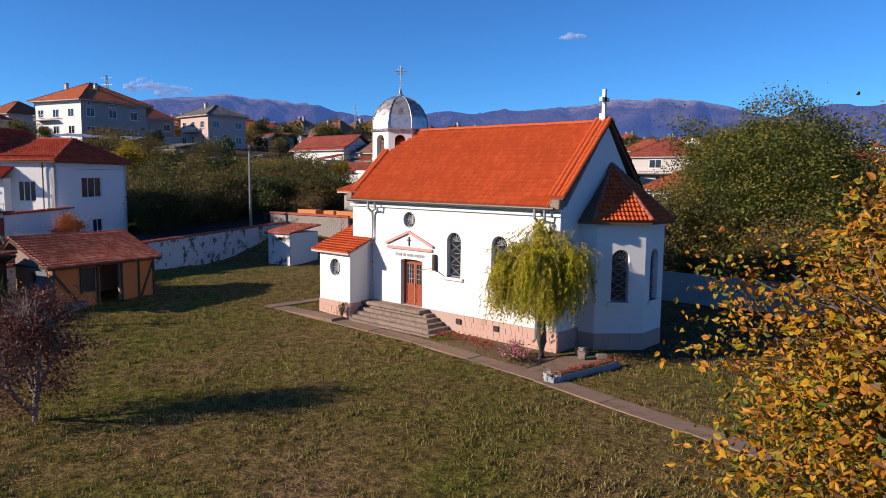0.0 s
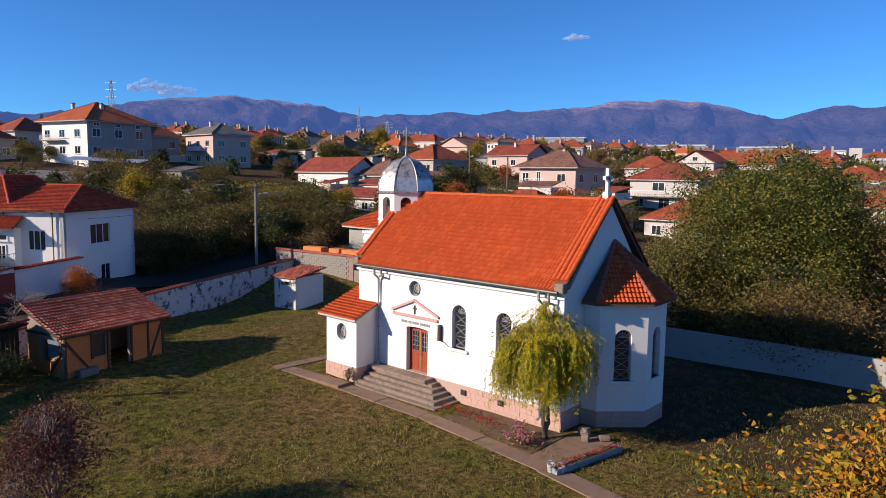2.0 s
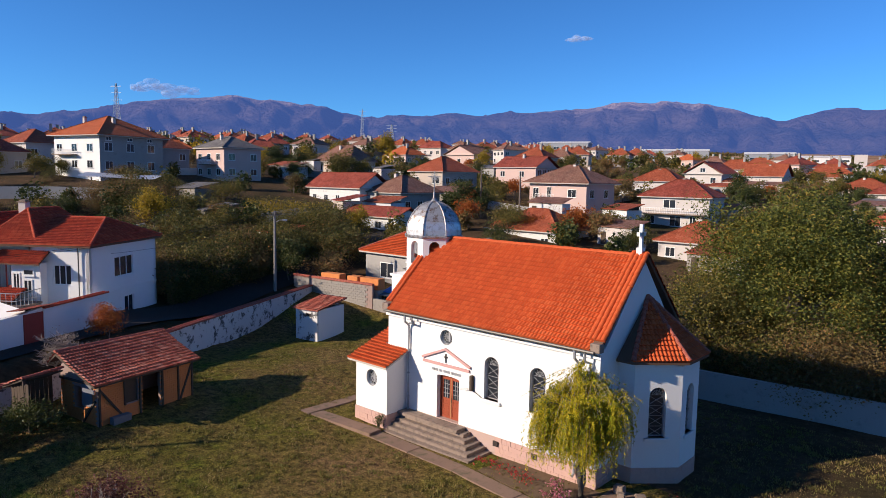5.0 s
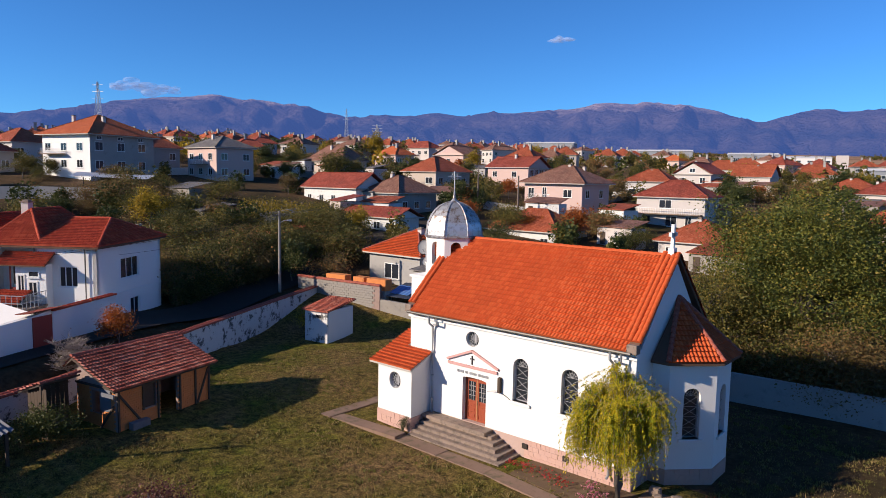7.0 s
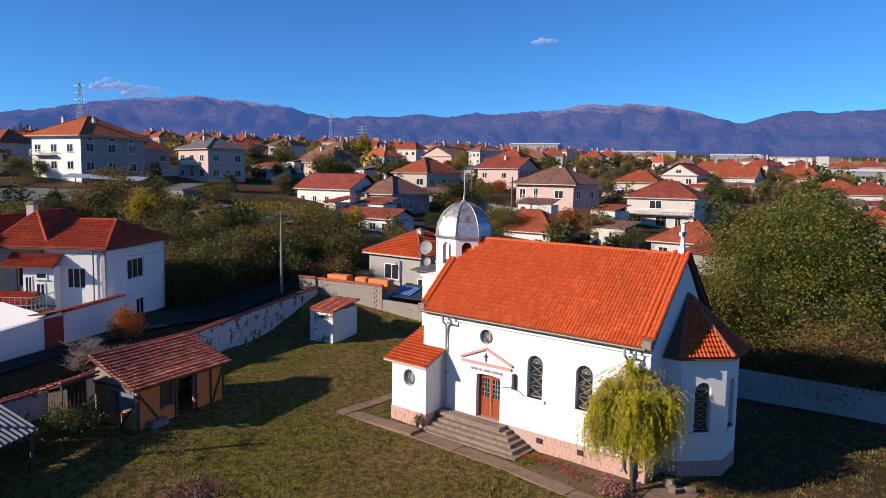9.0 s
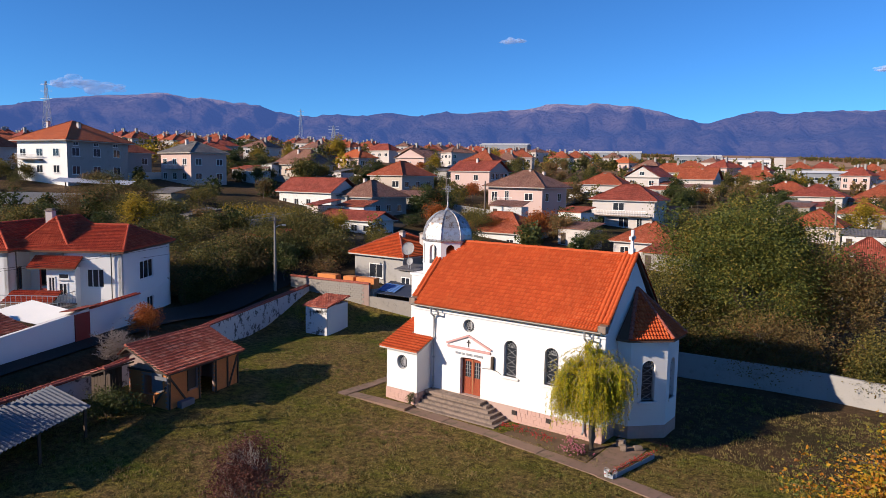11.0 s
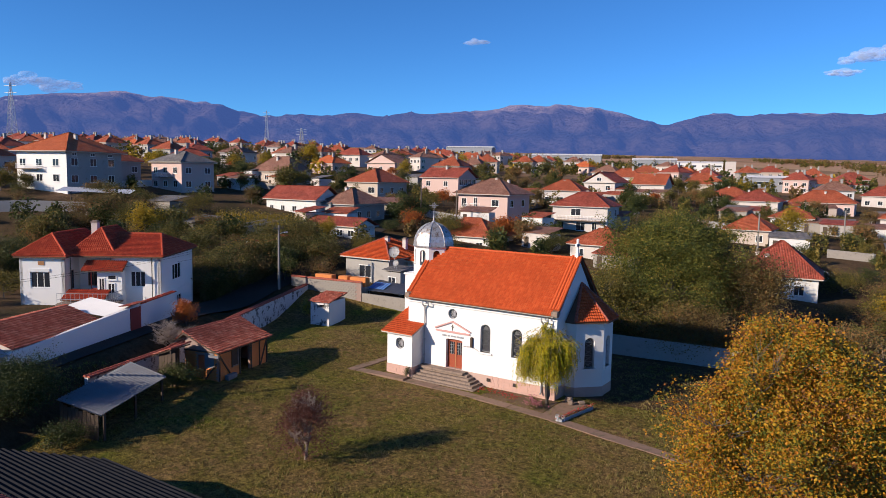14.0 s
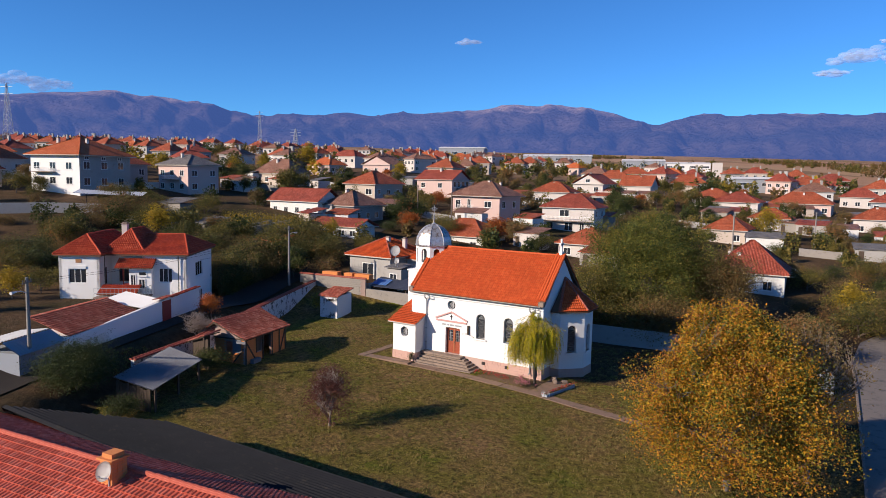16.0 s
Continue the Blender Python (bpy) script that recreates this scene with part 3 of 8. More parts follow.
def round_window(parent, x, y, z, r, h):
    win = new("window")
    win.parent = parent
    win["label"] = "round window with a pale iron grille"
    win.matrix_basis = pose(x, y, z)
    ring = [(r * math.cos(a), h * math.sin(a)) for a in [2 * math.pi * k / 24 for k in range(24)]]
    bm = new_bm()
    prism(bm, [(a, 0.27, b) for a, b in ring], (0, 0.02, 0))
    part("pane", bm, M["glass"], win)
    bm = new_bm()
    for k in range(24):
        p, q = ring[k], ring[(k + 1) % 24]
        prism(bm, [(p[0], 0.2, p[1]), (q[0], 0.2, q[1]), (q[0] * .88, 0.2, q[1] * .88), (p[0] * .88, 0.2, p[1] * .88)], (0, 0.06, 0))
    part("window_frame", bm, M["grille"], win)
    bm = new_bm()
    for ang in range(0, 180, 30):
        c, s = math.cos(radians(ang)), math.sin(radians(ang))
        beam(bm, (-r * c, 0.17, -h * s), (r * c, 0.17, h * s), 0.025)
    tube(bm, [(r * .5 * math.cos(2 * math.pi * k / 16), 0.17, h * .5 * math.sin(2 * math.pi * k / 16)) for k in range(17)], 0.014, 5)
    part("window_grille", bm, M["grille"], win)
    # pale strip added in place of a whitish dirt streak on the window
    bm = new_bm()
    box(bm, r * 0.15, r * 0.42, 0.14, 0.16, -h * 0.55, h * 0.7)
    part("plaque", bm, M["grille"], win, "narrow pale strip for a whitish streak")


# body walls
bm = new_bm()
front = [(-26.85 - CX0, -25.2 - CX0, SILL_Z, 3.62, 0.12), (-23.45 - CX0, -22.5 - CX0, 2.95, 5.3, 1.0), (-20.52 - CX0, -19.57 - CX0, 2.95, 5.3, 1.0), (-26.68 - CX0, -25.78 - CX0, 5.36, 6.22, 0.95, 0.95)]
wall_panel(bm, (CX0, CY0), (CX1, CY0), SILL_Z, EAVE_Z, 0.45, front)
part("wall", bm, M["white"], church, "white limewashed plaster wall")
bm = new_bm()
wall_panel(bm, (CX1, CY1), (CX0, CY1), SILL_Z, EAVE_Z, 0.45)
part("wall", bm, M["white"], church, "white limewashed plaster wall")
for name, x in (("gable_wall", CX1), ("gable_wall", CX0 + 0.45)):
    bm = new_bm()
    prism(bm, [(x, CY0 + 0.45, SILL_Z), (x, CY1 - 0.45, SILL_Z), (x, CY1 - 0.45, EAVE_Z), (x, RIDGE_Y, RIDGE_Z - 0.2), (x, CY0 + 0.45, EAVE_Z)], (-0.45, 0, 0))
    part(name, bm, M["white"], church)
# cornice bands under the eaves
bm = new_bm()
box(bm, CX0 - 0.08, CX1 + 0.08, CY0 - 0.14, CY0 - 0.003, 6.42, 6.56)
box(bm, CX0 - 0.08, CX1 + 0.08, CY0 - 0.24, CY0 - 0.003, 6.66, 6.8)
part("cornice", bm, M["white"], church)
# roof slopes
EY = CY0 - 0.42
slope = (RIDGE_Z - EAVE_Z + 0.0) / (RIDGE_Y - EY)
for sgn in (-1, 1):
    bm = new_bm()
    ey = RIDGE_Y + sgn * (RIDGE_Y - EY)
    prism(bm, [(CX0 + 0.2, ey, EAVE_Z - 0.03), (CX0 + 0.2, RIDGE_Y, RIDGE_Z - 0.03), (CX0 + 0.2, RIDGE_Y, RIDGE_Z - 0.18), (CX0 + 0.2, ey, EAVE_Z - 0.12)], (CX1 - CX0 - 0.4, 0, 0))
    part("roof_deck", bm, M["brownboard"], church)
    tiled("roof_tiles", [(CX0 + 0.35, ey, EAVE_Z), (CX1 - 0.35, ey, EAVE_Z), (CX1 - 0.35, RIDGE_Y, RIDGE_Z), (CX0 + 0.35, RIDGE_Y, RIDGE_Z)][:: -sgn], M["tile"], church, wobble=0.006, label="courses of orange clay tiles")
ridge_tiles(church, "ridge_tile", (CX0 + 0.3, RIDGE_Y, RIDGE_Z + 0.02), (CX1 - 0.3, RIDGE_Y, RIDGE_Z + 0.02), M["tile"], 0.13, 0.4)
# raised gable verges with their cover tiles and kneeler stones
for gxx in (CX0 + 0.1, CX1 - 0.1):
    bm = new_bm()
    for sgn in (-1, 1):
        ey = RIDGE_Y + sgn * (RIDGE_Y - EY - 0.1)
        prism(bm, [(gxx - 0.24, ey, EAVE_Z - 0.08), (gxx - 0.24, RIDGE_Y, RIDGE_Z - 0.08), (gxx - 0.24, RIDGE_Y, RIDGE_Z + 0.16), (gxx - 0.24, ey, EAVE_Z + 0.16)], (0.48, 0, 0))
    part("gable_verge", bm, M["brownboard"], church)
    for sgn in (-1, 1):
        ey = RIDGE_Y + sgn * (RIDGE_Y - EY - 0.35)
        z0 = EAVE_Z + 0.26 + 0.3 * slope
        for off in ((-0.5, -0.26, 0.0, 0.2) if gxx > -25 else (-0.12, 0.12)):
            ridge_tiles(church, "verge_tile", (gxx + off, ey, z0 - 0.1), (gxx + off, RIDGE_Y, RIDGE_Z + 0.16), M["tile"], 0.13, 0.38)
    bm = new_bm()
    box(bm, gxx - 0.26, gxx + 0.26, EY + 0.0, EY + 0.42, EAVE_Z - 0.1, EAVE_Z + 0.34)
    bmesh.ops.bevel(bm, geom=bm.edges[:], offset=0.03, segments=1, affect="EDGES")
    part("kneeler_stone", bm, M["concrete"], church, "weathered kneeler stone")
# gutter and downpipes
bm = new_bm()
tube(bm, [(CX0 + 0.1, EY - 0.05, EAVE_Z - 0.08), (CX1 - 0.1, EY - 0.05, EAVE_Z - 0.08)], 0.075, 8)
part("gutter", bm, M["gutter"], church)
for px, zb in ((-29.05, 0.75), (-17.72, 0.6)):
    bm = new_bm()
    tube(bm, [(px, EY - 0.05, EAVE_Z - 0.1), (px, EY - 0.05, 6.35), (px + 0.02, CY0 - 0.16, 6.1), (px, CY0 - 0.12, 5.8), (px, CY0 - 0.12, zb), (px, CY0 - 0.3, zb - 0.12)], 0.07, 8)
    tube(bm, [(px + 0.55, EY - 0.05, EAVE_Z - 0.12), (px + 0.55, EY, 6.3), (px + 0.1, CY0 - 0.14, 6.22)], 0.06, 8)
    for z in (1.8, 3.2, 4.6):
        tube(bm, [(px, CY0 - 0.12, z), (px, CY0 - 0.12, z + 0.06)], 0.085, 8)
    part("downpipe", bm, M["pipe"], church, "grey zinc downpipe")
# plinth: core and single stones
bm = new_bm()
box(bm, CX0 + 0.02, CX1 - 0.02, CY0 + 0.02, CY1 - 0.02, -0.4, SILL_Z)
part("plinth", bm, M["plinth_joint"], church, "stone-faced plinth")


def plinth_stones(p0, p1, z0, z1, skip=()):
    """Irregular flat stones on a face, outside on the right of p0 to p1."""
    d = Vector((*p1, 0)) - Vector((*p0, 0))
    rot = math.degrees(math.atan2(d.y, d.x))
    base = Matrix.Translation((*p0, 0)) @ pose(0, 0, 0, 0, 0, rot)
    rows = max(1, round((z1 - z0) / 0.3))
    for r in range(rows):
        u = 0.0
        while u < d.length - 0.05:
            w = min(random.uniform(0.22, 0.5), d.length - u)
            if d.length - u - w < 0.15:
                w = d.length - u
            za, zb = z0 + (z1 - z0) * r / rows, z0 + (z1 - z0) * (r + 1) / rows
            c = u + w / 2
            if not any(s0 < c < s1 for s0, s1 in skip):
                bm = new_bm()
                j = lambda: random.uniform(-0.05, 0.05)
                g_ = 0.006
                lean = random.uniform(-0.1, 0.1) if 0.12 < u < d.length - w - 0.12 else 0.0
                pts = [(u + g_, za + g_), (u + w * .5, za + g_ + j() * 0.3), (u + w - g_, za + g_), (u + w - g_ - abs(lean) * 0.3, zb - g_), (u + w * .45, zb - g_ + j() * 0.3), (u + g_, zb - g_)]
                dep = random.uniform(0.012, 0.03)
                prism(bm, [base @ Vector((x, 0.0, z)) for x, z in pts], base.to_3x3() @ Vector((0, -dep, 0)))
                part("stone", bm, M["plinth"], church)
            u += w


plinth_stones((-22.6, CY0 + 0.02), (CX1 - 0.02, CY0 + 0.02), -0.05, SILL_Z - 0.02)
plinth_stones((CX1 - 0.02, CY0 + 0.02), (CX1 - 0.02, 28.6), -0.05, SILL_Z - 0.02)
for vx in (-23.1 + 0.55, -20.1):
    bm = new_bm()
    box(bm, vx - 0.16, vx + 0.16, CY0 - 0.08, CY0 + 0.05, 0.55, 0.82)
    part("vent", bm, M["iron"], church, "small dark vent in the plinth")
arched_window(church, (CX0, CY0), (CX1, CY0), -23.45 - CX0, 2.95, 0.95, 2.35, 0.45)
arched_window(church, (CX0, CY0), (CX1, CY0), -20.52 - CX0, 2.95, 0.95, 2.35, 0.45)
round_window(church, -26.23, CY0, 5.79, 0.44, 0.42)

# door with two leaves
door = new("door")
door.parent = church
door["label"] = "varnished wooden double door with small glass panes"
door.matrix_basis = pose(-26.85, CY0 + 0.28, SILL_Z)
DW, DH = 1.65, 2.5
bm = new_bm()
box(bm, 0, 0.09, 0, 0.12, 0, DH)
box(bm, DW - 0.09, DW, 0, 0.12, 0, DH)
box(bm, 0.09, DW - 0.09, 0, 0.12, DH - 0.09, DH)
part("door_frame", bm, M["door"], door)
for i in range(2):
    u0 = 0.1 + i * (DW / 2 - 0.1) + (0.005 if i else 0)
    w = DW / 2 - 0.11
    bm = new_bm()
    for a, b in ((0, 0.11), (w - 0.11, w)):
        box(bm, u0 + a, u0 + b, 0.02, 0.08, 0.02, DH - 0.1)
    for a, b in ((0.02, 0.16), (0.42, 0.5), (0.76, 0.84), (1.06, 1.18), (2.26, 2.4)):
        box(bm, u0 + 0.11, u0 + w - 0.11, 0.02, 0.08, a, b)
    for a, b in ((0.16, 0.42), (0.5, 0.76), (0.84, 1.06)):
        box(bm, u0 + 0.11, u0 + w - 0.11, 0.045, 0.065, a, b)
        box(bm, u0 + 0.17, u0 + w - 0.17, 0.03, 0.045, a + 0.05, b - 0.05)
    part("door_leaf", bm, M["door"], door)
    bm = new_bm()
    box(bm, u0 + 0.11, u0 + w - 0.11, 0.05, 0.06, 1.18, 2.26)
    part("pane", bm, M["glass"], door)
    bm = new_bm()
    for z in (1.45, 1.72, 1.99):
        box(bm, u0 + 0.11, u0 + w - 0.11, 0.035, 0.05, z - 0.012, z + 0.012)
    for k in (1, 2):
        x = u0 + 0.11 + (w - 0.22) * k / 3
        box(bm, x - 0.012, x + 0.012, 0.03, 0.05, 1.18, 2.26)
    part("glazing_bar", bm, M["grille"], door)
bm = new_bm()
box(bm, DW / 2 - 0.035, DW / 2 + 0.035, 0.0, 0.03, 0.03, DH - 0.12)
part("cover_strip", bm, M["palewood"], door)
bm = new_bm()
tube(bm, [(DW / 2 + 0.09, -0.05, 1.0), (DW / 2 + 0.09, -0.05, 1.25)], 0.018, 6)
part("door_handle", bm, M["iron"], door)

# pediment over the door
PX, PZ0, PZ1 = -26.2, 4.15, 5.12
ped = new("pediment")
ped.parent = church
bm = new_bm()
for a, b in (((-27.9, 4.22), (-24.45, 4.22)),):
    beam(bm, (a[0], CY0 - 0.05, a[1]), (b[0], CY0 - 0.05, b[1]), 0.1, 0.14)
part("moulding", bm, M["mould"], ped, "pink moulding")
for a, b in (((-27.98, 4.42), (PX, 5.14)), ((PX, 5.14), (-24.38, 4.42))):
    bm = new_bm()
    beam(bm, (a[0], CY0 - 0.06, a[1]), (b[0], CY0 - 0.06, b[1]), 0.12, 0.13)
    part("moulding", bm, M["mould"], ped, "pink moulding")
bm = new_bm()
box(bm, PX - 0.03, PX + 0.03, CY0 - 0.05, CY0 - 0.003, 4.36, 4.86)
box(bm, PX - 0.14, PX + 0.14, CY0 - 0.045, CY0 - 0.003, 4.64, 4.71)
part("cross", bm, M["iron"], ped, "small dark cross")
# inscription that cannot be read: plain bars
sign = new("inscription")
sign.parent = church
x = -27.25
for w in (0.09, 0.08, 0.09, 0.1, 0, 0.09, 0.08, 0, 0.1, 0.09, 0.09, 0.1, 0, 0.09, 0.09, 0.1, 0.09, 0.08, 0.1):
    if w:
        bm = new_bm()
        box(bm, x, x + w, CY0 - 0.035, CY0 - 0.002, 3.78, 3.92)
        part("letter_bar", bm, M["pipe"], sign)
    x += (w or 0.06) + 0.03
# lamp box beside the window, with its cable
bm = new_bm()
box(bm, -24.33, -24.15, CY0 - 0.2, CY0 - 0.003, 3.2, 4.05)
bmesh.ops.bevel(bm, geom=bm.edges[:], offset=0.02, segments=1, affect="EDGES")
lamp = part("wall_box", bm, M["timber"], church, "narrow dark wooden box on the wall")
bm = new_bm()
tube(bm, [(-24.2, CY0 - 0.02, 3.2), (-23.9, CY0 - 0.02, 3.1), (-23.4, CY0 - 0.02, 2.85)], 0.02, 5)
tube(bm, [(-24.9, CY0 - 0.3, 3.2), (-24.3, CY0 - 0.1, 3.3)], 0.015, 5)
part("cable", bm, M["iron"], church)

# apse
AP = [(-16.6, 28.55), (-15.75, 28.55), (-14.1, 30.25), (-14.1, 32.25), (-15.75, 33.95), (-16.6, 33.95)]
bm = new_bm()
bmp = new_bm()
for i in range(5):
    p0, p1 = AP[i], AP[i + 1]
    L = math.dist(p0, p1)
    ops = [(L / 2 - 0.42, L / 2 + 0.42, 2.35, 4.85, 1.0)] if i in (1, 2, 3) else []
    wall_panel(bm, p0, p1, 0.85, 6.15, 0.4, ops)
    wall_panel(bmp, p0, p1, -0.4, 0.85, 0.4)
    if i in (1, 2, 3):
        arched_window(church, p0, p1, L / 2 - 0.42, 2.35, 0.84, 2.5, 0.4)
    if i in (1, 2):
        plinth_stones(p0, p1, -0.05, 0.83)
part("apse_wall", bm, M["white"], church)
part("apse_plinth", bmp, M["plinth_joint"], church)
cen = Vector((-16.2, 31.25, 0))
EV = [Vector((*p, 6.2)) + (Vector((*p, 0)) - cen).normalized() * 0.42 for p in AP]
EV[0].x = EV[5].x = -16.55
TOP = Vector((-16.55, 31.25, 8.85))
for i in range(5):
    bm = new_bm()
    a, b = EV[i], EV[i + 1]
    vs = [bm.verts.new(q) for q in (a - Vector((0, 0, .03)), b - Vector((0, 0, .03)), TOP - Vector((0, 0, .03)), a - Vector((0, 0, .14)), b - Vector((0, 0, .14)), TOP - Vector((0, 0, .14)))]
    for f in ((0, 1, 2), (5, 4, 3), (0, 3, 4, 1), (1, 4, 5, 2), (2, 5, 3, 0)):
        bm.faces.new([vs[k] for k in f])
    part("apse_roof_deck", bm, M["brownboard"], church)
    if i in (1, 2, 3):
        tiled("apse_roof_tiles", [a, b, TOP], M["tile_old" if i == 3 else "tile"], church, wobble=0.012)
    if 0 < i < 5:
        ridge_tiles(church, "hip_tile", EV[i] + Vector((0, 0, .05)), TOP + Vector((0, 0, .05)), M["tile_old"], 0.12, 0.36)
bm = new_bm()
for i in range(5):
    p0, p1 = AP[i], AP[i + 1]
    q0 = Vector((*p0, 0)) + (Vector((*p0, 0)) - cen).normalized() * 0.14
    q1 = Vector((*p1, 0)) + (Vector((*p1, 0)) - cen).normalized() * 0.14
    prism(bm, [(q0.x, q0.y, 5.92), (q1.x, q1.y, 5.92), (p1[0], p1[1], 5.92), (p0[0], p0[1], 5.92)], (0, 0, 0.2))
part("apse_cornice", bm, M["white"], church)
# eastern gable cross
bm = new_bm()
box(bm, -17.0, -16.7, RIDGE_Y - 0.2, RIDGE_Y + 0.2, RIDGE_Z + 0.05, RIDGE_Z + 0.42)
box(bm, -16.93, -16.77, RIDGE_Y - 0.09, RIDGE_Y + 0.09, RIDGE_Z + 0.42, RIDGE_Z + 1.6)
box(bm, -16.93, -16.77, RIDGE_Y - 0.36, RIDGE_Y + 0.36, RIDGE_Z + 1.0, RIDGE_Z + 1.2)
part("gable_cross", bm, M["white"], church, "white stone cross on the gable")

# bell tower
TX, TY = -31.3, 31.0
bm = new_bm()
box(bm, TX - 1.75, TX + 1.6, TY - 2.0, TY + 2.0, -0.4, 8.35)
part("tower_base", bm, M["white"], church)
bm = new_bm()
box(bm, TX - 1.85, TX + 1.7, TY - 2.1, TY + 2.1, 8.35, 8.5)
part("tower_ledge", bm, M["white"], church)
TR = 1.86


def octo(r, k):
    a = radians(22.5 + 45 * k)
    return TX + r * math.cos(a), TY + r * math.sin(a)


bm = new_bm()
for k in range(8):
    L = math.dist(octo(TR, k), octo(TR, k + 1))
    wall_panel(bm, octo(TR, k), octo(TR, k + 1), 8.5, 10.95, 0.28, [(L / 2 - 0.32, L / 2 + 0.32, 9.3, 10.7, 1.0)])
part("belfry", bm, M["white"], church, "white octagonal belfry with arched openings")
for k in range(8):
    bm = new_bm()
    m = wall_panel(bm, octo(TR, k), octo(TR, k + 1), 9.22, 9.3, 0.1)
    bm.free()
    L = math.dist(octo(TR, k), octo(TR, k + 1))
    bm = new_bm()
    box(bm, L / 2 - 0.42, L / 2 + 0.42, -0.07, 0.2, 9.2, 9.3, m)
    part("belfry_sill", bm, M["white"], church)
bm = new_bm()
rings = []
for r, z in ((TR + 0.12, 10.93), (TR + 0.14, 11.02), (TR + 0.02, 11.08)):
    rings.append([bm.verts.new((*octo(r, k), z)) for k in range(8)])
for a, b in zip(rings, rings[1:]):
    for k in range(8):
        bm.faces.new((a[k], a[(k + 1) % 8], b[(k + 1) % 8], b[k]))
bm.faces.new(rings[0][::-1])
bm.faces.new(rings[-1])
part("dome_ledge", bm, M["metal"], church)
profile = [(1.88, 11.05), (1.86, 11.4), (1.78, 11.8), (1.72, 11.92), (1.55, 12.28), (1.28, 12.62), (0.95, 12.9), (0.6, 13.07), (0.3, 13.16)]
for k in range(8):
    for lo, hi, mat_ in ((0, 3, "lightmetal"), (3, 8, "metal")):
        bm = new_bm()
        prev = None
        for r, z in profile[lo:hi + 1]:
            row = [bm.verts.new((*octo(r, k), z)), bm.verts.new((*octo(r, k + 1), z))]
            if prev:
                bm.faces.new((prev[0], prev[1], row[1], row[0]))
            prev = row
        part("dome_sheet", bm, M[mat_], church, "weathered zinc dome sheet")
    bm = new_bm()
    tube(bm, [(*octo(r + 0.01, k), z) for r, z in profile], 0.035, 5)
    part("dome_seam", bm, M["metal"], church)
bm = new_bm()
tube(bm, [(TX, TY, 13.08), (TX, TY, 13.2), (TX, TY, 13.36), (TX, TY, 13.6), (TX, TY, 13.8)], [0.4, 0.24, 0.1, 0.06, 0.05], 10)
part("finial", bm, M["metal"], church)
bm = new_bm()
tube(bm, [(TX, TY, 13.75), (TX, TY, 15.1)], 0.035, 6)
d45 = Vector((0.7, 0.7, 0))
beam(bm, Vector((TX, TY, 14.75)) - d45 * 0.42, Vector((TX, TY, 14.75)) + d45 * 0.42, 0.05)
for a in (45, 135):
    v = (d45 * math.cos(radians(a)) + Vector((0, 0, 1)) * math.sin(radians(a))) * 0.3
    beam(bm, Vector((TX, TY, 14.75)) - v, Vector((TX, TY, 14.75)) + v, 0.025)
tube(bm, [Vector((TX, TY, 14.75)) + (d45 * math.cos(2 * math.pi * k / 16) + Vector((0, 0, 1)) * math.sin(2 * math.pi * k / 16)) * 0.2 for k in range(17)], 0.018, 5)
part("finial_cross", bm, M["pipe"], church, "wrought iron cross with rays")
bell = new("bell")
bell.parent = church
bm = new_bm()
tube(bm, [(TX, TY, 10.5), (TX, TY, 10.4), (TX, TY, 10.1), (TX, TY, 9.85), (TX, TY, 9.75)], [0.08, 0.2, 0.26, 0.36, 0.42], 14)
part("bell_body", bm, M["iron"], bell)
bm = new_bm()
beam(bm, (TX - 1.6, TY, 10.55), (TX + 1.6, TY, 10.55), 0.14)
part("bell_beam", bm, M["timber"], bell)

# front annex with its own roof
AX0, AX1, AY = -32.0, -29.3, 25.1
bm = new_bm()
wall_panel(bm, (AX0, AY), (AX1, AY), 0.95, 3.85, 0.35, [(-30.62 - AX0 - 0.45, -30.62 - AX0 + 0.45, 2.4, 3.4, 1.0, 1.0)])
wall_panel(bm, (AX1, AY + 0.35), (AX1, CY0), 0.95, 3.85, 0.35)
wall_panel(bm, (AX0, 29.0), (AX0, AY + 0.35), 0.95, 3.85, 0.35)
prism(bm, [(AX1, AY + 0.35, 3.85), (AX1, CY0, 3.85), (AX1, CY0, 4.42), (AX1, AY + 0.35, 3.9)], (-0.35, 0, 0))
part("annex_wall", bm, M["white"], church)
bm = new_bm()
box(bm, AX0 - 0.03, AX1 + 0.03, AY - 0.03, CY0, -0.4, 0.95)
part("annex_plinth", bm, M["plinth_joint"], church)
plinth_stones((AX0 - 0.03, AY - 0.03), (AX1 + 0.03, AY - 0.03), 0.0, 0.93)
plinth_stones((AX1 + 0.03, AY - 0.03), (AX1 + 0.03, CY0), 0.0, 0.93)
round_window(church, -30.62, AY, 2.9, 0.44, 0.49)
bm = new_bm()
ry0, ry1, rz0, rz1 = AY - 0.3, 29.0, 3.82, 5.4
prism(bm, [(AX0 - 0.45, ry0, rz0), (AX1 + 0.2, ry0, rz0), (AX1 + 0.2, CY0 - 0.003, rz0 + (CY0 - ry0) * (rz1 - rz0) / (ry1 - ry0)), (CX0 - 0.9, 29.0, rz1), (AX0 - 0.45, 29.0, rz1)], (0, 0, -0.1))
part("annex_roof_deck", bm, M["eave"], church)
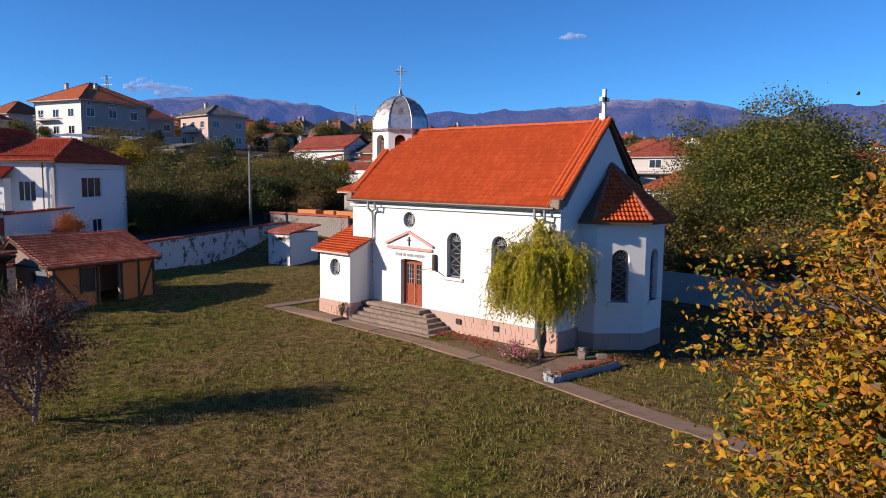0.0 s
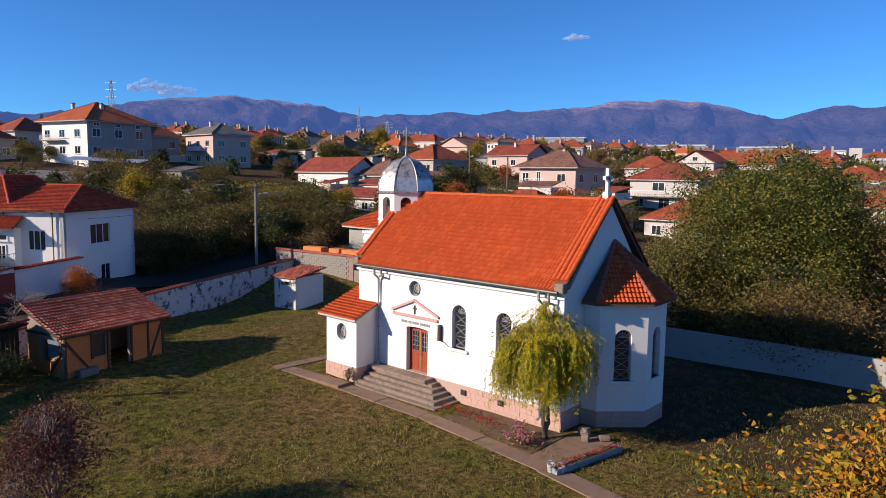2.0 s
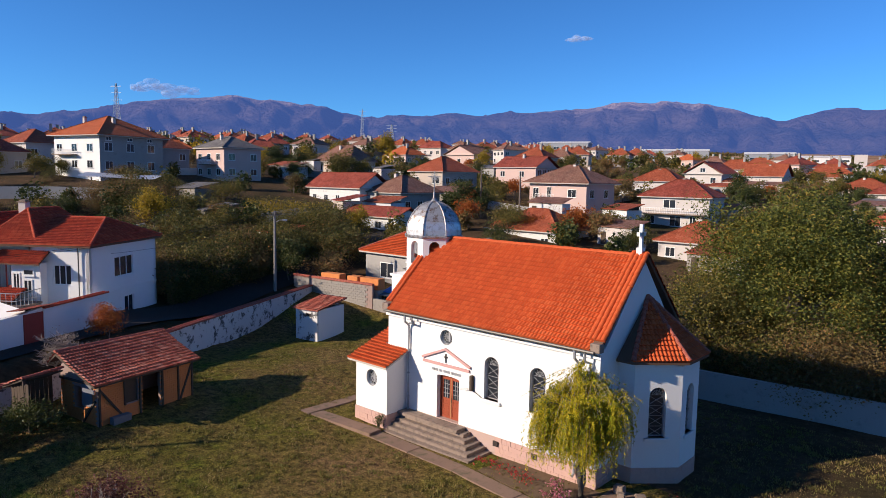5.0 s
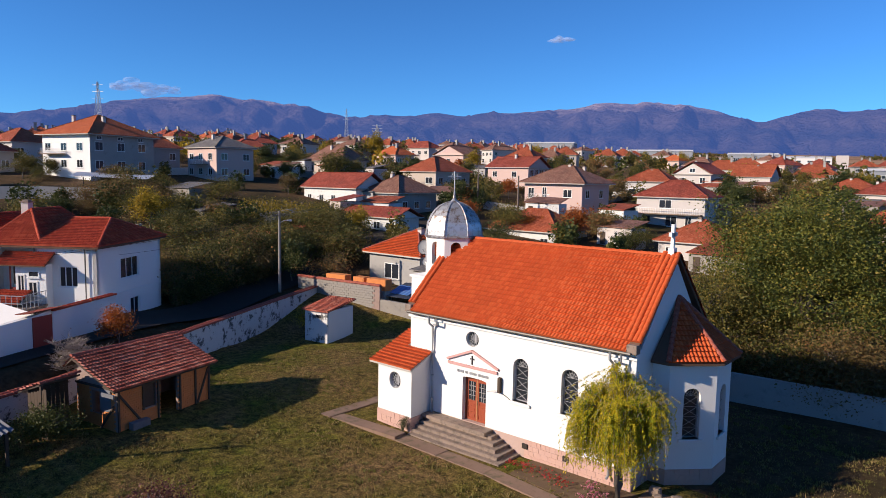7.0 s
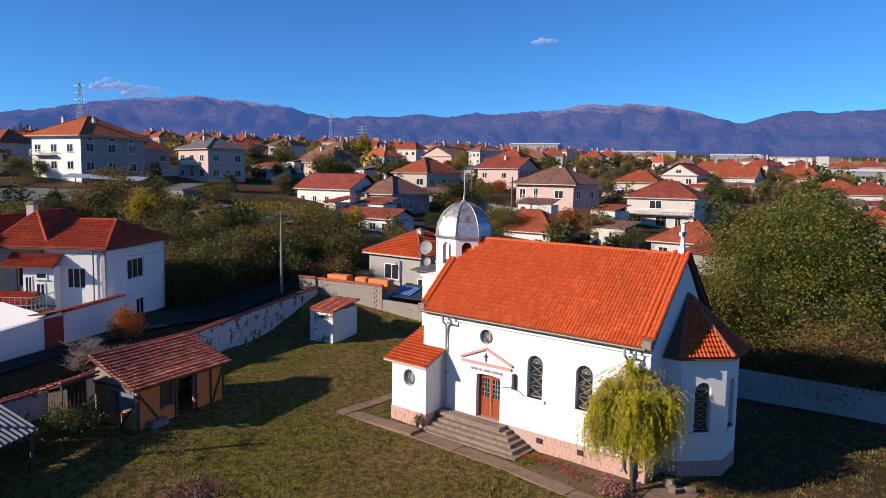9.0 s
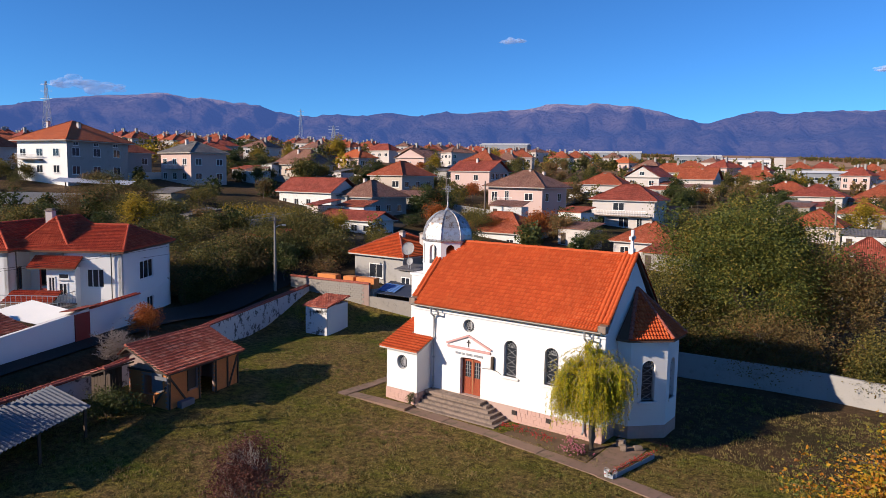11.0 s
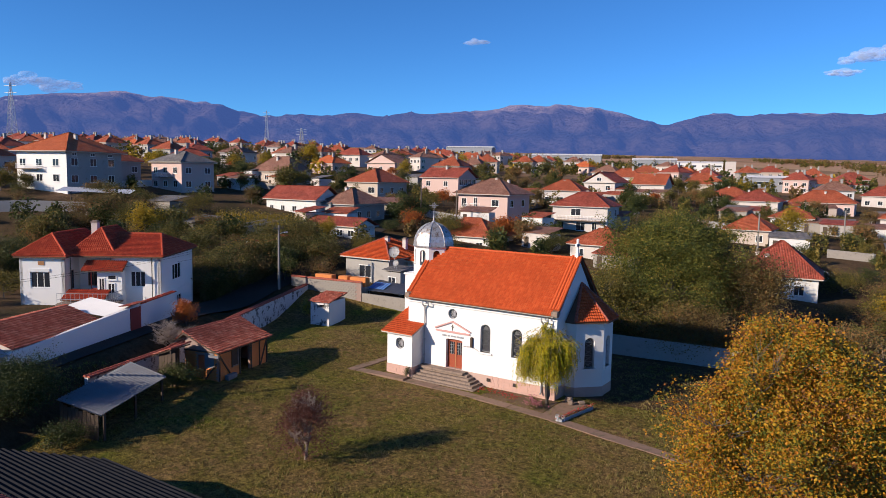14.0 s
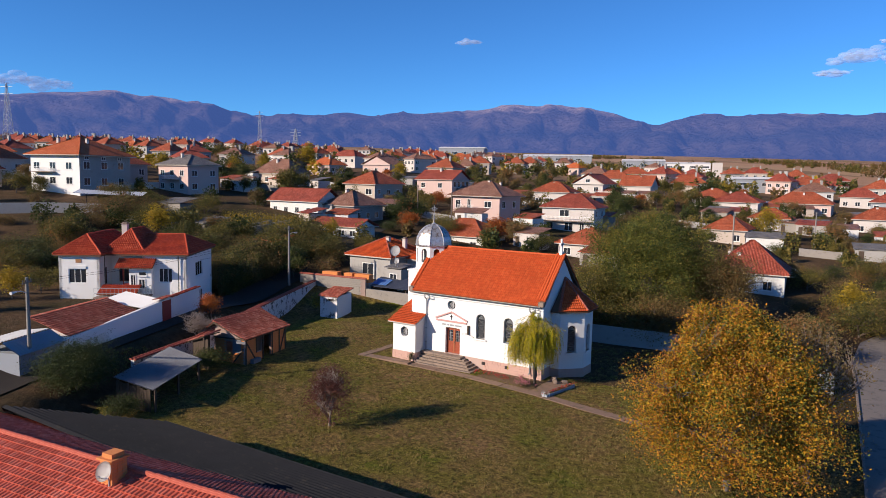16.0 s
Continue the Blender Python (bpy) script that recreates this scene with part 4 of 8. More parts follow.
tiled("annex_roof_tiles", [(AX0 - 0.45, ry0, rz0 + 0.02), (AX1 + 0.2, ry0, rz0 + 0.02), (AX1 + 0.2, CY0 - 0.01, rz0 + 0.02 + (CY0 - ry0) * (rz1 - rz0) / (ry1 - ry0)), (CX0 - 0.1, CY0 - 0.01, rz0 + 0.02 + (CY0 - ry0) * (rz1 - rz0) / (ry1 - ry0)), (CX0 - 0.1, 28.9, rz1), (AX0 - 0.45, 28.9, rz1)], M["tile"], church, wobble=0.012)

# front steps: one flight, its treads running round the right-hand end
steps = thing("entrance_steps", 0, 0, 0, 0, "worn concrete entrance steps with rounded edges", "steps")
NS = 6
for i in range(NS):
    k = NS - 1 - i
    z1 = 0.175 * (i + 1) - 0.02
    bm = new_bm()
    box(bm, -29.25, -24.65 + 0.36 * k, 24.75 + 0.33 * i if i < NS - 1 else 25.9, CY0 - 0.003, z1 - (0.175 if i else 0.3), z1)
    bmesh.ops.bevel(bm, geom=[e for e in bm.edges if abs(e.verts[0].co.z - z1) < 1e-4 and abs(e.verts[1].co.z - z1) < 1e-4], offset=0.025, segments=2, affect="EDGES")
    part("step", bm, M["concrete"], steps)

# ---- paths and slabs ----


def slab_path(name, pts, width, label):
    """A cast path in bays along a line, 6 cm proud of the grass."""
    path = thing(name, 0, 0, 0, 0, label, "path", kind="structure")
    for p, q in zip(pts, pts[1:]):
        p, q = Vector((*p, 0)), Vector((*q, 0))
        d = q - p
        n = max(1, round(d.length / 3.4))
        rot = math.degrees(math.atan2(d.y, d.x))
        for i in range(n):
            c = p + d * (i / n)
            bm = new_bm()
            box(bm, -0.03, d.length / n + 0.03, -width / 2 + random.uniform(-.06, .06), width / 2 + random.uniform(-.06, .06), -0.35, 0.035 + random.uniform(-0.015, 0.015) + gz(c.x, c.y))
            bmesh.ops.bevel(bm, geom=[e for e in bm.edges if e.verts[0].co.z > 0 and e.verts[1].co.z > 0], offset=0.02, segments=1, affect="EDGES")
            ob = part("slab", bm, M["path"], path)
            ob.matrix_basis = Matrix.Translation((c.x, c.y, 0)) @ pose(0, 0, 0, 0, 0, rot + random.uniform(-0.5, 0.5))
    return path


slab_path("pavement_1", [(-34.2, 23.75), (-29.2, 24.1), (-22.9, 23.95), (-14.9, 22.95), (-5.0, 20.9), (2.0, 19.4)], 0.95, "old reddish concrete garden path in bays")
slab_path("pavement_2", [(-34.6, 23.2), (-34.4, 30.0)], 0.9, "old reddish concrete garden path in bays")
bm = new_bm()
box(bm, -16.1, -14.2, 23.4, 27.6, -0.2, 0.075)
tagged(part("pavement_3", bm, M["path"]), "worn concrete slab beside the apse", "paving", kind="structure")
# flower bed soil
bm = new_bm()
prism(bm, [(-22.5, 24.55, -0.1), (-16.2, 23.75, -0.1), (-16.2, 26.65, -0.1), (-22.0, 26.65, -0.1)], (0, 0, 0.17))
tagged(part("flower_bed", bm, M["soil"]), "strip of dry soil along the church wall", "flower bed", kind="structure")

# ---- houses ----


def roof_faces(w, d, o, h, kind, inset=None):
    """Sloping polygons (eave edge first) of a roof over w x d with overhang o."""
    x0, x1, y0, y1 = -o, w + o, -o, d + o
    V = Vector
    W, D = x1 - x0, y1 - y0
    if kind == "gable_x":   # ridge along x
        r0, r1 = V((x0, (y0 + y1) / 2, h)), V((x1, (y0 + y1) / 2, h))
        return [[V((x0, y0, 0)), V((x1, y0, 0)), r1, r0], [V((x1, y1, 0)), V((x0, y1, 0)), r0, r1]], [(r0, r1)]
    if kind == "gable_y":
        r0, r1 = V(((x0 + x1) / 2, y0, h)), V(((x0 + x1) / 2, y1, h))
        return [[V((x1, y0, 0)), V((x1, y1, 0)), r1, r0], [V((x0, y1, 0)), V((x0, y0, 0)), r0, r1]], [(r0, r1)]
    if kind == "shed":
        return [[V((x0, y0, 0)), V((x1, y0, 0)), V((x1, y1, h)), V((x0, y1, h))]], []
    if W >= D or inset:
        k = inset or D / 2
        r0, r1 = V((x0 + k, (y0 + y1) / 2, h)), V((x1 - k, (y0 + y1) / 2, h))
        if (r1 - r0).length < 0.3:
            r1 = r0 + V((0.3, 0, 0))
        f = [[V((x0, y0, 0)), V((x1, y0, 0)), r1, r0], [V((x1, y0, 0)), V((x1, y1, 0)), r1], [V((x1, y1, 0)), V((x0, y1, 0)), r0, r1], [V((x0, y1, 0)), V((x0, y0, 0)), r0]]
    else:
        r0, r1 = V(((x0 + x1) / 2, y0 + W / 2, h)), V(((x0 + x1) / 2, y1 - W / 2, h))
        f = [[V((x0, y0, 0)), V((x1, y0, 0)), r0], [V((x1, y0, 0)), V((x1, y1, 0)), r1, r0], [V((x1, y1, 0)), V((x0, y1, 0)), r1], [V((x0, y1, 0)), V((x0, y0, 0)), r0, r1]]
    c = [V((x0, y0, 0)), V((x1, y0, 0)), V((x1, y1, 0)), V((x0, y1, 0))]
    if W >= D or inset:
        hips = [(c[0], r0), (c[3], r0), (c[1], r1), (c[2], r1)]
    else:
        hips = [(c[0], r0), (c[1], r0), (c[2], r1), (c[3], r1)]
    return f, [(r0, r1)] + hips


def put_roof(parent, w, d, z, h, kind, material, o=0.5, near=False, eave="eave", cap="tile_old", off=(0, 0), inset=None):
    faces, lines = roof_faces(w, d, o, h, kind, inset)
    mv = Vector((off[0], off[1], z))
    verts, fs, uvs = [], [], []
    for f in faces:
        e, s, n = slope_axes(f)
        k = len(verts)
        for p in f:
            verts.append(p + mv + Vector((0, 0, 0.0 if near else 0.06)))
            uvs.append((p.dot(e) + 40, p.dot(s) + 40))
        k2 = len(verts)
        fs.append(tuple(range(k, k2)))
        for p in f:
            verts.append(p + mv - Vector((0, 0, 0.04)))
            uvs.append((p.dot(e) + 40, p.dot(s) + 40))
        m = k2 - k
        fs.append(tuple(range(k2 + m - 1, k2 - 1, -1)))
        for i in range(m):
            j = (i + 1) % m
            fs.append((k + i, k2 + i, k2 + j, k + j))
    roof = raw("roof", verts, fs, material, parent, uvs=uvs)
    if kind != "shed":
        bm = new_bm()
        box(bm, -o + 0.04, w + o - 0.04, -o + 0.04, d + o - 0.04, z - 0.2, z - 0.045)
        if off != (0, 0):
            bmesh.ops.translate(bm, verts=bm.verts[:], vec=(off[0], off[1], 0))
        part("eave_board", bm, M[eave], parent)
    if kind.startswith("gable"):
        if kind == "gable_x":
            for x in (0.0, w - 0.25):
                bm = new_bm()
                prism(bm, [(x + off[0], off[1], z - .05), (x + off[0], d + off[1], z - .05), (x + off[0], d / 2 + off[1], z + h * (d / 2) / (d / 2 + o) * 0.98)], (0.25, 0, 0))
                part("gable", bm, M[parent["wallmat"]], parent)
        else:
            for y in (0.0, d - 0.25):
                bm = new_bm()
                prism(bm, [(off[0], y + off[1], z - .05), (w + off[0], y + off[1], z - .05), (w / 2 + off[0], y + off[1], z + h * (w / 2) / (w / 2 + o) * 0.98)], (0, 0.25, 0))
                part("gable", bm, M[parent["wallmat"]], parent)
    if near:
        for f in faces:
            tiled("roof_tiles", [p + mv + Vector((0, 0, .02)) for p in f], material, parent, wobble=0.008)
        for p, q in lines:
            ridge_tiles(parent, "ridge_tile", p + mv + Vector((0, 0, .06)), q + mv + Vector((0, 0, .06)), M[cap], 0.12, 0.38)
    else:
        bm = new_bm()
        for p, q in lines:
            beam(bm, p + mv + Vector((0, 0, .07)), q + mv + Vector((0, 0, .07)), 0.2, 0.12)
        if bm.verts:
            ob = part("ridge", bm, material, parent)
            ob.data.uv_layers.new(name="UVMap")
        else:
            bm.free()
    return roof


def window(parent, x, y, z, w, h, face="S", frame="frame", mull=1, name="window"):
    """A framed window with its panes and sill on the south (y) or east (x) face of a house."""
    win = new(name)
    win.parent = parent
    win.matrix_basis = pose(x, y, z) if face == "S" else pose(x, y, z, 0, 0, 90)
    bm = new_bm()
    t = 0.09
    box(bm, 0, t, -0.05, 0.03, 0, h)
    box(bm, w - t, w, -0.05, 0.03, 0, h)
    box(bm, t, w - t, -0.05, 0.03, 0, t)
    box(bm, t, w - t, -0.05, 0.03, h - t, h)
    for k in range(mull):
        c = w * (k + 1) / (mull + 1)
        box(bm, c - 0.035, c + 0.035, -0.045, 0.03, t, h - t)
    part("window_frame", bm, M[frame], win)
    bm = new_bm()
    box(bm, t * 0.8, w - t * 0.8, -0.02, 0.02, t * 0.8, h - t * 0.8)
    part("pane", bm, M["glass"], win)
    bm = new_bm()
    box(bm, -0.08, w + 0.08, -0.14, 0.02, -0.07, -0.005)
    part("window_sill", bm, M["frame"], win)
    return win


def chimney(parent, x, y, z, h, w=0.55, material="offwhite"):
    ch = new("chimney")
    ch.parent = parent
    bm = new_bm()
    box(bm, x - w / 2, x + w / 2, y - w / 2, y + w / 2, z, z + h)
    part("shaft", bm, M[material], ch)
    bm = new_bm()
    box(bm, x - w / 2 - 0.08, x + w / 2 + 0.08, y - w / 2 - 0.08, y + w / 2 + 0.08, z + h, z + h + 0.1)
    box(bm, x - w / 2 + 0.06, x + w / 2 - 0.06, y - w / 2 + 0.06, y + w / 2 - 0.06, z + h + 0.1, z + h + 0.22)
    part("cap", bm, M["concrete"], ch)


def house(x, y, w, d, h, label, wall="white", roof="far_orange", rise=None, kind="hip", rot=0.0, storeys=1, o=0.6, chim=(), sw=(), ew=(), plinth=None, near=False, eave="eave", balcony=None, base=None, group="village houses"):
    """A house whose south-east corner stands at x, y; w runs west and d north. sw, ew: windows on the south and east faces (u, z, w, h)."""
    wall = "offwhite" if wall == "white" and h < 8 else wall
    r = radians(rot)
    ox, oy = x - w * math.cos(r), y - w * math.sin(r)
    z = base if base is not None else gz(x, y)
    ob = thing("house", ox, oy, z, rot, label, "house", group)
    ob["wallmat"] = wall
    bm = new_bm()
    box(bm, 0, w, 0, d, -2.5, h)
    part("wall", bm, M[wall], ob)
    if plinth:
        bm = new_bm()
        box(bm, -0.04, w + 0.04, -0.04, d + 0.04, -2.5, 0.55)
        part("plinth", bm, M[plinth], ob)
    put_roof(ob, w, d, h + 0.2, rise or min(w, d) * 0.26, kind, M[roof], o, near, eave)
    for u, zz, ww, hh in sw:
        window(ob, u, -0.003, zz, ww, hh)
    for u, zz, ww, hh in ew:
        window(ob, w + 0.003, u, zz, ww, hh, "E")
    for cx, cy, hh in chim:
        chimney(ob, cx, cy, h + 0.3, hh)
    if balcony:
        u0, u1, zz = balcony
        b = new("balcony")
        b.parent = ob
        bm = new_bm()
        box(bm, u0, u1, -1.2, -0.003, zz - 0.16, zz)
        part("slab", bm, M["concrete"], b)
        bm = new_bm()
        for k in range(int((u1 - u0) / 0.3) + 1):
            box(bm, u0 + 0.3 * k, u0 + 0.3 * k + 0.04, -1.18, -1.14, zz, zz + 0.9)
        box(bm, u0, u1, -1.2, -1.12, zz + 0.9, zz + 0.96)
        part("railing", bm, M["white_paint"], b)
    return ob


def far_house(w, d, h, label, wall, roof, rise, x, y):
    """A simpler house for the distant rows: walls, roof, chimney and framed windows."""
    ob = thing("house", x, y, gz(x, y), 0, label, "house", "village houses")
    ob["wallmat"] = wall
    bm = new_bm()
    box(bm, 0, w, 0, d, -3, h)
    part("wall", bm, M[wall], ob)
    put_roof(ob, w, d, h + 0.2, rise, "hip", M[roof], 0.6)
    for cx, cy in ((w * 0.4, d * 0.55), (w * 0.7, d * 0.4)):
        bm = new_bm()
        box(bm, cx - 0.35, cx + 0.35, cy - 0.35, cy + 0.35, h + 0.5, h + rise + 1.0)
        box(bm, cx - 0.45, cx + 0.45, cy - 0.45, cy + 0.45, h + rise + 1.0, h + rise + 1.15)
        part("chimney", bm, M["greywall"], ob)
    for face, span, n in (("S", w, 3), ("E", d, 2)):
        for u, zz, ww, hh in row(0.8, span - 0.8, n, h - 2.3, 1.6, 1.5) + (row(0.8, span - 0.8, 2, 0.6, 1.5, 1.5) if h > 5 else []):
            bm = new_bm()
            box(bm, 0, ww, -0.06, 0.02, 0, hh)
            win = part("window", bm, M["frame"], ob)
            win.matrix_basis = pose(u, -0.003, zz) if face == "S" else pose(w + 0.003, u, zz, 0, 0, 90)
            bm = new_bm()
            box(bm, 0.1, ww / 2 - 0.05, -0.07, 0, 0.1, hh - 0.1)
            box(bm, ww / 2 + 0.05, ww - 0.1, -0.07, 0, 0.1, hh - 0.1)
            part("pane", bm, M["glass"], win)
    return ob


def row(u0, u1, n, z, w, h):
    return [(u0 + (u1 - u0 - w) * k / max(1, n - 1), z, w, h) for k in range(n)]


big = house(-133.5, 50.5, 13.5, 14,  8.4, "large white three-storey house with an orange hipped roof", "white", "far_bright", 4.0, rot=14, o=1.0, chim=((3, 4.5, 3.6), (9.5, 6, 3.4)),
            sw=row(0.8, 11.5, 3, 5.5, 1.7, 1.5) + row(0.8, 11.5, 3, 2.4, 1.7, 1.5), ew=row(1, 12, 3, 5.6, 1.7, 1.6) + row(1, 12, 3, 2.2, 1.7, 1.6) + row(1.3, 11.5, 3, 7.6, 1.2, 0.7), balcony=(1, 7, 5.0))
# thin grey layer makes the side wall darker than the front
bm = new_bm()
box(bm, 13.5, 13.512, 0.0, 14, 0.0, 8.4)
part("side_render", bm, M["greywall"], big, "thin grey layer over the side wall")
house(-126.5, 71.7, 11, 8.5, 6.6, "two-storey grey-pink house with a grey hipped roof", "pinkwall", "far_grey", 2.4, chim=((5, 3, 2.6),), sw=row(0.8, 9.5, 3, 4.2, 1.5, 1.4) + row(0.8, 9.5, 3, 1.2, 1.5, 1.4), ew=row(1, 7.5, 2, 4.2, 1.5, 1.4) + row(1, 7.5, 2, 1.2, 1.5, 1.4), balcony=(3, 8, 3.4))
house(-139.1, 115.5, 14.9, 8.4, 3.6, "low cream house with a brown hipped roof", "cream", "far_brown", 4.2, chim=((7, 3, 4),), sw=row(1.5, 13, 4, 1.2, 1.5, 1.5), ew=row(1, 7, 2, 1.2, 1.3, 1.4))
house(-90.8, 76.5, 14.1, 7.0, 3.3, "long low farmhouse with a red gabled roof and open porch", "white_old", "far_red", 2.6, kind="gable_x", sw=row(1, 12, 4, 0.9, 1.2, 1.3))
house(-107.7, 116.3, 10.5, 12.5, 3.7, "low cream house with an orange hipped roof", "cream", "far_orange", 3.6, chim=((5, 5, 3.2),), sw=row(0.8, 9.5, 2, 1.0, 2.2, 1.6), ew=row(1, 11, 3, 1.0, 1.5, 1.5))
house(-98.5, 140.6, 12.5, 9.6, 5.3, "pink two-storey house with a red gabled roof and dark gable windows", "pinkwall", "far_red", 2.8, kind="gable_x", chim=((6, 4, 3.2),), sw=row(1.5, 9, 2, 3.0, 1.5, 1.5), ew=row(0.8, 9, 4, 3.3, 1.6, 1.7))
house(-66.0, 109.6, 12.6, 10.5, 5.8, "pink two-storey house with a broad brown hipped roof", "pinkwall", "far_brown", 3.4, o=1.0, chim=((7, 5, 3.4), (9, 7, 3.0)), sw=[(0.8, 3.1, 1.4, 1.9), (4.0, 3.0, 1.0, 2.2), (8.6, 3.3, 1.9, 1.5), (2, 0.6, 1.6, 1.5)], ew=row(1.2, 8, 2, 3.2, 1.5, 1.6), balcony=(2, 6.4, 2.9))
h9 = house(-44.9, 113.6, 11.8, 9.0, 5.4, "two-storey white house with glazed upper porch and stepped red roofs", "white", "far_red", 2.9, rot=5, chim=((6, 5, 3.0),), sw=[(4.0, 3.6, 2.2, 1.5), (1.2, 0.8, 1.4, 1.5), (5.2, 0.5, 2.0, 1.8), (8.6, 0.2, 1.1, 2.1)], ew=row(1, 7, 2, 3.5, 1.4, 1.4), balcony=(0.2, 11.4, 2.7))
house(-32.5, 86, 8.5, 8.5, 2.6, "low white house with a faded orange hipped roof", "white", "far_orange", 2.8, chim=((4, 4, 2.8),), sw=row(1, 7, 2, 0.7, 1.4, 1.3))
house(-83.0, 78.8, 8.4, 9.5, 3.5, "low grey house with a brown hipped roof", "greywall", "far_brown", 2.9, chim=((3, 4, 3.0),), sw=row(0.8, 7, 2, 1.0, 1.2, 1.4), ew=row(1, 8, 3, 1.0, 1.2, 1.3))
house(-93.5, 80, 4.2, 6, 3.0, "narrow annex with a brown hipped roof", "greywall", "far_brown", 2.0)
house(-66.9, 151.5, 10.5, 8.5, 4.4, "white bungalow with an orange hipped roof", "white", "far_orange", 2.9, rot=5, chim=((5, 4, 2.6),), sw=row(0.8, 9.5, 3, 1.4, 2.0, 1.4), ew=row(1, 7, 2, 1.4, 1.3, 1.3))
house(-71.6, 191.7, 10.5, 13, 4.6, "white house with a steep red gabled roof", "white", "far_red", 3.4, kind="gable_y", chim=((5, 3, 3.6),), sw=row(1.5, 9, 2, 2.2, 1.6, 1.6) + [(4.4, 5.2, 1.6, 1.2)], ew=row(1, 11, 2, 2, 1.5, 1.4))
house(-59.9, 205.8, 10.5, 9, 4.4, "white house with an orange gabled roof", "white", "far_orange", 3.6, kind="gable_x", chim=((6, 4, 3.2),), sw=row(1, 9.5, 3, 1.4, 1.6, 1.5))
house(-23.4, 188.0, 12.5, 11, 3.8, "white bungalow with a red hipped roof and two chimneys", "white", "far_red", 3.0, chim=((4, 5, 2.9), (8, 5, 2.9)), sw=row(0.8, 11, 3, 1.0, 1.7, 1.5))
house(-6.2, 210.8, 17, 11, 3.6, "long pink house with an orange and brown hipped roof", "pinkwall", "far_orange", 3.6, chim=((4, 5, 3.4), (9, 4, 3.2), (11.5, 6, 3.6)), sw=row(0.8, 16, 5, 1.0, 1.6, 1.6))
house(-16.4, 126.3, 8.0, 9, 3.0, "pale green cottage with an orange hipped roof", "cream", "far_orange", 3.0, sw=row(1, 7, 2, 0.8, 1.3, 1.4))
house(-3.4, 80.5, 10.0, 10, 3.1, "old cottage with a faded red hipped roof and pale chimney", "white_old", "far_red", 4.4, rot=5, chim=((2.2, 3, 2.7), (3.5, 2.4, 2.4)), sw=row(3.6, 8.4, 2, 0.8, 1.3, 1.4))
house(-12.0, 160, 9, 8, 3.0, "cottage with an orange hipped roof", "white_old", "far_orange", 2.4)
house(-158.8, 189.4, 14, 9.5, 4.8, "pink house with a brown gabled roof", "pinkwall", "far_brown", 3.4, kind="gable_y", sw=row(1, 13, 3, 2, 1.6, 1.6))
house(-206.0, 223.5, 15, 9, 5.4, "white house with a red roof and porch", "white", "far_red", 3.2, sw=row(1, 14, 4, 2.8, 1.7, 1.5), balcony=(1, 9, 2.6))
house(-55.1, 251.0, 9, 9, 3.3, "cream cottage with an orange hipped roof", "cream", "far_orange", 2.6)
house(-33.3, 199.4, 11.1, 9, 3.5, "cream cottage with an orange hipped roof", "cream", "far_orange", 2.8, chim=((5, 4, 2.8),), sw=row(1, 9, 2, 1, 1.5, 1.4))
house(5.6, 256.0, 12, 9, 4.0, "white house with a red hipped roof", "white", "far_red", 3.2, sw=row(1, 10, 3, 1, 1.5, 1.5))
house(13.0, 178.0, 12, 9, 4.0, "white house with an orange hipped roof", "white", "far_orange", 3.0, chim=((5, 4, 2.8),), sw=row(1, 10, 3, 1, 1.5, 1.5))
house(-7.6, 324.2, 12, 10, 3.4, "white house with a red roof", "white", "far_red", 3.2)
house(-54.5, 82, 12.3, 9, 3.0, "low house with an orange hipped roof behind the church", "white_old", "far_orange", 3.0, sw=row(1, 11, 3, 0.8, 1.4, 1.4), base=gz(-54.5, 82) - 1.6)
house(-72.5, 67.5, 11.5, 5, 2.2, "long low outbuilding with a maroon sheet roof", "white_old", "far_red", 1.3, kind="gable_x", sw=row(7, 11, 2, 0.6, 1.4, 1.1), group="outbuildings")

# ---- villa across the lane ----
villa = thing("villa", -66.75, 11.4, 3.4, 36.0, "white two-storey villa with stepped red tiled roofs", "house")
villa["wallmat"] = "white"
VW, VD, VH = 13.1, 9.7, 5.47
bm = new_bm()
wall_panel(bm, (0, -1.2), (4.3, -1.2), -2.5, VH, 0.3, [(1.0, 2.9, 2.5, 4.1, 0)])
wall_panel(bm, (4.3, -1.2), (4.3, 1.8), -2.5, VH, 0.3, [(1.1, 1.9, 2.2, 4.1, 0)])
wall_panel(bm, (4.3, 1.8), (8.2, 1.8), -2.5, VH, 0.3, [(0.8, 1.9, 2.3, 4.1, 0)])
wall_panel(bm, (8.2, 1.8), (8.2, 0), -2.5, VH, 0.3)
wall_panel(bm, (8.2, 0), (VW, 0), -2.5, VH, 0.3, [(1.9, 3.4, 2.5, 4.1, 0)])
wall_panel(bm, (VW, 0), (VW, VD), -2.5, VH, 0.3, [(3.3, 6.0, 2.7, 4.4, 0), (4.6, 6.0, -0.6, 1.0, 0)])
wall_panel(bm, (VW, VD), (0, VD), -2.5, VH, 0.3)
wall_panel(bm, (0, VD), (0, -1.2), -2.5, VH, 0.3)
part("wall", bm, M["white"], villa)
bm = new_bm()
box(bm, VW + 0.002, VW + 0.05, 0.0, VD, 1.55, 1.68)
part("string_course", bm, M["white"], villa)
window(villa, 1.0, -1.08, 2.5, 1.9, 1.6, mull=2)
window(villa, 4.18, -0.1, 2.2, 0.8, 1.9, "E", "brownframe")
window(villa, 5.1, 1.92, 2.3, 1.1, 1.8, frame="brownframe")
window(villa, 10.1, 0.12, 2.5, 1.5, 1.6, mull=2)
window(villa, VW - 0.12, 3.3, 2.7, 2.7, 1.7, "E", mull=2)
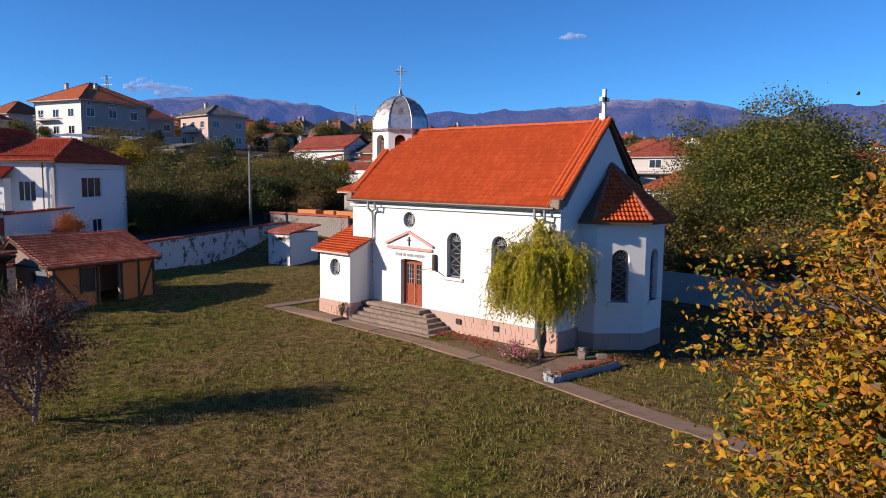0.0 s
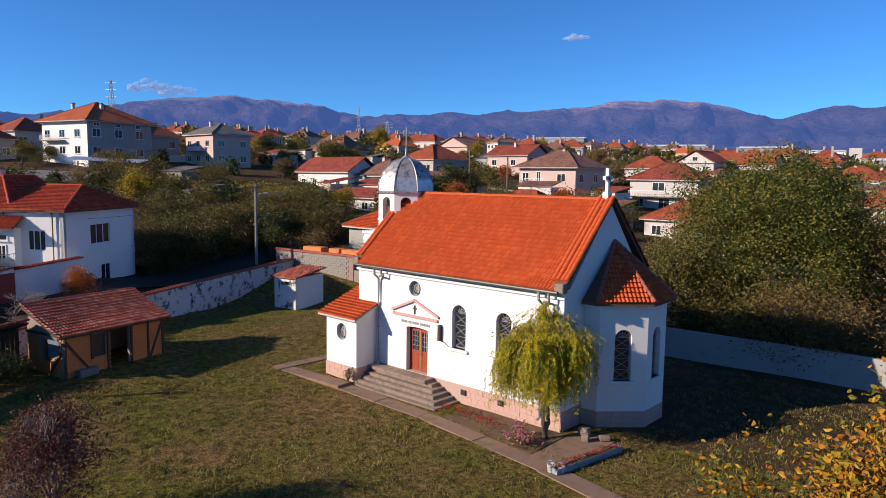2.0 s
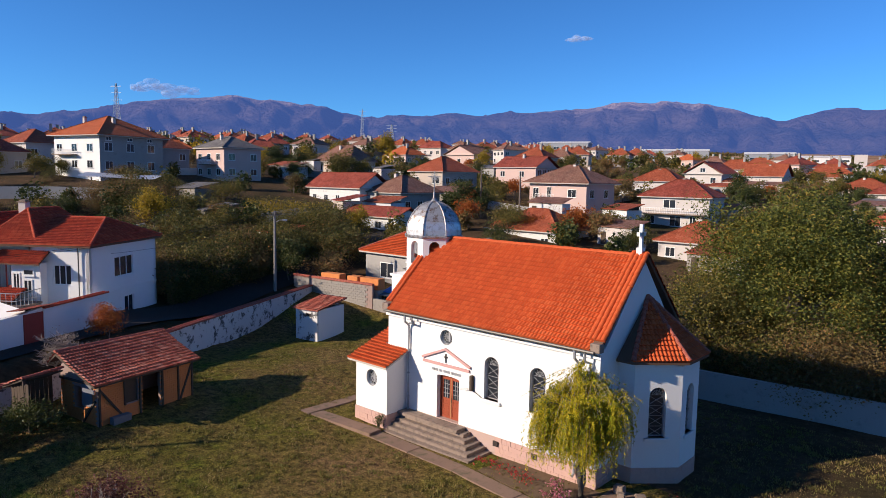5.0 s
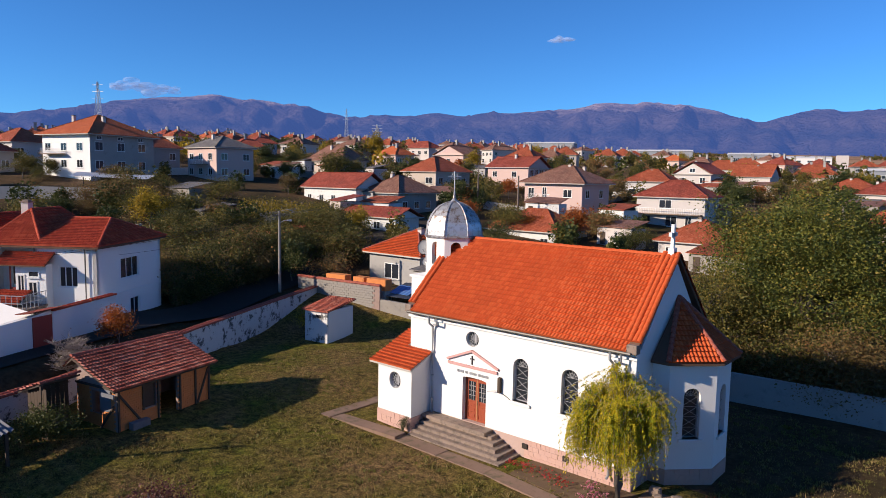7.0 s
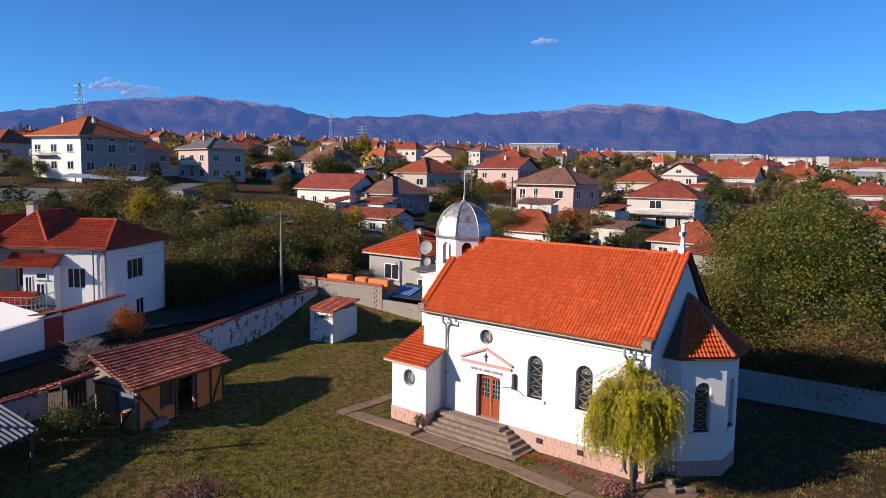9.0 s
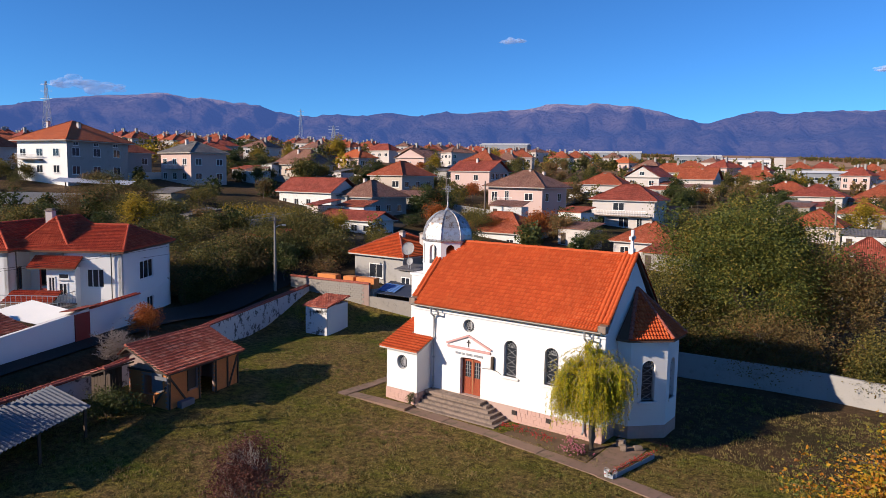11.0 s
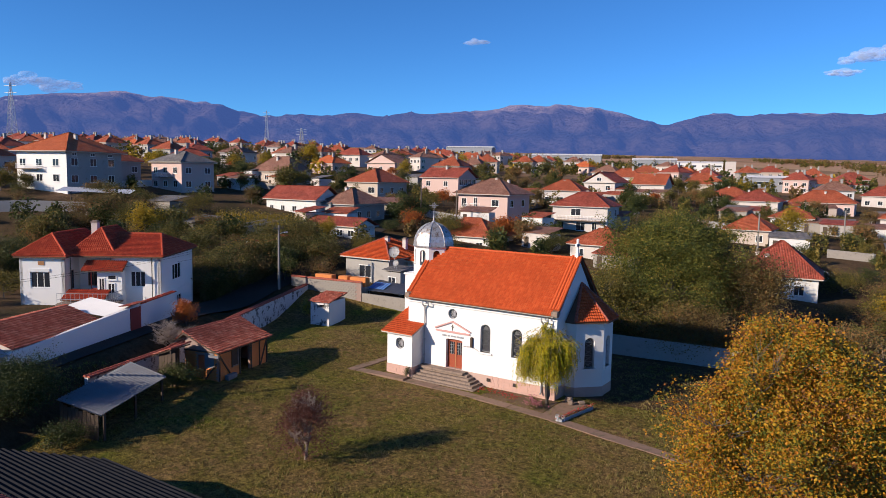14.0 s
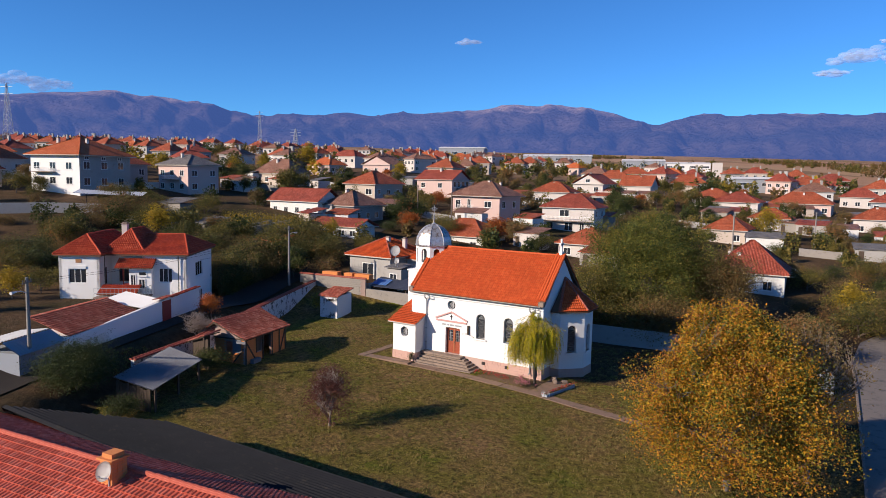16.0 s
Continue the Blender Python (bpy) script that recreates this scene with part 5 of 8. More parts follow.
window(villa, VW - 0.12, 4.6, -0.6, 1.4, 1.6, "E")
bm = new_bm()
box(bm, 1.0, 2.9, -1.28, -1.202, 4.1, 4.4)
part("shutter_box", bm, M["frame"], villa)
bm = new_bm()
box(bm, 1.8, 2.4, -1.24, -1.202, 4.75, 5.15)
part("plaque", bm, M["palewood"], villa)
# glazed porch in front of the recess, with its roof, door and terrace
porch = new("porch")
porch.parent = villa
bm = new_bm()
box(bm, 7.2, 9.6, -0.75, -0.003, -2.0, 4.25)
part("porch_wall", bm, M["white"], porch)
window(porch, 7.35, -0.753, 2.2, 0.6, 1.3)
window(porch, 8.2, -0.753, 1.9, 0.75, 1.1)
window(porch, 8.2, -0.753, 3.3, 0.9, 0.5, mull=0)
bm = new_bm()
box(bm, 6.3, 7.19, -0.2, -0.12, 1.2, 2.4)
box(bm, 6.3, 6.38, -0.2, -0.12, 2.4, 4.2)
part("porch_door", bm, M["redpaint"], porch, "red panelled door")
bm = new_bm()
prism(bm, [(5.9, -1.3, 4.25), (9.9, -1.3, 4.25), (9.9, 0.0, 5.1), (5.9, 0.0, 5.1)], (0, 0, -0.08))
part("porch_roof_deck", bm, M["brownboard"], porch)
tiled("porch_roof_tiles", [(5.9, -1.3, 4.28), (9.9, -1.3, 4.28), (9.9, 0.0, 5.13), (5.9, 0.0, 5.13)], M["tile_red"], porch, wobble=0.008)
for a_, b_ in (((4.6, -3.4), (9.6, -3.4)), ((9.6, -3.4), (9.6, -0.8))):
    L_ = math.dist(a_, b_)
    bm = new_bm()
    for k in range(int(L_ / 0.42) + 1):
        q_ = Vector((*a_, 0)).lerp(Vector((*b_, 0)), min(1, k * 0.42 / L_))
        box(bm, q_.x - 0.015, q_.x + 0.015, q_.y - 0.015, q_.y + 0.015, 1.35, 2.35)
    for z_ in (1.8, 2.35):
        beam(bm, (*a_, z_), (*b_, z_), 0.05)
    part("terrace_railing", bm, M["pipe"], porch)
bm = new_bm()
box(bm, 4.5, 9.7, -3.5, -0.78, 1.2, 1.35)
part("terrace_slab", bm, M["concrete"], porch)
for x_ in (4.8, 7.2, 9.4):
    bm = new_bm()
    box(bm, x_ - 0.12, x_ + 0.12, -3.4, -3.15, -2.5, 1.2)
    part("terrace_pillar", bm, M["white"], porch)
bm = new_bm()
prism(bm, [(4.5, -2.6, 1.55), (8.6, -2.6, 1.55), (8.6, -0.9, 2.3), (4.5, -0.9, 2.3)], (0, 0, -0.06))
part("lower_roof_deck", bm, M["brownboard"], porch)
tiled("lower_roof_tiles", [(4.5, -2.6, 1.58), (8.6, -2.6, 1.58), (8.6, -0.9, 2.33), (4.5, -0.9, 2.33)], M["tile_red"], porch, wobble=0.01)
put_roof(villa, 9.4, VD, VH + 0.2, 1.75, "hip", M["tile_red"], 0.4, True, "brownboard", "tile_red", (3.7, 0), 2.0)
put_roof(villa, 4.3, VD + 1.2, VH + 0.21, 1.95, "hip", M["tile_red"], 0.4, True, "brownboard", "tile_red", (0, -1.2))
put_roof(villa, 3.9, VD - 2.2, VH + 0.22, 2.45, "hip", M["tile_red"], 0.4, True, "brownboard", "tile_red", (4.3, 0.7))
chimney(villa, 5.2, 3.6, VH + 1.5, 1.7, 0.6)
for x0, y0 in ((8.3, -0.12), (4.45, -0.3)):
    bm = new_bm()
    tube(bm, [(x0, y0, VH), (x0, y0, 0.8)], 0.05, 6)
    part("downpipe", bm, M["gutter"], villa)
bm = new_bm()
tube(bm, [(12.3, -0.2, VH), (12.3, -0.14, VH - 0.5), (12.3, -0.14, 1.4), (13.6, -1.2, 0.7)], 0.055, 6)
part("downpipe", bm, M["gutter"], villa)


def capped_wall(name, pts, th, material, label, cap="tile_old", z_off=0.0):
    """A garden wall along points (x, y, height above ground) with a row of cap tiles."""
    w = thing(name, 0, 0, 0, 0, label, "wall", kind="structure")
    for (x0, y0, z0), (x1, y1, z1) in zip(pts, pts[1:]):
        d = math.dist((x0, y0), (x1, y1))
        nx_, ny_ = -(y1 - y0) / d * th / 2, (x1 - x0) / d * th / 2
        bm = new_bm()
        vs = []
        for z in (0, 1):
            for (x, y, zt), s in (((x0, y0, z0), -1), ((x1, y1, z1), -1), ((x1, y1, z1), 1), ((x0, y0, z0), 1)):
                vs.append(bm.verts.new((x + s * nx_, y + s * ny_, zt if z else min(gz(x, y), zt) - 2.5)))
        for f in ((0, 3, 2, 1), (4, 5, 6, 7), (0, 1, 5, 4), (1, 2, 6, 5), (2, 3, 7, 6), (3, 0, 4, 7)):
            bm.faces.new([vs[i] for i in f])
        part("wall_face", bm, M[material], w)
        if cap:
            for s in (-1, 1):
                ridge_tiles(w, "cap_tile", (x0 + s * nx_ * 1.1, y0 + s * ny_ * 1.1, z0 + 0.04), (x1 + s * nx_ * 1.1, y1 + s * ny_ * 1.1, z1 + 0.04), M[cap], th * 0.42, 0.42)
    return w


capped_wall("wall_west", [(-43.6, 4.5, 2.3), (-45.6, 12.5, 2.5), (-50.3, 23.5, 3.0), (-58.4, 41.6, 3.3)], 0.35, "soot_wall", "old whitewashed churchyard wall with tile capping")
capped_wall("wall_lane", [(-46.7, 0.4, 4.35), (-52.2, 13.0, 5.1), (-52.9, 14.6, 5.35)], 0.3, "white", "white rendered compound wall", None)
capped_wall("wall_gate", [(-52.95, 14.7, 5.2), (-55.2, 19.9, 5.45)], 0.3, "white", "white compound wall with red tile capping", "tile_red")
bm = new_bm()
box(bm, -0.75, 0.75, -0.1, 0.12, 2.4, 5.05)
gate = part("gate", bm, M["redpaint"])
gate.matrix_basis = pose(-52.5, 13.95, 0, 0, 0, -66)
tagged(gate, "dark red metal gate in the white wall", "gate")
bm = new_bm()
prism(bm, [(-1.3, -0.6, 5.3), (1.3, -0.6, 5.3), (1.3, 0.6, 5.45), (-1.3, 0.6, 5.45)], (0, 0, 0.06))
gr = part("gate_roof", bm, M["far_red"])
gr.data.uv_layers.new(name="UVMap")
gr.matrix_basis = pose(-52.6, 13.9, 0, 0, 0, -66)
tagged(gr, "small red canopy over the gate", "canopy")


def corrugated(name, poly, material, label, category, pitch=0.18, depth=0.03, posts=(), parent=None):
    """A corrugated sheet roof over a four-cornered slope (eave edge first), its ribs running down the slope."""
    p = [Vector(q) for q in poly]
    n = max(4, round((p[1] - p[0]).length / pitch))
    verts, faces = [], []
    nrm = (p[1] - p[0]).cross(p[3] - p[0]).normalized()
    m = n * 4
    for lay in (0, -0.02):
        for i in range(m + 1):
            t = i / m
            off = nrm * (depth * math.cos(2 * math.pi * t * n) + lay)
            verts += [p[0].lerp(p[1], t) + off, p[3].lerp(p[2], t) + off]
    k = 2 * (m + 1)
    for i in range(m):
        a = 2 * i
        faces += [(a, a + 2, a + 3, a + 1), (k + a + 1, k + a + 3, k + a + 2, k + a), (a, k + a, k + a + 2, a + 2), (a + 1, a + 3, k + a + 3, k + a + 1)]
    top = new(name) if posts or parent is None else parent
    raw("sheet", verts, faces, M[material], top)
    for x, y, zt in posts:
        bm = new_bm()
        box(bm, x - 0.07, x + 0.07, y - 0.07, y + 0.07, gz(x, y) - 0.3, zt)
        part("post", bm, M["timber"], top)
    return tagged(top, label, category)


# roofs behind the compound wall
g = corrugated("carport", [(-51.2, 10.3, 4.95), (-52.7, 13.7, 5.15), (-57.0, 12.4, 5.7), (-55.0, 8.4, 5.5)], "whitesheet", "white corrugated carport roof behind the wall", "carport", posts=((-52.2, 10.6, 4.9), (-53.2, 12.9, 5.0), (-55.5, 9.6, 5.3), (-56.3, 11.9, 5.4)))
gar = thing("garage", -47.45, 1.35, 2.2, 113.0, "low outbuilding with an old red tiled roof", "outbuilding")
gar["wallmat"] = "white"
bm = new_bm()
box(bm, 0, 9.2, 0.2, 3.2, -1, 2.2)
part("wall", bm, M["white"], gar)
put_roof(gar, 9.2, 3.2, 2.3, 1.35, "shed", M["tile_old"], 0.3, True)
# blue-grey store at the end of the compound wall
store = thing("store", -46.72, 0.36, 0.8, 113.5, "blue-grey rendered store beside the compound wall", "outbuilding")
store["wallmat"] = "bluegrey"
bm = new_bm()
box(bm, -4.4, 0, 0.0, 3.4, -0.5, 3.5)
part("wall", bm, M["bluegrey"], store)
bm = new_bm()
box(bm, -3.4, -2.2, -0.04, 0.02, 0.2, 2.3)
part("door", bm, M["greysheet"], store)
# shade and sun put into the sheets: front slope blue-grey, rear slope pale
for q0, q1, q2, q3, mt in (((-4.7, -0.3, 3.45), (0.25, -0.3, 3.45), (0.25, 1.2, 4.35), (-4.7, 1.2, 4.35), "bluegrey"), ((0.25, 1.24, 4.4), (-4.7, 1.24, 4.4), (-4.7, 3.8, 4.1), (0.25, 3.8, 4.1), "lit_sheet")):
    corrugated("roof", [q0, q1, q2, q3], mt, "blue-grey rendered store beside the compound wall", "outbuilding", 0.3, 0.045, parent=store)

# ---- brick and timber shed ----
shed = thing("shed", -39.85, 13.2, 0.45, 102.5, "half-timbered brick shed with a sagging old tile roof", "shed")
SL, SD = 6.4, 3.4
bm = new_bm()
wall_panel(bm, (0, 0), (SL, 0), -0.6, 2.65, 0.2, [(1.7, 2.5, 1.0, 2.35, 0), (2.75, 4.05, 0.05, 2.5, 0)])
wall_panel(bm, (SL, 0.2), (SL, SD), -0.6, 2.65, 0.2)
wall_panel(bm, (SL, SD), (0, SD), -0.6, 2.65, 0.2)
wall_panel(bm, (0, SD), (0, 0.2), -0.6, 2.65, 0.2, [(1.3, 2.1, 0.9, 2.2, 0)])
prism(bm, [(0, 0.2, 2.65), (0, SD, 2.65), (0, SD - 0.2, 3.8)], (0.2, 0, 0))
prism(bm, [(SL - 0.2, 0.2, 2.65), (SL - 0.2, SD, 2.65), (SL - 0.2, SD - 0.2, 3.8)], (0.2, 0, 0))
part("wall", bm, M["joint"], shed)


def bricks_on(parent, u0, u1, z0, z1, place, holes=()):
    """Single bricks laid in courses; place(u, z) gives the pose of a brick's left lower corner."""
    me = {}
    z, r = z0, 0
    while z < z1 - 0.05:
        u = u0 - (0.14 if r % 2 else 0)
        while u < u1 - 0.02:
            a, b = max(u, u0), min(u + 0.27, u1)
            c = (a + b) / 2
            if b - a > 0.05 and not any(h[0] < c < h[1] and h[2] < z + 0.07 < h[3] for h in holes):
                key = round(b - a, 2)
                if key not in me:
                    bm = new_bm()
                    box(bm, 0.006, b - a - 0.006, -0.03, 0.02, 0.006, 0.124)
                    me[key] = mesh_of("brick", bm, M["brick"])
                ob = new("brick", me[key])
                ob.parent = parent
                ob.matrix_basis = place(a, z) @ pose(0, random.uniform(-0.008, 0.008), 0, 0, random.uniform(-0.6, 0.6), 0)
            u += 0.27
        z += 0.13
        r += 1


bricks_on(shed, 0.1, SL - 0.05, -0.1, 2.6, lambda u, z: pose(u, 0, z), ((1.6, 2.6, 0.95, 2.4), (2.7, 4.1, -1, 2.55)))
bm = new_bm()
for r_ in range(20):
    for c_ in range(12):
        u = 0.05 + c_ * 0.27 + (0.14 if r_ % 2 else 0)
        if u > SD - 0.35 or (1.0 < u < 2.2 and 0.85 < r_ * 0.13 - 0.1 < 2.25):
            continue
        box(bm, -0.03, 0.02, SD - u - 0.26, SD - u, -0.1 + r_ * 0.13, -0.1 + r_ * 0.13 + 0.118)
part("brickwork", bm, M["brick"], shed)["kind"] = "stuff"
for a, b in (((0.06, -.06, -.2), (0.06, -.06, 2.6)), ((2.62, -.06, 0), (2.62, -.06, 2.6)), ((4.15, -.06, 0), (4.15, -.06, 2.6)), ((5.3, -.06, -.1), (5.3, -.06, 2.6)), ((SL - .06, -.06, -.2), (SL - .06, -.06, 2.6)),
             ((0.1, -.06, 2.2), (1.6, -.06, 0.2)), ((5.35, -.06, 0.1), (SL - 0.1, -.06, 2.3)), ((0, -.06, 2.6), (SL, -.06, 2.6)), ((1.62, -.06, 0.95), (1.62, -.06, 2.6)), ((-.06, 0.1, 2.5), (-.06, SD, 2.5)), ((-.06, 0.15, 1.6), (-.06, 1.3, 0.2))):
    bm = new_bm()
    beam(bm, a, b, 0.09, 0.11)
    part("timber", bm, M["timber"], shed)
bm = new_bm()
box(bm, 1.7, 2.5, 0.1, 0.14, 1.0, 2.35)
part("window_boarding", bm, M["timber"], shed)
bm = new_bm()
box(bm, -0.09, -0.05, 0.4, 1.3, 1.2, 2.55)
part("sheet_patch", bm, M["greysheet"], shed, "pale sheet nailed over a gap")
bm = new_bm()
box(bm, 0.6, 1.7, -0.5, -0.12, -0.1, 0.55)
part("leaning_panel", bm, M["greysheet"], shed)
sec = [(-0.35, 2.55), (1.3, 3.15), (SD - 0.25, 3.98)]
bm = new_bm()
prism(bm, [(-0.4, y, z) for y, z in sec] + [(-0.4, SD + 0.5, 3.3), (-0.4, SD - .25, 3.8), (-0.4, -0.3, 2.45)], (SL + 0.75, 0, 0))
part("roof_deck", bm, M["timber"], shed)
for (y0, z0), (y1, z1) in zip(sec, sec[1:]):
    tiled("roof_tiles", [(-0.45, y0, z0 + .03), (SL + 0.4, y0, z0 + .03), (SL + 0.4, y1, z1 + .03), (-0.45, y1, z1 + .03)], M["tile_old"], shed, wobble=0.014, rise=0.06)
tiled("roof_tiles", [(SL + 0.4, SD + .5, 3.33), (-0.45, SD + .5, 3.33), (-0.45, SD - .25, 3.98), (SL + 0.4, SD - .25, 3.98)], M["tile_old"], shed, wobble=0.014)
ridge_tiles(shed, "ridge_tile", (-0.45, SD - 0.25, 4.05), (SL + 0.4, SD - 0.25, 4.02), M["tile_old"], 0.12, 0.38)
# tiled lean-to at its end, open in front; its unseen boarding is added to hold shade
bm = new_bm()
prism(bm, [(-2.7, SD - 1.0, 3.15), (-2.7, SD + 0.9, 2.45), (-2.7, SD + 0.9, 2.37), (-2.7, SD - 1.0, 3.05)], (2.25, 0, 0))
part("lean_to_deck", bm, M["timber"], shed)
tiled("lean_to_tiles", [(-0.46, SD + .9, 2.5), (-2.75, SD + .9, 2.45), (-2.75, SD - 1.0, 3.17), (-0.46, SD - 1.0, 3.25)], M["tile_old"], shed, wobble=0.016)
ridge_tiles(shed, "verge_tile", (-2.75, SD - 1.02, 3.2), (-0.46, SD - 1.02, 3.28), M["tile_old"], 0.12, 0.38)
for k in range(9):
    bm = new_bm()
    box(bm, -2.6 + 0.25 * k, -2.37 + 0.25 * k, SD + 0.2, SD + 0.23, -0.4, 2.7)
    part("board", bm, M["timber"], shed)
for k in range(6):
    bm = new_bm()
    box(bm, -2.63, -2.6, 1.95 + 0.27 * k, 2.2 + 0.27 * k, -0.4, 2.9 - 0.08 * k)
    part("board", bm, M["timber"], shed)
bm = new_bm()
box(bm, -2.66, -2.54, SD - 1.05, SD - 0.93, -0.4, 3.05)
part("post", bm, M["timber"], shed)
bm = new_bm()
box(bm, -0.5, -0.44, -0.4, 0.6, 2.2, 2.42)
part("barge_board", bm, M["greysheet"], shed, "weathered grey barge board")

# ---- small white hut ----
hut = thing("hut", -49.7, 33.5, gz(-48.5, 35) - 0.1, 12, "small whitewashed utility hut with an old tile roof", "hut")
for p_, q_, ops_ in (((0, 0), (2.4, 0), [(1.15, 1.75, 2.1, 2.4, 0)]), ((2.4, 0.2), (2.4, 3.6), []), ((2.2, 3.6), (0, 3.6), []), ((0, 3.4), (0, 0.2), [])):
    bm = new_bm()
    wall_panel(bm, p_, q_, -0.6, 2.75, 0.2, ops_)
    part("wall", bm, M["soot_wall" if ops_ else "white"], hut)
# solid dark block stands for the shade inside, behind the small opening
bm = new_bm()
box(bm, 0.2, 2.2, 0.2, 3.4, -0.3, 2.6)
part("dark_inside", bm, M["iron"], hut)
put_roof(hut, 2.4, 3.6, 2.75, 0.55, "shed", M["tile_old"], 0.22, True)

# ---- grey block wall and yard behind ----
bw = thing("wall_block", 0, 0, 0, 0, "tall bare concrete block wall", "wall", kind="structure")
BP = [(-61.0, 41.4, 4.3), (-50.2, 42.8, 4.15)]
blocks = {}
d_ = Vector((BP[1][0] - BP[0][0], BP[1][1] - BP[0][1], 0))
bm = new_bm()
box(bm, 0, d_.length, 0.02, 0.3, -1, 4.15)
core = part("core", bm, M["joint"], bw)
rotb = math.degrees(math.atan2(d_.y, d_.x))
core.matrix_basis = Matrix.Translation((*BP[0][:2], 0)) @ pose(0, 0, 0, 0, 0, rotb)
bm = new_bm()
box(bm, 0.008, 0.492, -0.02, 0.06, 0.008, 0.232)
blk = mesh_of("block", bm, M["block"])
for r_ in range(13):
    for c_ in range(int(d_.length / 0.5) - 1):
        ob = new("block", blk)
        ob.parent = bw
        ob.matrix_basis = core.matrix_basis @ pose(c_ * 0.5 + (0.25 if r_ % 2 else 0), random.uniform(-.008, .008), 0.95 + r_ * 0.24)
ridge_tiles(bw, "cap_tile", (BP[0][0], BP[0][1] + .1, 4.2), (BP[1][0], BP[1][1] + .1, 4.2), M["tile_old"], 0.2, 0.42)
capped_wall("wall_low", [(-50.15, 43.0, 2.9), (-40.0, 44.4, 2.7), (-30.0, 45.6, 2.4)], 0.3, "block", "low rough stone yard wall", None)
corrugated("yard_roof", [(-50.4, 43.6, 3.2), (-44.4, 44.5, 3.1), (-45.2, 48.4, 3.9), (-51, 47.4, 4.0)], "greysheet", "patched grey sheet roof over a yard store", "shed roof", posts=((-50, 44, 3.1), (-45, 45, 3.1), (-46, 47.5, 3.5)))
corrugated("yard_roof", [(-46.5, 49.4, 4.6), (-43.0, 49.8, 4.5), (-43.2, 52.4, 4.9), (-46.7, 52.0, 5.0)], "redpaint", "small dark red sheet canopy", "canopy", posts=((-46, 49.8, 4.5), (-43.5, 50.2, 4.5)))
for x_, y_, w_ in ((-56.6, 43.2, 2.6), (-53.6, 43.6, 1.4), (-51.4, 43.9, 2.4)):
    bm = new_bm()
    box(bm, -w_ / 2, w_ / 2, -0.5, 0.5, 0, 1.1)
    bmesh.ops.bevel(bm, geom=bm.edges[:], offset=0.03, segments=1, affect="EDGES")
    st = part("brick_pallet", bm, M["brick"])
    st.matrix_basis = pose(x_, y_, 3.6, 0, 0, rotb)
    bm2 = new_bm()
    box(bm2, -w_ / 2, w_ / 2, -0.5, 0.5, -2.5, -0.01)
    pl = part("stand", bm2, M["greywall"], st)
    tagged(st, "stack of new orange bricks on a yard store", "bricks", "brick stacks")
h12 = house(-51.2, 49.6, 7.6, 8.5, 3.5, "low grey house with an orange hipped tile roof", "greywall", "tile", 2.4, near=True, sw=[(2.4, 0.9, 2.2, 1.7)], ew=row(1, 4, 2, 1, 1.1, 1.2), chim=((4.6, 3.4, 2.4), (6.5, 5, 2.2)))
house(-45.0, 53.5, 6.0, 7.5, 3.3, "low wing with an orange tile roof", "white_old", "tile", 1.9, near=True, chim=((4, 3.4, 1.9),), sw=[(1.2, 1.2, 1.3, 1.1)])


def dish(x, y, z, r, az_, label, mast=1.2):
    d = thing("satellite_dish", x, y, z, az_, label, "satellite dish")
    bm = new_bm()
    rings = []
    for k in range(5):
        rr = r * k / 4
        rings.append([bm.verts.new((rr * math.cos(2 * math.pi * i / 20), -0.25 * r * (k / 4) ** 2, rr * 1.08 * math.sin(2 * math.pi * i / 20))) for i in range(20)] if k else [bm.verts.new((0, 0, 0))])
    for k in range(1, 5):
        for i in range(20):
            if k == 1:
                bm.faces.new((rings[0][0], rings[1][i], rings[1][(i + 1) % 20]))
            else:
                bm.faces.new((rings[k - 1][i], rings[k][i], rings[k][(i + 1) % 20], rings[k - 1][(i + 1) % 20]))
    bmesh.ops.solidify(bm, geom=bm.faces[:], thickness=0.02)
    bmesh.ops.rotate(bm, verts=bm.verts[:], matrix=Matrix.Rotation(radians(-25), 3, "X"))
    part("reflector", bm, M["dish"], d, "", True)
    bm = new_bm()
    tube(bm, [(0, 0.05, -r * 0.3), (0, 0.2, -r - 0.1), (0, 0.2, -r - mast)], 0.035, 6)
    part("mast", bm, M["pipe"], d)
    bm = new_bm()
    tube(bm, [(0, 0.0, -r * 0.9), (0, -r * 0.9, -r * 0.25)], 0.02, 5)
    box(bm, -0.05, 0.05, -r * 0.95, -r * 0.8, -r * 0.3, -r * 0.15)
    part("feed_arm", bm, M["pipe"], d)
    return d


dish(-49.1, 48.0, 7.7, 0.72, 25, "large white satellite dish on a mast", 2.0)
dish(-48.6, 47.7, 6.35, 0.4, 15, "small white satellite dish on a mast", 1.0)
annex = house(-47.6, 47.4, 2.6, 2.4, 5.2 - gz(-47.6, 47.4), "small grey rendered annex with a flat sheet roof", "greywall", "far_grey", 0.35, kind="shed", o=0.25, sw=[(0.6, 1.5, 1.3, 0.9)], group="outbuildings")
corrugated("tarpaulin", [(-50.3, 44.2, 3.42), (-48.0, 44.5, 3.38), (-48.4, 46.6, 3.86), (-50.7, 46.3, 3.9)], "bluepanel", "faded blue tarpaulin over a yard roof", "tarpaulin", 0.5, 0.03)

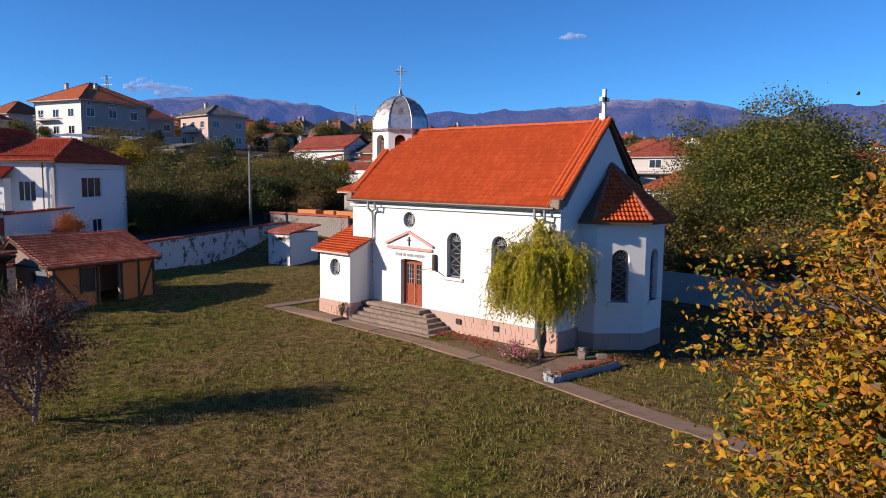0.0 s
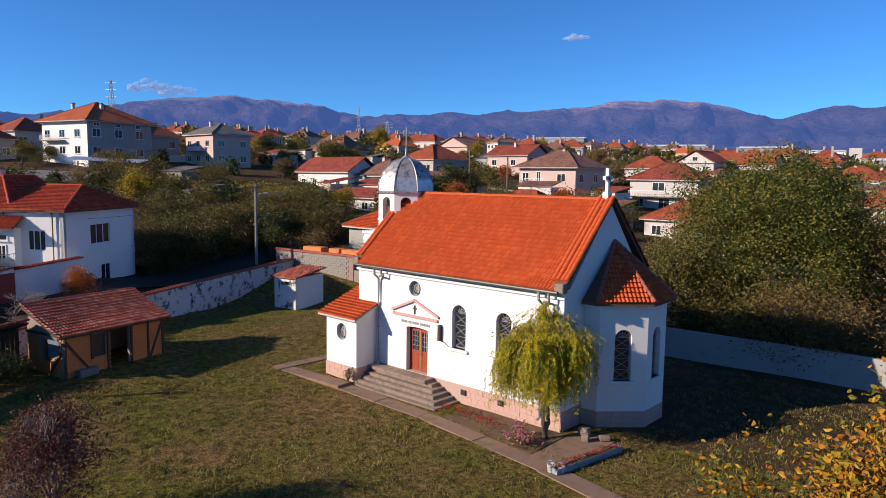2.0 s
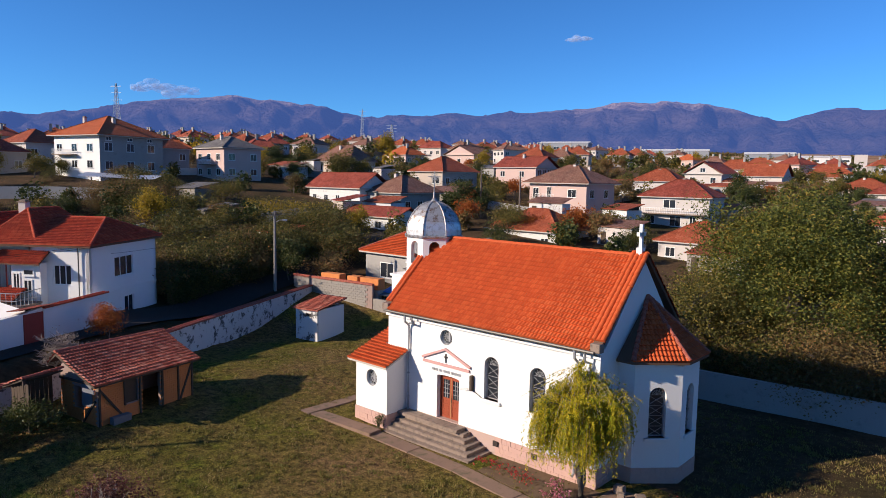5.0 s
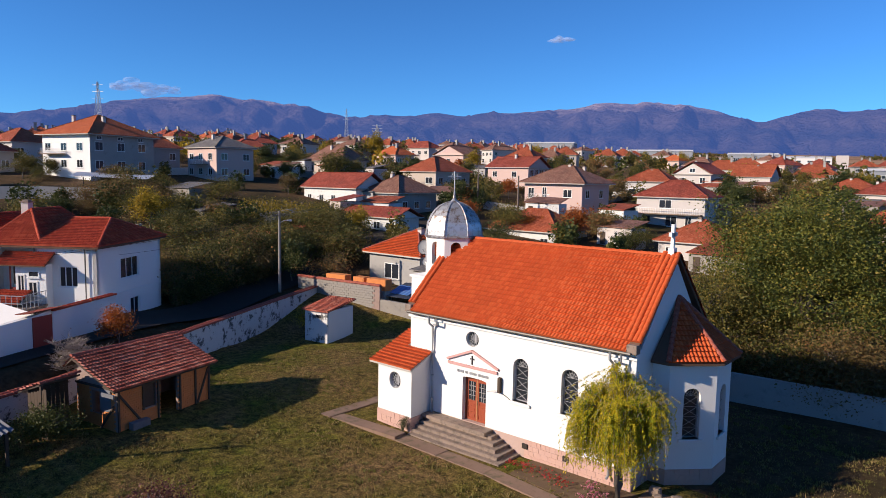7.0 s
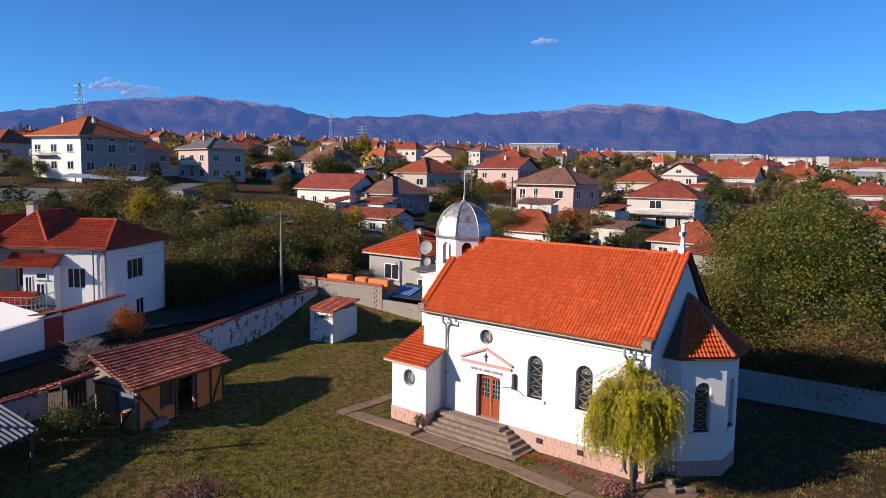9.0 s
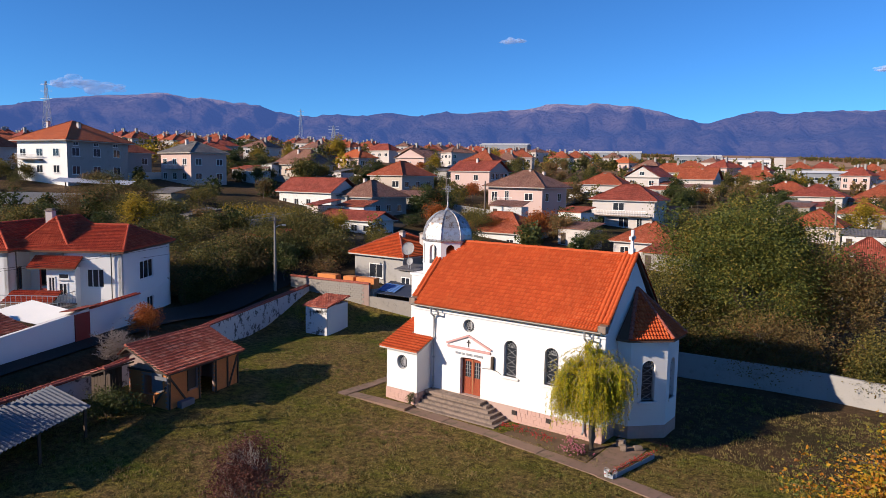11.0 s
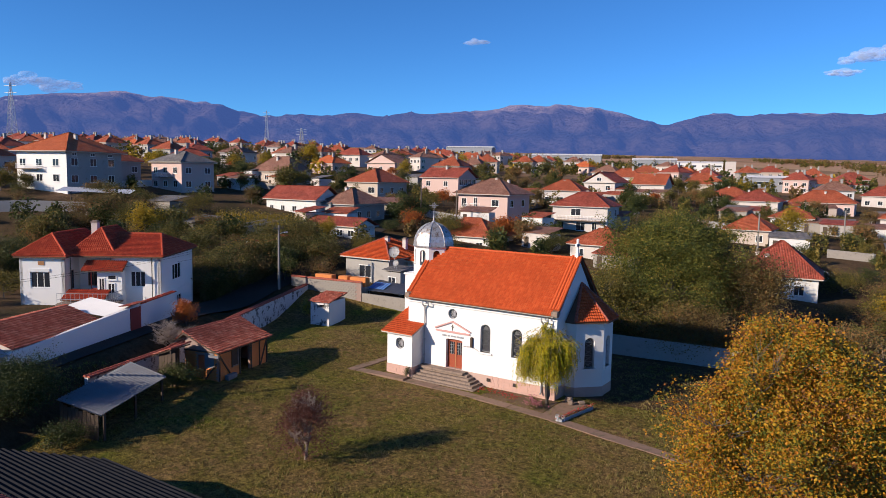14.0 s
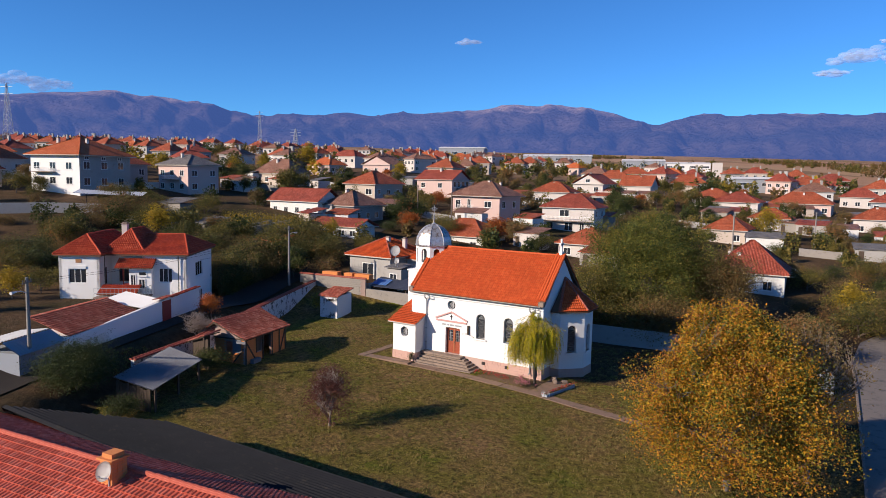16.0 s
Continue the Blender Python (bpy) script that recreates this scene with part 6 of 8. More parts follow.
# ---- fore lane: tin shelter, dark sheet roof, red tiled house ----
corrugated("tin_shelter", [(-35.7, 1.0, 2.1), (-39.3, 8.1, 2.3), (-42.9, 7.5, 2.95), (-39.0, 0.0, 2.75)], "greysheet", "open shelter with a grey corrugated roof", "shelter", 0.3, 0.055, posts=((-36.1, 1.5, 2.1), (-39.4, 7.8, 2.25), (-42.6, 7.3, 2.8), (-39.1, 0.5, 2.65), (-37.8, 4.7, 2.2)))
# unseen boarding added on two sides to keep sun out from under the roof
shel = next(o for o in bpy.data.objects if o.name == "tin_shelter")
for (xa, ya, za), (xb, yb, zb) in (((-42.7, 7.3, 2.7), (-39.1, 0.3, 2.5)), ((-39.1, 0.3, 2.5), (-36.0, 1.3, 1.95))):
    L_ = math.dist((xa, ya), (xb, yb))
    for k in range(int(L_ / 0.3)):
        q_ = Vector((xa, ya, za)).lerp(Vector((xb, yb, zb)), (k + 0.5) * 0.3 / L_)
        bm = new_bm()
        box(bm, -0.14, 0.14, -0.015, 0.015, gz(q_.x, q_.y) - 0.2, q_.z - 0.06 * (k % 3))
        part("board", bm, M["timber"], shel).matrix_basis = pose(q_.x, q_.y, 0, 0, 0, math.degrees(math.atan2(yb - ya, xb - xa)))
barn = thing("barn", 0, 0, 0, 0, "long barn with a dark corrugated sheet roof", "barn")
corrugated("barn_roof", [(-9.0, -2.4, 2.4), (-9.0, -9.2, 3.8), (-36.0, -8.9, 3.6), (-28.6, -2.6, 2.3)], "black", "", "", 0.34, 0.085, parent=barn)
corrugated("barn_roof", [(-28.6, -2.62, 2.28), (-36.0, -8.92, 3.58), (-36.4, -8.6, 3.1), (-36.7, -7.9, 2.1)], "black", "", "", 0.32, 0.05, parent=barn)
bm = new_bm()
prism(bm, [(-28.4, -3.4, -0.5), (-9.6, -3.0, -0.5), (-9.6, -8.6, -0.5), (-35.4, -8.6, -0.5)], (0, 0, 2.5))
part("wall", bm, M["greywall"], barn)
del barn["label"]
tagged(barn, "long barn with a dark corrugated sheet roof", "barn")
fh = thing("house", -34.66, -18.9, -0.72, 6.9, "single-storey house with a red tiled roof, brick chimney and dish", "house")
fh["wallmat"] = "white_old"
bm = new_bm()
box(bm, 0.4, 31.6, 0.5, 9.6, -1, 3.4)
part("wall", bm, M["white_old"], fh)
put_roof(fh, 32, 10, 3.55, 2.35, "gable_x", M["tile_rose"], 0.45, False, "brownboard")
tiled("roof_tiles", [(-0.45, -0.45, 3.6), (32.45, -0.45, 3.6), (32.45, 5.0, 5.95), (-0.45, 5.0, 5.95)], M["tile_rose"], fh, wobble=0.008, tw=0.24, th=0.38)
tiled("roof_tiles", [(32.45, 10.45, 3.6), (-0.45, 10.45, 3.6), (-0.45, 5.0, 5.95), (32.45, 5.0, 5.95)], M["tile_rose"], fh, wobble=0.008, tw=0.24, th=0.38)
ridge_tiles(fh, "ridge_tile", (-0.4, 5.0, 6.0), (32.4, 5.0, 6.0), M["tile_rose"], 0.14, 0.42)
fch = new("chimney")
fch.parent = fh
fch.matrix_basis = pose(17.1, 4.4, 5.3)
bm = new_bm()
box(bm, -0.36, 0.36, -0.36, 0.36, 0, 1.35)
part("core", bm, M["joint"], fch)
for s_ in range(4):
    bricks = {}
    for r_ in range(10):
        for c_ in range(3):
            bm = None
            if "b" not in bricks:
                b_ = new_bm()
                box(b_, 0.008, 0.235, -0.02, 0.02, 0.008, 0.125)
                bricks["b"] = mesh_of("brick", b_, M["brick"])
            ob = new("brick", bricks["b"])
            ob.parent = fch
            ob.matrix_basis = pose(0, 0, 0, 0, 0, 90 * s_) @ pose(-0.36 + c_ * 0.24, -0.36, r_ * 0.135)
bm = new_bm()
box(bm, -0.46, 0.46, -0.46, 0.46, 1.35, 1.43)
box(bm, -0.3, 0.3, -0.3, 0.3, 1.43, 1.62)
part("cap", bm, M["brick"], fch)
dish(-17.9, -13.05, 5.6, 0.38, 16, "white satellite dish on the roof beside a chimney", 0.9)

# ---- poles and wires ----


def pole(x, y, h, material, label, lamp=None, r=0.14, arms=True):
    p = thing("utility_pole", x, y, gz(x, y), random.uniform(0, 360), label, "utility pole", "utility poles")
    bm = new_bm()
    tube(bm, [(0, 0, -0.5), (0, 0, h)], [r * 1.25, r * 0.8], 10)
    part("pole", bm, M[material], p)
    if arms:
        bm = new_bm()
        beam(bm, (-0.7, 0, h - 0.4), (0.7, 0, h - 0.4), 0.09)
        for k in (-0.6, -0.2, 0.2, 0.6):
            tube(bm, [(k, 0, h - 0.36), (k, 0, h - 0.15)], 0.04, 6)
        part("crossarm", bm, M["gutter"], p)
    if lamp:
        bm = new_bm()
        tube(bm, [(0, 0, h - 1.2), (lamp[0] * 0.6, lamp[1] * 0.6, h - 0.95), (lamp[0], lamp[1], h - 0.95)], 0.035, 6)
        tube(bm, [(lamp[0], lamp[1], h - 0.95), (lamp[0] * 1.5, lamp[1] * 1.5, h - 0.98)], [0.07, 0.12], 8)
        part("lamp_head", bm, M["dish"], p)
    return p


pole(-60.3, 38.6, 8.2, "pole_concrete", "grey concrete street pole with a lamp", (-0.9, -0.2))
pole(-45.6, -2.6, 7.3, "pole_concrete", "grey concrete street pole with a lamp", (-1.0, 0.3))
pole(-14.0, 99, 9.0, "pole_concrete", "grey concrete street pole beside the lane", None)
pole(-3.5, 126, 8.5, "pole_concrete", "grey concrete street pole beside the lane", None)
pole(-64, 86, 8.5, "pole_wood", "old wooden street pole beside houses", None)
pole(-75, 90, 8.5, "pole_wood", "old wooden street pole with a lamp", (0.9, 0.3))
wires = thing("overhead_wires", 0, 0, 0, 0, "thin dark overhead wires along the lane", "wires", kind="structure")


def wire(p, q, sag):
    bm = new_bm()
    p, q = Vector(p), Vector(q)
    tube(bm, [p.lerp(q, t / 12) - Vector((0, 0, sag * 4 * t / 12 * (1 - t / 12))) for t in range(13)], 0.012, 4)
    part("wire", bm, M["iron"], wires)


zt = gz(-60.3, 38.6) + 7.9
zl = gz(-45.6, -2.6) + 7.0
for k in (-0.5, 0.5):
    wire((-60.3 + k, 38.6, zt), (-45.6 + k, -2.6, zl), 0.9)
    wire((-60.3 + k, 38.6, zt), (-75 + k, 90, gz(-75, 90) + 8.2), 0.9)
wire((-60.3, 38.6, zt - .4), (-55.5, 20.5, 8.4), 0.5)
wire((-14, 99, gz(-14, 99) + 8.7), (-3.5, 126, gz(-3.5, 126) + 8.2), 0.6)

# ---- old stone wall holding the bank above the lane ----
capped_wall("wall_bank", [(x, y, gz(x, y) + 2.1) for x, y in ((-61.6, 28.0), (-63.6, 33.0), (-65.6, 38.2), (-68.4, 46.0), (-71.0, 54.0))], 0.5, "soil", "dark old stone and earth wall holding the bank", None)

# ---- lanes, rear wall ----


def ribbon(name, pts, width, material, label, lift=0.05, half=None):
    verts, faces, n = [], [], 0
    P = [Vector((*p, 0)) for p in pts]
    fine = []
    for a, b in zip(P, P[1:]):
        k = max(2, int((b - a).length / 2))
        fine += [a.lerp(b, i / k) for i in range(k)]
    fine.append(P[-1])
    for i, c in enumerate(fine):
        d = (fine[min(i + 1, len(fine) - 1)] - fine[max(i - 1, 0)]).normalized()
        nrm = Vector((-d.y, d.x, 0))
        for t in (-1, -0.5, 0, 0.5, 1):
            q = c + nrm * (t * width / 2)
            verts.append((q.x, q.y, gz(q.x, q.y) + lift + 0.06))
    for i in range(len(fine) - 1):
        for k in range(4):
            a = i * 5 + k
            faces.append((a, a + 1, a + 6, a + 5))
    return tagged(raw(name, verts, faces, M[material], smooth=True), label, "road", kind="structure")


ribbon("road_1", [(-41.5, -16), (-47.2, 0), (-53.0, 14), (-57.6, 26), (-62.5, 38), (-68, 55), (-78, 80)], 4.6, "asphalt", "narrow grey lane between the walls")
ribbon("road_2", [(13.2, -20), (11.9, 5), (11.2, 20), (10.0, 41), (9.2, 52), (9.6, 62), (13, 74), (22, 92)], 5.8, "old_asphalt", "pale worn asphalt street with dark patches")
for off in (-2.9, 2.9):
    kb = thing("kerb", 0, 0, 0, 0, "pale concrete kerb along the street", "kerb", kind="structure")
    pts = [(13.2 + off, -20), (11.9 + off, 5), (11.2 + off, 20), (10.0 + off, 41), (9.2 + off, 52)]
    for p, q in zip(pts, pts[1:]):
        n_ = int(math.dist(p, q) / 2.0)
        for i in range(n_):
            a = Vector((*p, gz(*p))).lerp(Vector((*q, gz(*q))), i / n_)
            b = Vector((*p, gz(*p))).lerp(Vector((*q, gz(*q))), (i + 0.97) / n_)
            bm = new_bm()
            beam(bm, a + Vector((0, 0, 0.06)), b + Vector((0, 0, 0.06)), 0.16, 0.36)
            part("kerb_stone", bm, M["concrete"], kb)
capped_wall("wall_rear", [(-24.0, 43.8, 2.0), (-18.7, 44.2, 2.0), (-7.3, 45.2, 1.95), (2.5, 44.0, 1.9), (5.4, 38, 1.8)], 0.3, "greywall", "grey rendered rear boundary wall", None)

# terrace wall and pale shed roof below the large house, garden walls and sheds through the village
capped_wall("wall_terrace", [(-131, 26, gz(-131, 26) + 2.0), (-122, 38, gz(-122, 38) + 1.9), (-114, 47, gz(-114, 47) + 1.8)], 0.4, "greywall", "grey terrace wall below the large house", None)
corrugated("yard_roof", [(-119, 41, 14.0), (-111, 50, 13.6), (-114, 53, 14.2), (-122, 44, 14.6)], "whitesheet", "flat pale sheet roof over a yard", "shed roof", 0.5, 0.04, posts=((-118, 43, 13.8), (-112, 50, 13.4)))
rgw = random.Random(31)
for _ in range(26):
    a_, b_ = rgw.uniform(40, 190), rgw.uniform(-75, 120)
    x, y = -24 - 0.6 * a_ + 0.8 * b_, 30 + 0.8 * a_ + 0.6 * b_
    dx, dy = rgw.choice(((1, 0.08), (-0.08, 1)))
    L = rgw.uniform(7, 16)
    capped_wall("garden_wall", [(x, y, gz(x, y) + 1.5), (x + dx * L, y + dy * L, gz(x + dx * L, y + dy * L) + 1.5)], 0.25, rgw.choice(("greywall", "white_old", "block")), "low rendered garden wall between houses", None)
for k in range(70):
    a_, b_ = rgw.uniform(42, 180), rgw.uniform(-70, 120)
    x, y = -24 - 0.6 * a_ + 0.8 * b_, 30 + 0.8 * a_ + 0.6 * b_
    o = thing("outbuilding", x, y, gz(x, y), rgw.uniform(-15, 15), rgw.choice(("low garden shed with a faded tile roof", "low brick outbuilding with a rusty roof")), "outbuilding", "outbuildings")
    w_, d_, h_ = rgw.uniform(3.5, 7.5), rgw.uniform(3, 4.5), rgw.uniform(1.9, 2.5)
    o["wallmat"] = "white_old"
    bm = new_bm()
    box(bm, 0, w_, 0, d_, -1.5, h_)
    part("wall", bm, M[rgw.choice(("greywall", "white_old", "block", "cream", "offwhite"))], o)
    put_roof(o, w_, d_, h_ + 0.15, 0.9, "shed", M[rgw.choice(("far_brown", "far_red", "far_orange", "far_grey"))], 0.3)
    bm = new_bm()
    box(bm, 0.6, 1.5, -0.05, 0.02, 0, 1.8)
    part("door", bm, M["timber"], o)

house(-152, 36, 11, 9, 4.6, "cream house with a red hipped roof on the hill", "cream", "far_red", 3.2, rot=14, sw=row(1, 9, 3, 1.6, 1.5, 1.5), ew=row(1, 8, 2, 1.6, 1.5, 1.5))
house(-146, 66, 9, 9, 5.0, "grey house with an orange hipped roof", "greywall", "far_orange", 3.0, rot=5, sw=row(1, 8, 2, 2.6, 1.5, 1.5), ew=row(1, 8, 2, 2.6, 1.5, 1.5))
house(-172, 50, 11, 9, 5.0, "white house with an orange hipped roof", "white", "far_orange", 3.2, rot=10, sw=row(1, 9, 3, 2.4, 1.5, 1.5), ew=row(1, 8, 2, 2.4, 1.5, 1.5))

# ---- mountains, plain, far village ----


def bearing(az_, dist):
    a = radians(az_)
    return 8.3 - math.sin(a) * dist, -28.2 + math.cos(a) * dist


def skyline(az_):
    """Height of the main ridge above eye level, in degrees, by bearing west of north."""
    v = 4.9 + 0.25 * noise.noise(Vector((az_ * 0.45, 0, 3)))
    for c, w, h in ((59, 6.5, 1.15), (52, 5, 0.25), (40, 5, 0.35), (33, 4, 0.45), (25.8, 5.2, 1.35), (20.5, 3, 0.45), (12, 4, 0.45), (5, 5, 0.4), (74, 5.5, -0.9), (-12, 8, 0.5), (48, 2.2, -0.25), (16.3, 1.6, -0.45)):
        v += h * math.exp(-((az_ - c) / w) ** 2)
    return v + 0.1 * noise.noise(Vector((az_ * 1.6, 5, 0))) + 0.05 * noise.noise(Vector((az_ * 4.5, 9, 0)))


mv, mf = [], []
NA, NR = 420, 46
for i in range(NA + 1):
    A = -55 + 170 * i / NA
    top = skyline(A)
    for j in range(NR + 1):
        t = j / NR
        dist = 3000 + 1250 * t
        x, y = bearing(A, dist)
        base = gz(x, y)
        ztop = 17.8 + 4250 * math.tan(radians(top))
        prof = sm(t ** 1.15)
        rid = 1 - abs(noise.noise(Vector((A * 0.28 + 1.5 * t, t * 1.3, 1.7)))) * 2
        rid2 = 1 - abs(noise.noise(Vector((A * 0.8 - 2.0 * t, t * 3.0, 4.2)))) * 2
        h = base * (1 - prof) + (ztop - 10) * prof + (rid - 0.55) * 120 * t * (1 - t) ** 1.35 * 2.5 + (rid2 - .55) * 66 * t * (1 - t) ** 1.35 * 2.5
        mv.append((x, y, h - (30 if j == 0 else 0)))
for i in range(NA):
    for j in range(NR):
        a = i * (NR + 1) + j
        mf.append((a, a + NR + 1, a + NR + 2, a + 1))
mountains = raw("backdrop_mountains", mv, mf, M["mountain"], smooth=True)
tagged(mountains, "long range of wooded mountains with painted blue haze beyond the valley", "mountains", kind="structure")

# far houses on the hill and in the valley
rng = random.Random(7)
taken = [(-131, 52), (-126, 72), (-139, 115), (-91, 76), (-108, 116), (-98, 140), (-66, 110), (-45, 114), (-32, 86), (-83, 79), (-67, 151), (-72, 192), (-60, 206), (-23, 188), (-6, 211), (-16, 126), (-4, 80), (-159, 189), (-206, 223), (-33, 199), (6, 256), (13, 178)]
proto = []
for wall_, roof_, w_, d_, h_, rise_ in (("cream", "far_orange", 11, 10, 4.8, 3.6), ("cream", "far_red", 12, 9, 4.6, 3.4), ("pinkwall", "far_red", 10, 10, 5.2, 3.5), ("white", "far_orange", 13, 9, 3.6, 3.4), ("white_old", "far_brown", 11, 9, 3.8, 3.3), ("greywall", "far_orange", 10, 9, 4.8, 3.4), ("bluegrey", "far_red", 12, 10, 3.8, 3.6), ("offwhite", "far_brown", 9, 12, 5.6, 2.8), ("pinkwall", "far_bright", 12, 8, 3.4, 3.0), ("white_old", "far_grey", 10, 8, 4.4, 2.4)):
    names = {"far_orange": "orange", "far_red": "red", "far_brown": "brown", "far_bright": "bright orange", "far_grey": "grey"}
    hs = far_house(w_, d_, h_, "distant village house with a %s tiled roof" % names[roof_], wall_, roof_, rise_, -400 - 30 * len(proto), 330)
    proto.append(hs)
    taken.append((-400 - 30 * len(proto), 330))
taken += [(-97.5 + 3.4 * k, 62 + 2.0 * k) for k in range(5)] + [(-92.5 + 3.0 * k, 59 + 2.4 * k) for k in range(5)]
count = 0
for _ in range(2600):
    if count >= 150:
        break
    a_, b_ = rng.uniform(110, 520), rng.uniform(-330, 200)
    if a_ < 190 and -75 < b_ < 120:
        continue
    if b_ > 95 and a_ > 330:
        continue
    x, y = -24 - 0.6 * a_ + 0.8 * b_, 30 + 0.8 * a_ + 0.6 * b_
    if any((x - p) ** 2 + (y - q) ** 2 < 16.5 ** 2 for p, q in taken):
        continue
    taken.append((x, y))
    copy_thing(rng.choice(proto), pose(x, y, gz(x, y), 0, 0, rng.uniform(-25, 25)))
    count += 1


def shedhall(x, y, w, d, h, rot, mat_, label):
    o = thing("warehouse", x, y, gz(x, y), rot, label, "warehouse", "warehouses")
    bm = new_bm()
    box(bm, 0, w, 0, d, -2, h)
    part("wall", bm, M[mat_], o)
    bm = new_bm()
    prism(bm, [(-0.4, -0.4, h), (-0.4, d + 0.4, h), (-0.4, d / 2, h + d * 0.08)], (w + 0.8, 0, 0))
    part("roof", bm, M["whitesheet"], o)
    for k in range(int(w / 9)):
        window(o, 3 + 9 * k, -0.003, h * 0.45, 5, h * 0.25, mull=3)


for az_, dist, w, d, h, mat_, lab in ((26.5, 640, 62, 22, 7, "bluegrey", "long blue-grey warehouse with a white roof"), (33.5, 600, 40, 18, 10, "bluegrey", "dark blocky depot building beside fields"), (18.5, 520, 30, 18, 8, "bluegrey", "low grey depot hall"), (15.5, 560, 36, 16, 6, "whitesheet", "white low sheet-roofed warehouse"), (10.2, 330, 24, 12, 5.5, "bluegrey", "glazed pale greenhouse hall")):
    x, y = bearing(az_, dist)
    shedhall(x, y, w, d, h, 20, mat_, lab)
x, y = bearing(11.7, 480)
bm = new_bm()
box(bm, 0, 6, 0, 6, -2, 9)
wb = part("silo_block", bm, M["offwhite"])
wb.matrix_basis = pose(x, y, gz(x, y), 0, 0, 15)
tagged(wb, "plain white tower block in the fields", "building")


def pylon(az_, dist, h):
    x, y = bearing(az_, dist)
    p = thing("pylon", x, y, gz(x, y), 30, "steel lattice pylon on the hill", "pylon", "pylons")
    bm = new_bm()
    half = lambda z: 2.6 * (1 - z / h) + 0.35
    n = 12
    for k in range(n):
        z0, z1 = h * k / n, h * (k + 1) / n
        c0 = [(sx * half(z0), sy * half(z0), z0) for sx, sy in ((-1, -1), (1, -1), (1, 1), (-1, 1))]
        c1 = [(sx * half(z1), sy * half(z1), z1) for sx, sy in ((-1, -1), (1, -1), (1, 1), (-1, 1))]
        for q in range(4):
            beam(bm, c0[q], c1[q], 0.28)
            beam(bm, c0[q], c1[(q + 1) % 4], 0.16)
            beam(bm, c1[q], c1[(q + 1) % 4], 0.14)
    part("lattice", bm, M["lightmetal"], p)
    for z in (0.72, 0.84, 0.95):
        bm = new_bm()
        beam(bm, (-4.5, 0, h * z), (4.5, 0, h * z), 0.3)
        part("crossarm", bm, M["lightmetal"], p)


pylon(65.3, 592, 44)
pylon(48.0, 1000, 50)
pylon(45.2, 620, 20)

# ---- vegetation ----


def leaves(centres, size, n_var=0.4, droop=0.0, seed=1, aspect=0.55, fine=False):
    """Folded leaf blades (two triangles-wide halves) at the given centres."""
    r = np.random.default_rng(seed)
    c = np.asarray(centres, dtype=np.float64)
    n = len(c)
    d = r.normal(size=(n, 3))
    d[:, 2] = d[:, 2] * 0.6 - droop
    d /= np.linalg.norm(d, axis=1)[:, None]
    u = r.normal(size=(n, 3))
    u -= d * np.sum(u * d, axis=1)[:, None]
    u /= np.linalg.norm(u, axis=1)[:, None]
    nrm = np.cross(d, u)
    L = size * (1 + n_var * r.uniform(-1, 1, n))[:, None]
    W = L * aspect * 0.5
    if fine:
        f1, f2 = nrm * W * 0.3, nrm * W * 0.15
        v = np.stack([c - d * L * .5, c - d * L * .18 + u * W + f1, c + d * L * .2 + u * W * .8 + f1, c + d * L * .5 - nrm * W * .4, c + d * L * .2 - u * W * .8 + f2, c - d * L * .18 - u * W + f2], axis=1).reshape(-1, 3)
        i = np.arange(n) * 6
        return v, np.concatenate([np.stack([i, i + 1, i + 2, i + 3], axis=1), np.stack([i, i + 3, i + 4, i + 5], axis=1)])
    v = np.stack([c - d * L * 0.5, c + u * W + nrm * W * 0.35, c + d * L * 0.5, c - u * W + nrm * W * 0.35], axis=1).reshape(-1, 3)
    i = np.arange(n) * 4
    f = np.stack([i, i + 1, i + 2, i + 3], axis=1)
    return v, f


def limbs(bm, base, height, spread_, r0, seed, levels=3, tips=None, kids=4, lean=0.0, sides=6, start=0.3):
    """A tapered trunk that forks into limbs and twigs; collects the tips."""
    rg = random.Random(seed)

    def grow(p, d, length, r, lev):
        pts, rad = [p], [r]
        q = p.copy()
        dd = d.copy()
        n = 4
        for k in range(n):
            dd = (dd + Vector((rg.gauss(0, .12), rg.gauss(0, .12), rg.gauss(0.04, .08)))).normalized()
            q = q + dd * (length / n)
            pts.append(q.copy())
            rad.append(r * (1 - 0.5 * (k + 1) / n))
        tube(bm, pts, rad, sides if lev == 0 else max(4, sides - 2), caps=False)
        if lev >= levels:
            tips.append((pts[-1], length))
            tips.append((pts[-2], length))
            return
        for k in range(kids if lev else kids + 1):
            f = rg.uniform(0.45, 1.0) if lev else rg.uniform(start, 1.0)
            i0 = min(n - 1, int(f * n))
            s = pts[i0].lerp(pts[i0 + 1], f * n - i0)
            ang = rg.uniform(0, 2 * math.pi)
            out = Vector((math.cos(ang), math.sin(ang), 0))
            nd = (dd * rg.uniform(0.35, 0.8) + out * spread_ * rg.uniform(0.6, 1.2) + Vector((0, 0, 0.15))).normalized()
            grow(s, nd, length * rg.uniform(0.55, 0.8), max(0.008, rad[i0] * 0.6), lev + 1)

    grow(Vector(base), Vector((lean, 0, 1)).normalized(), height, r0, 0)


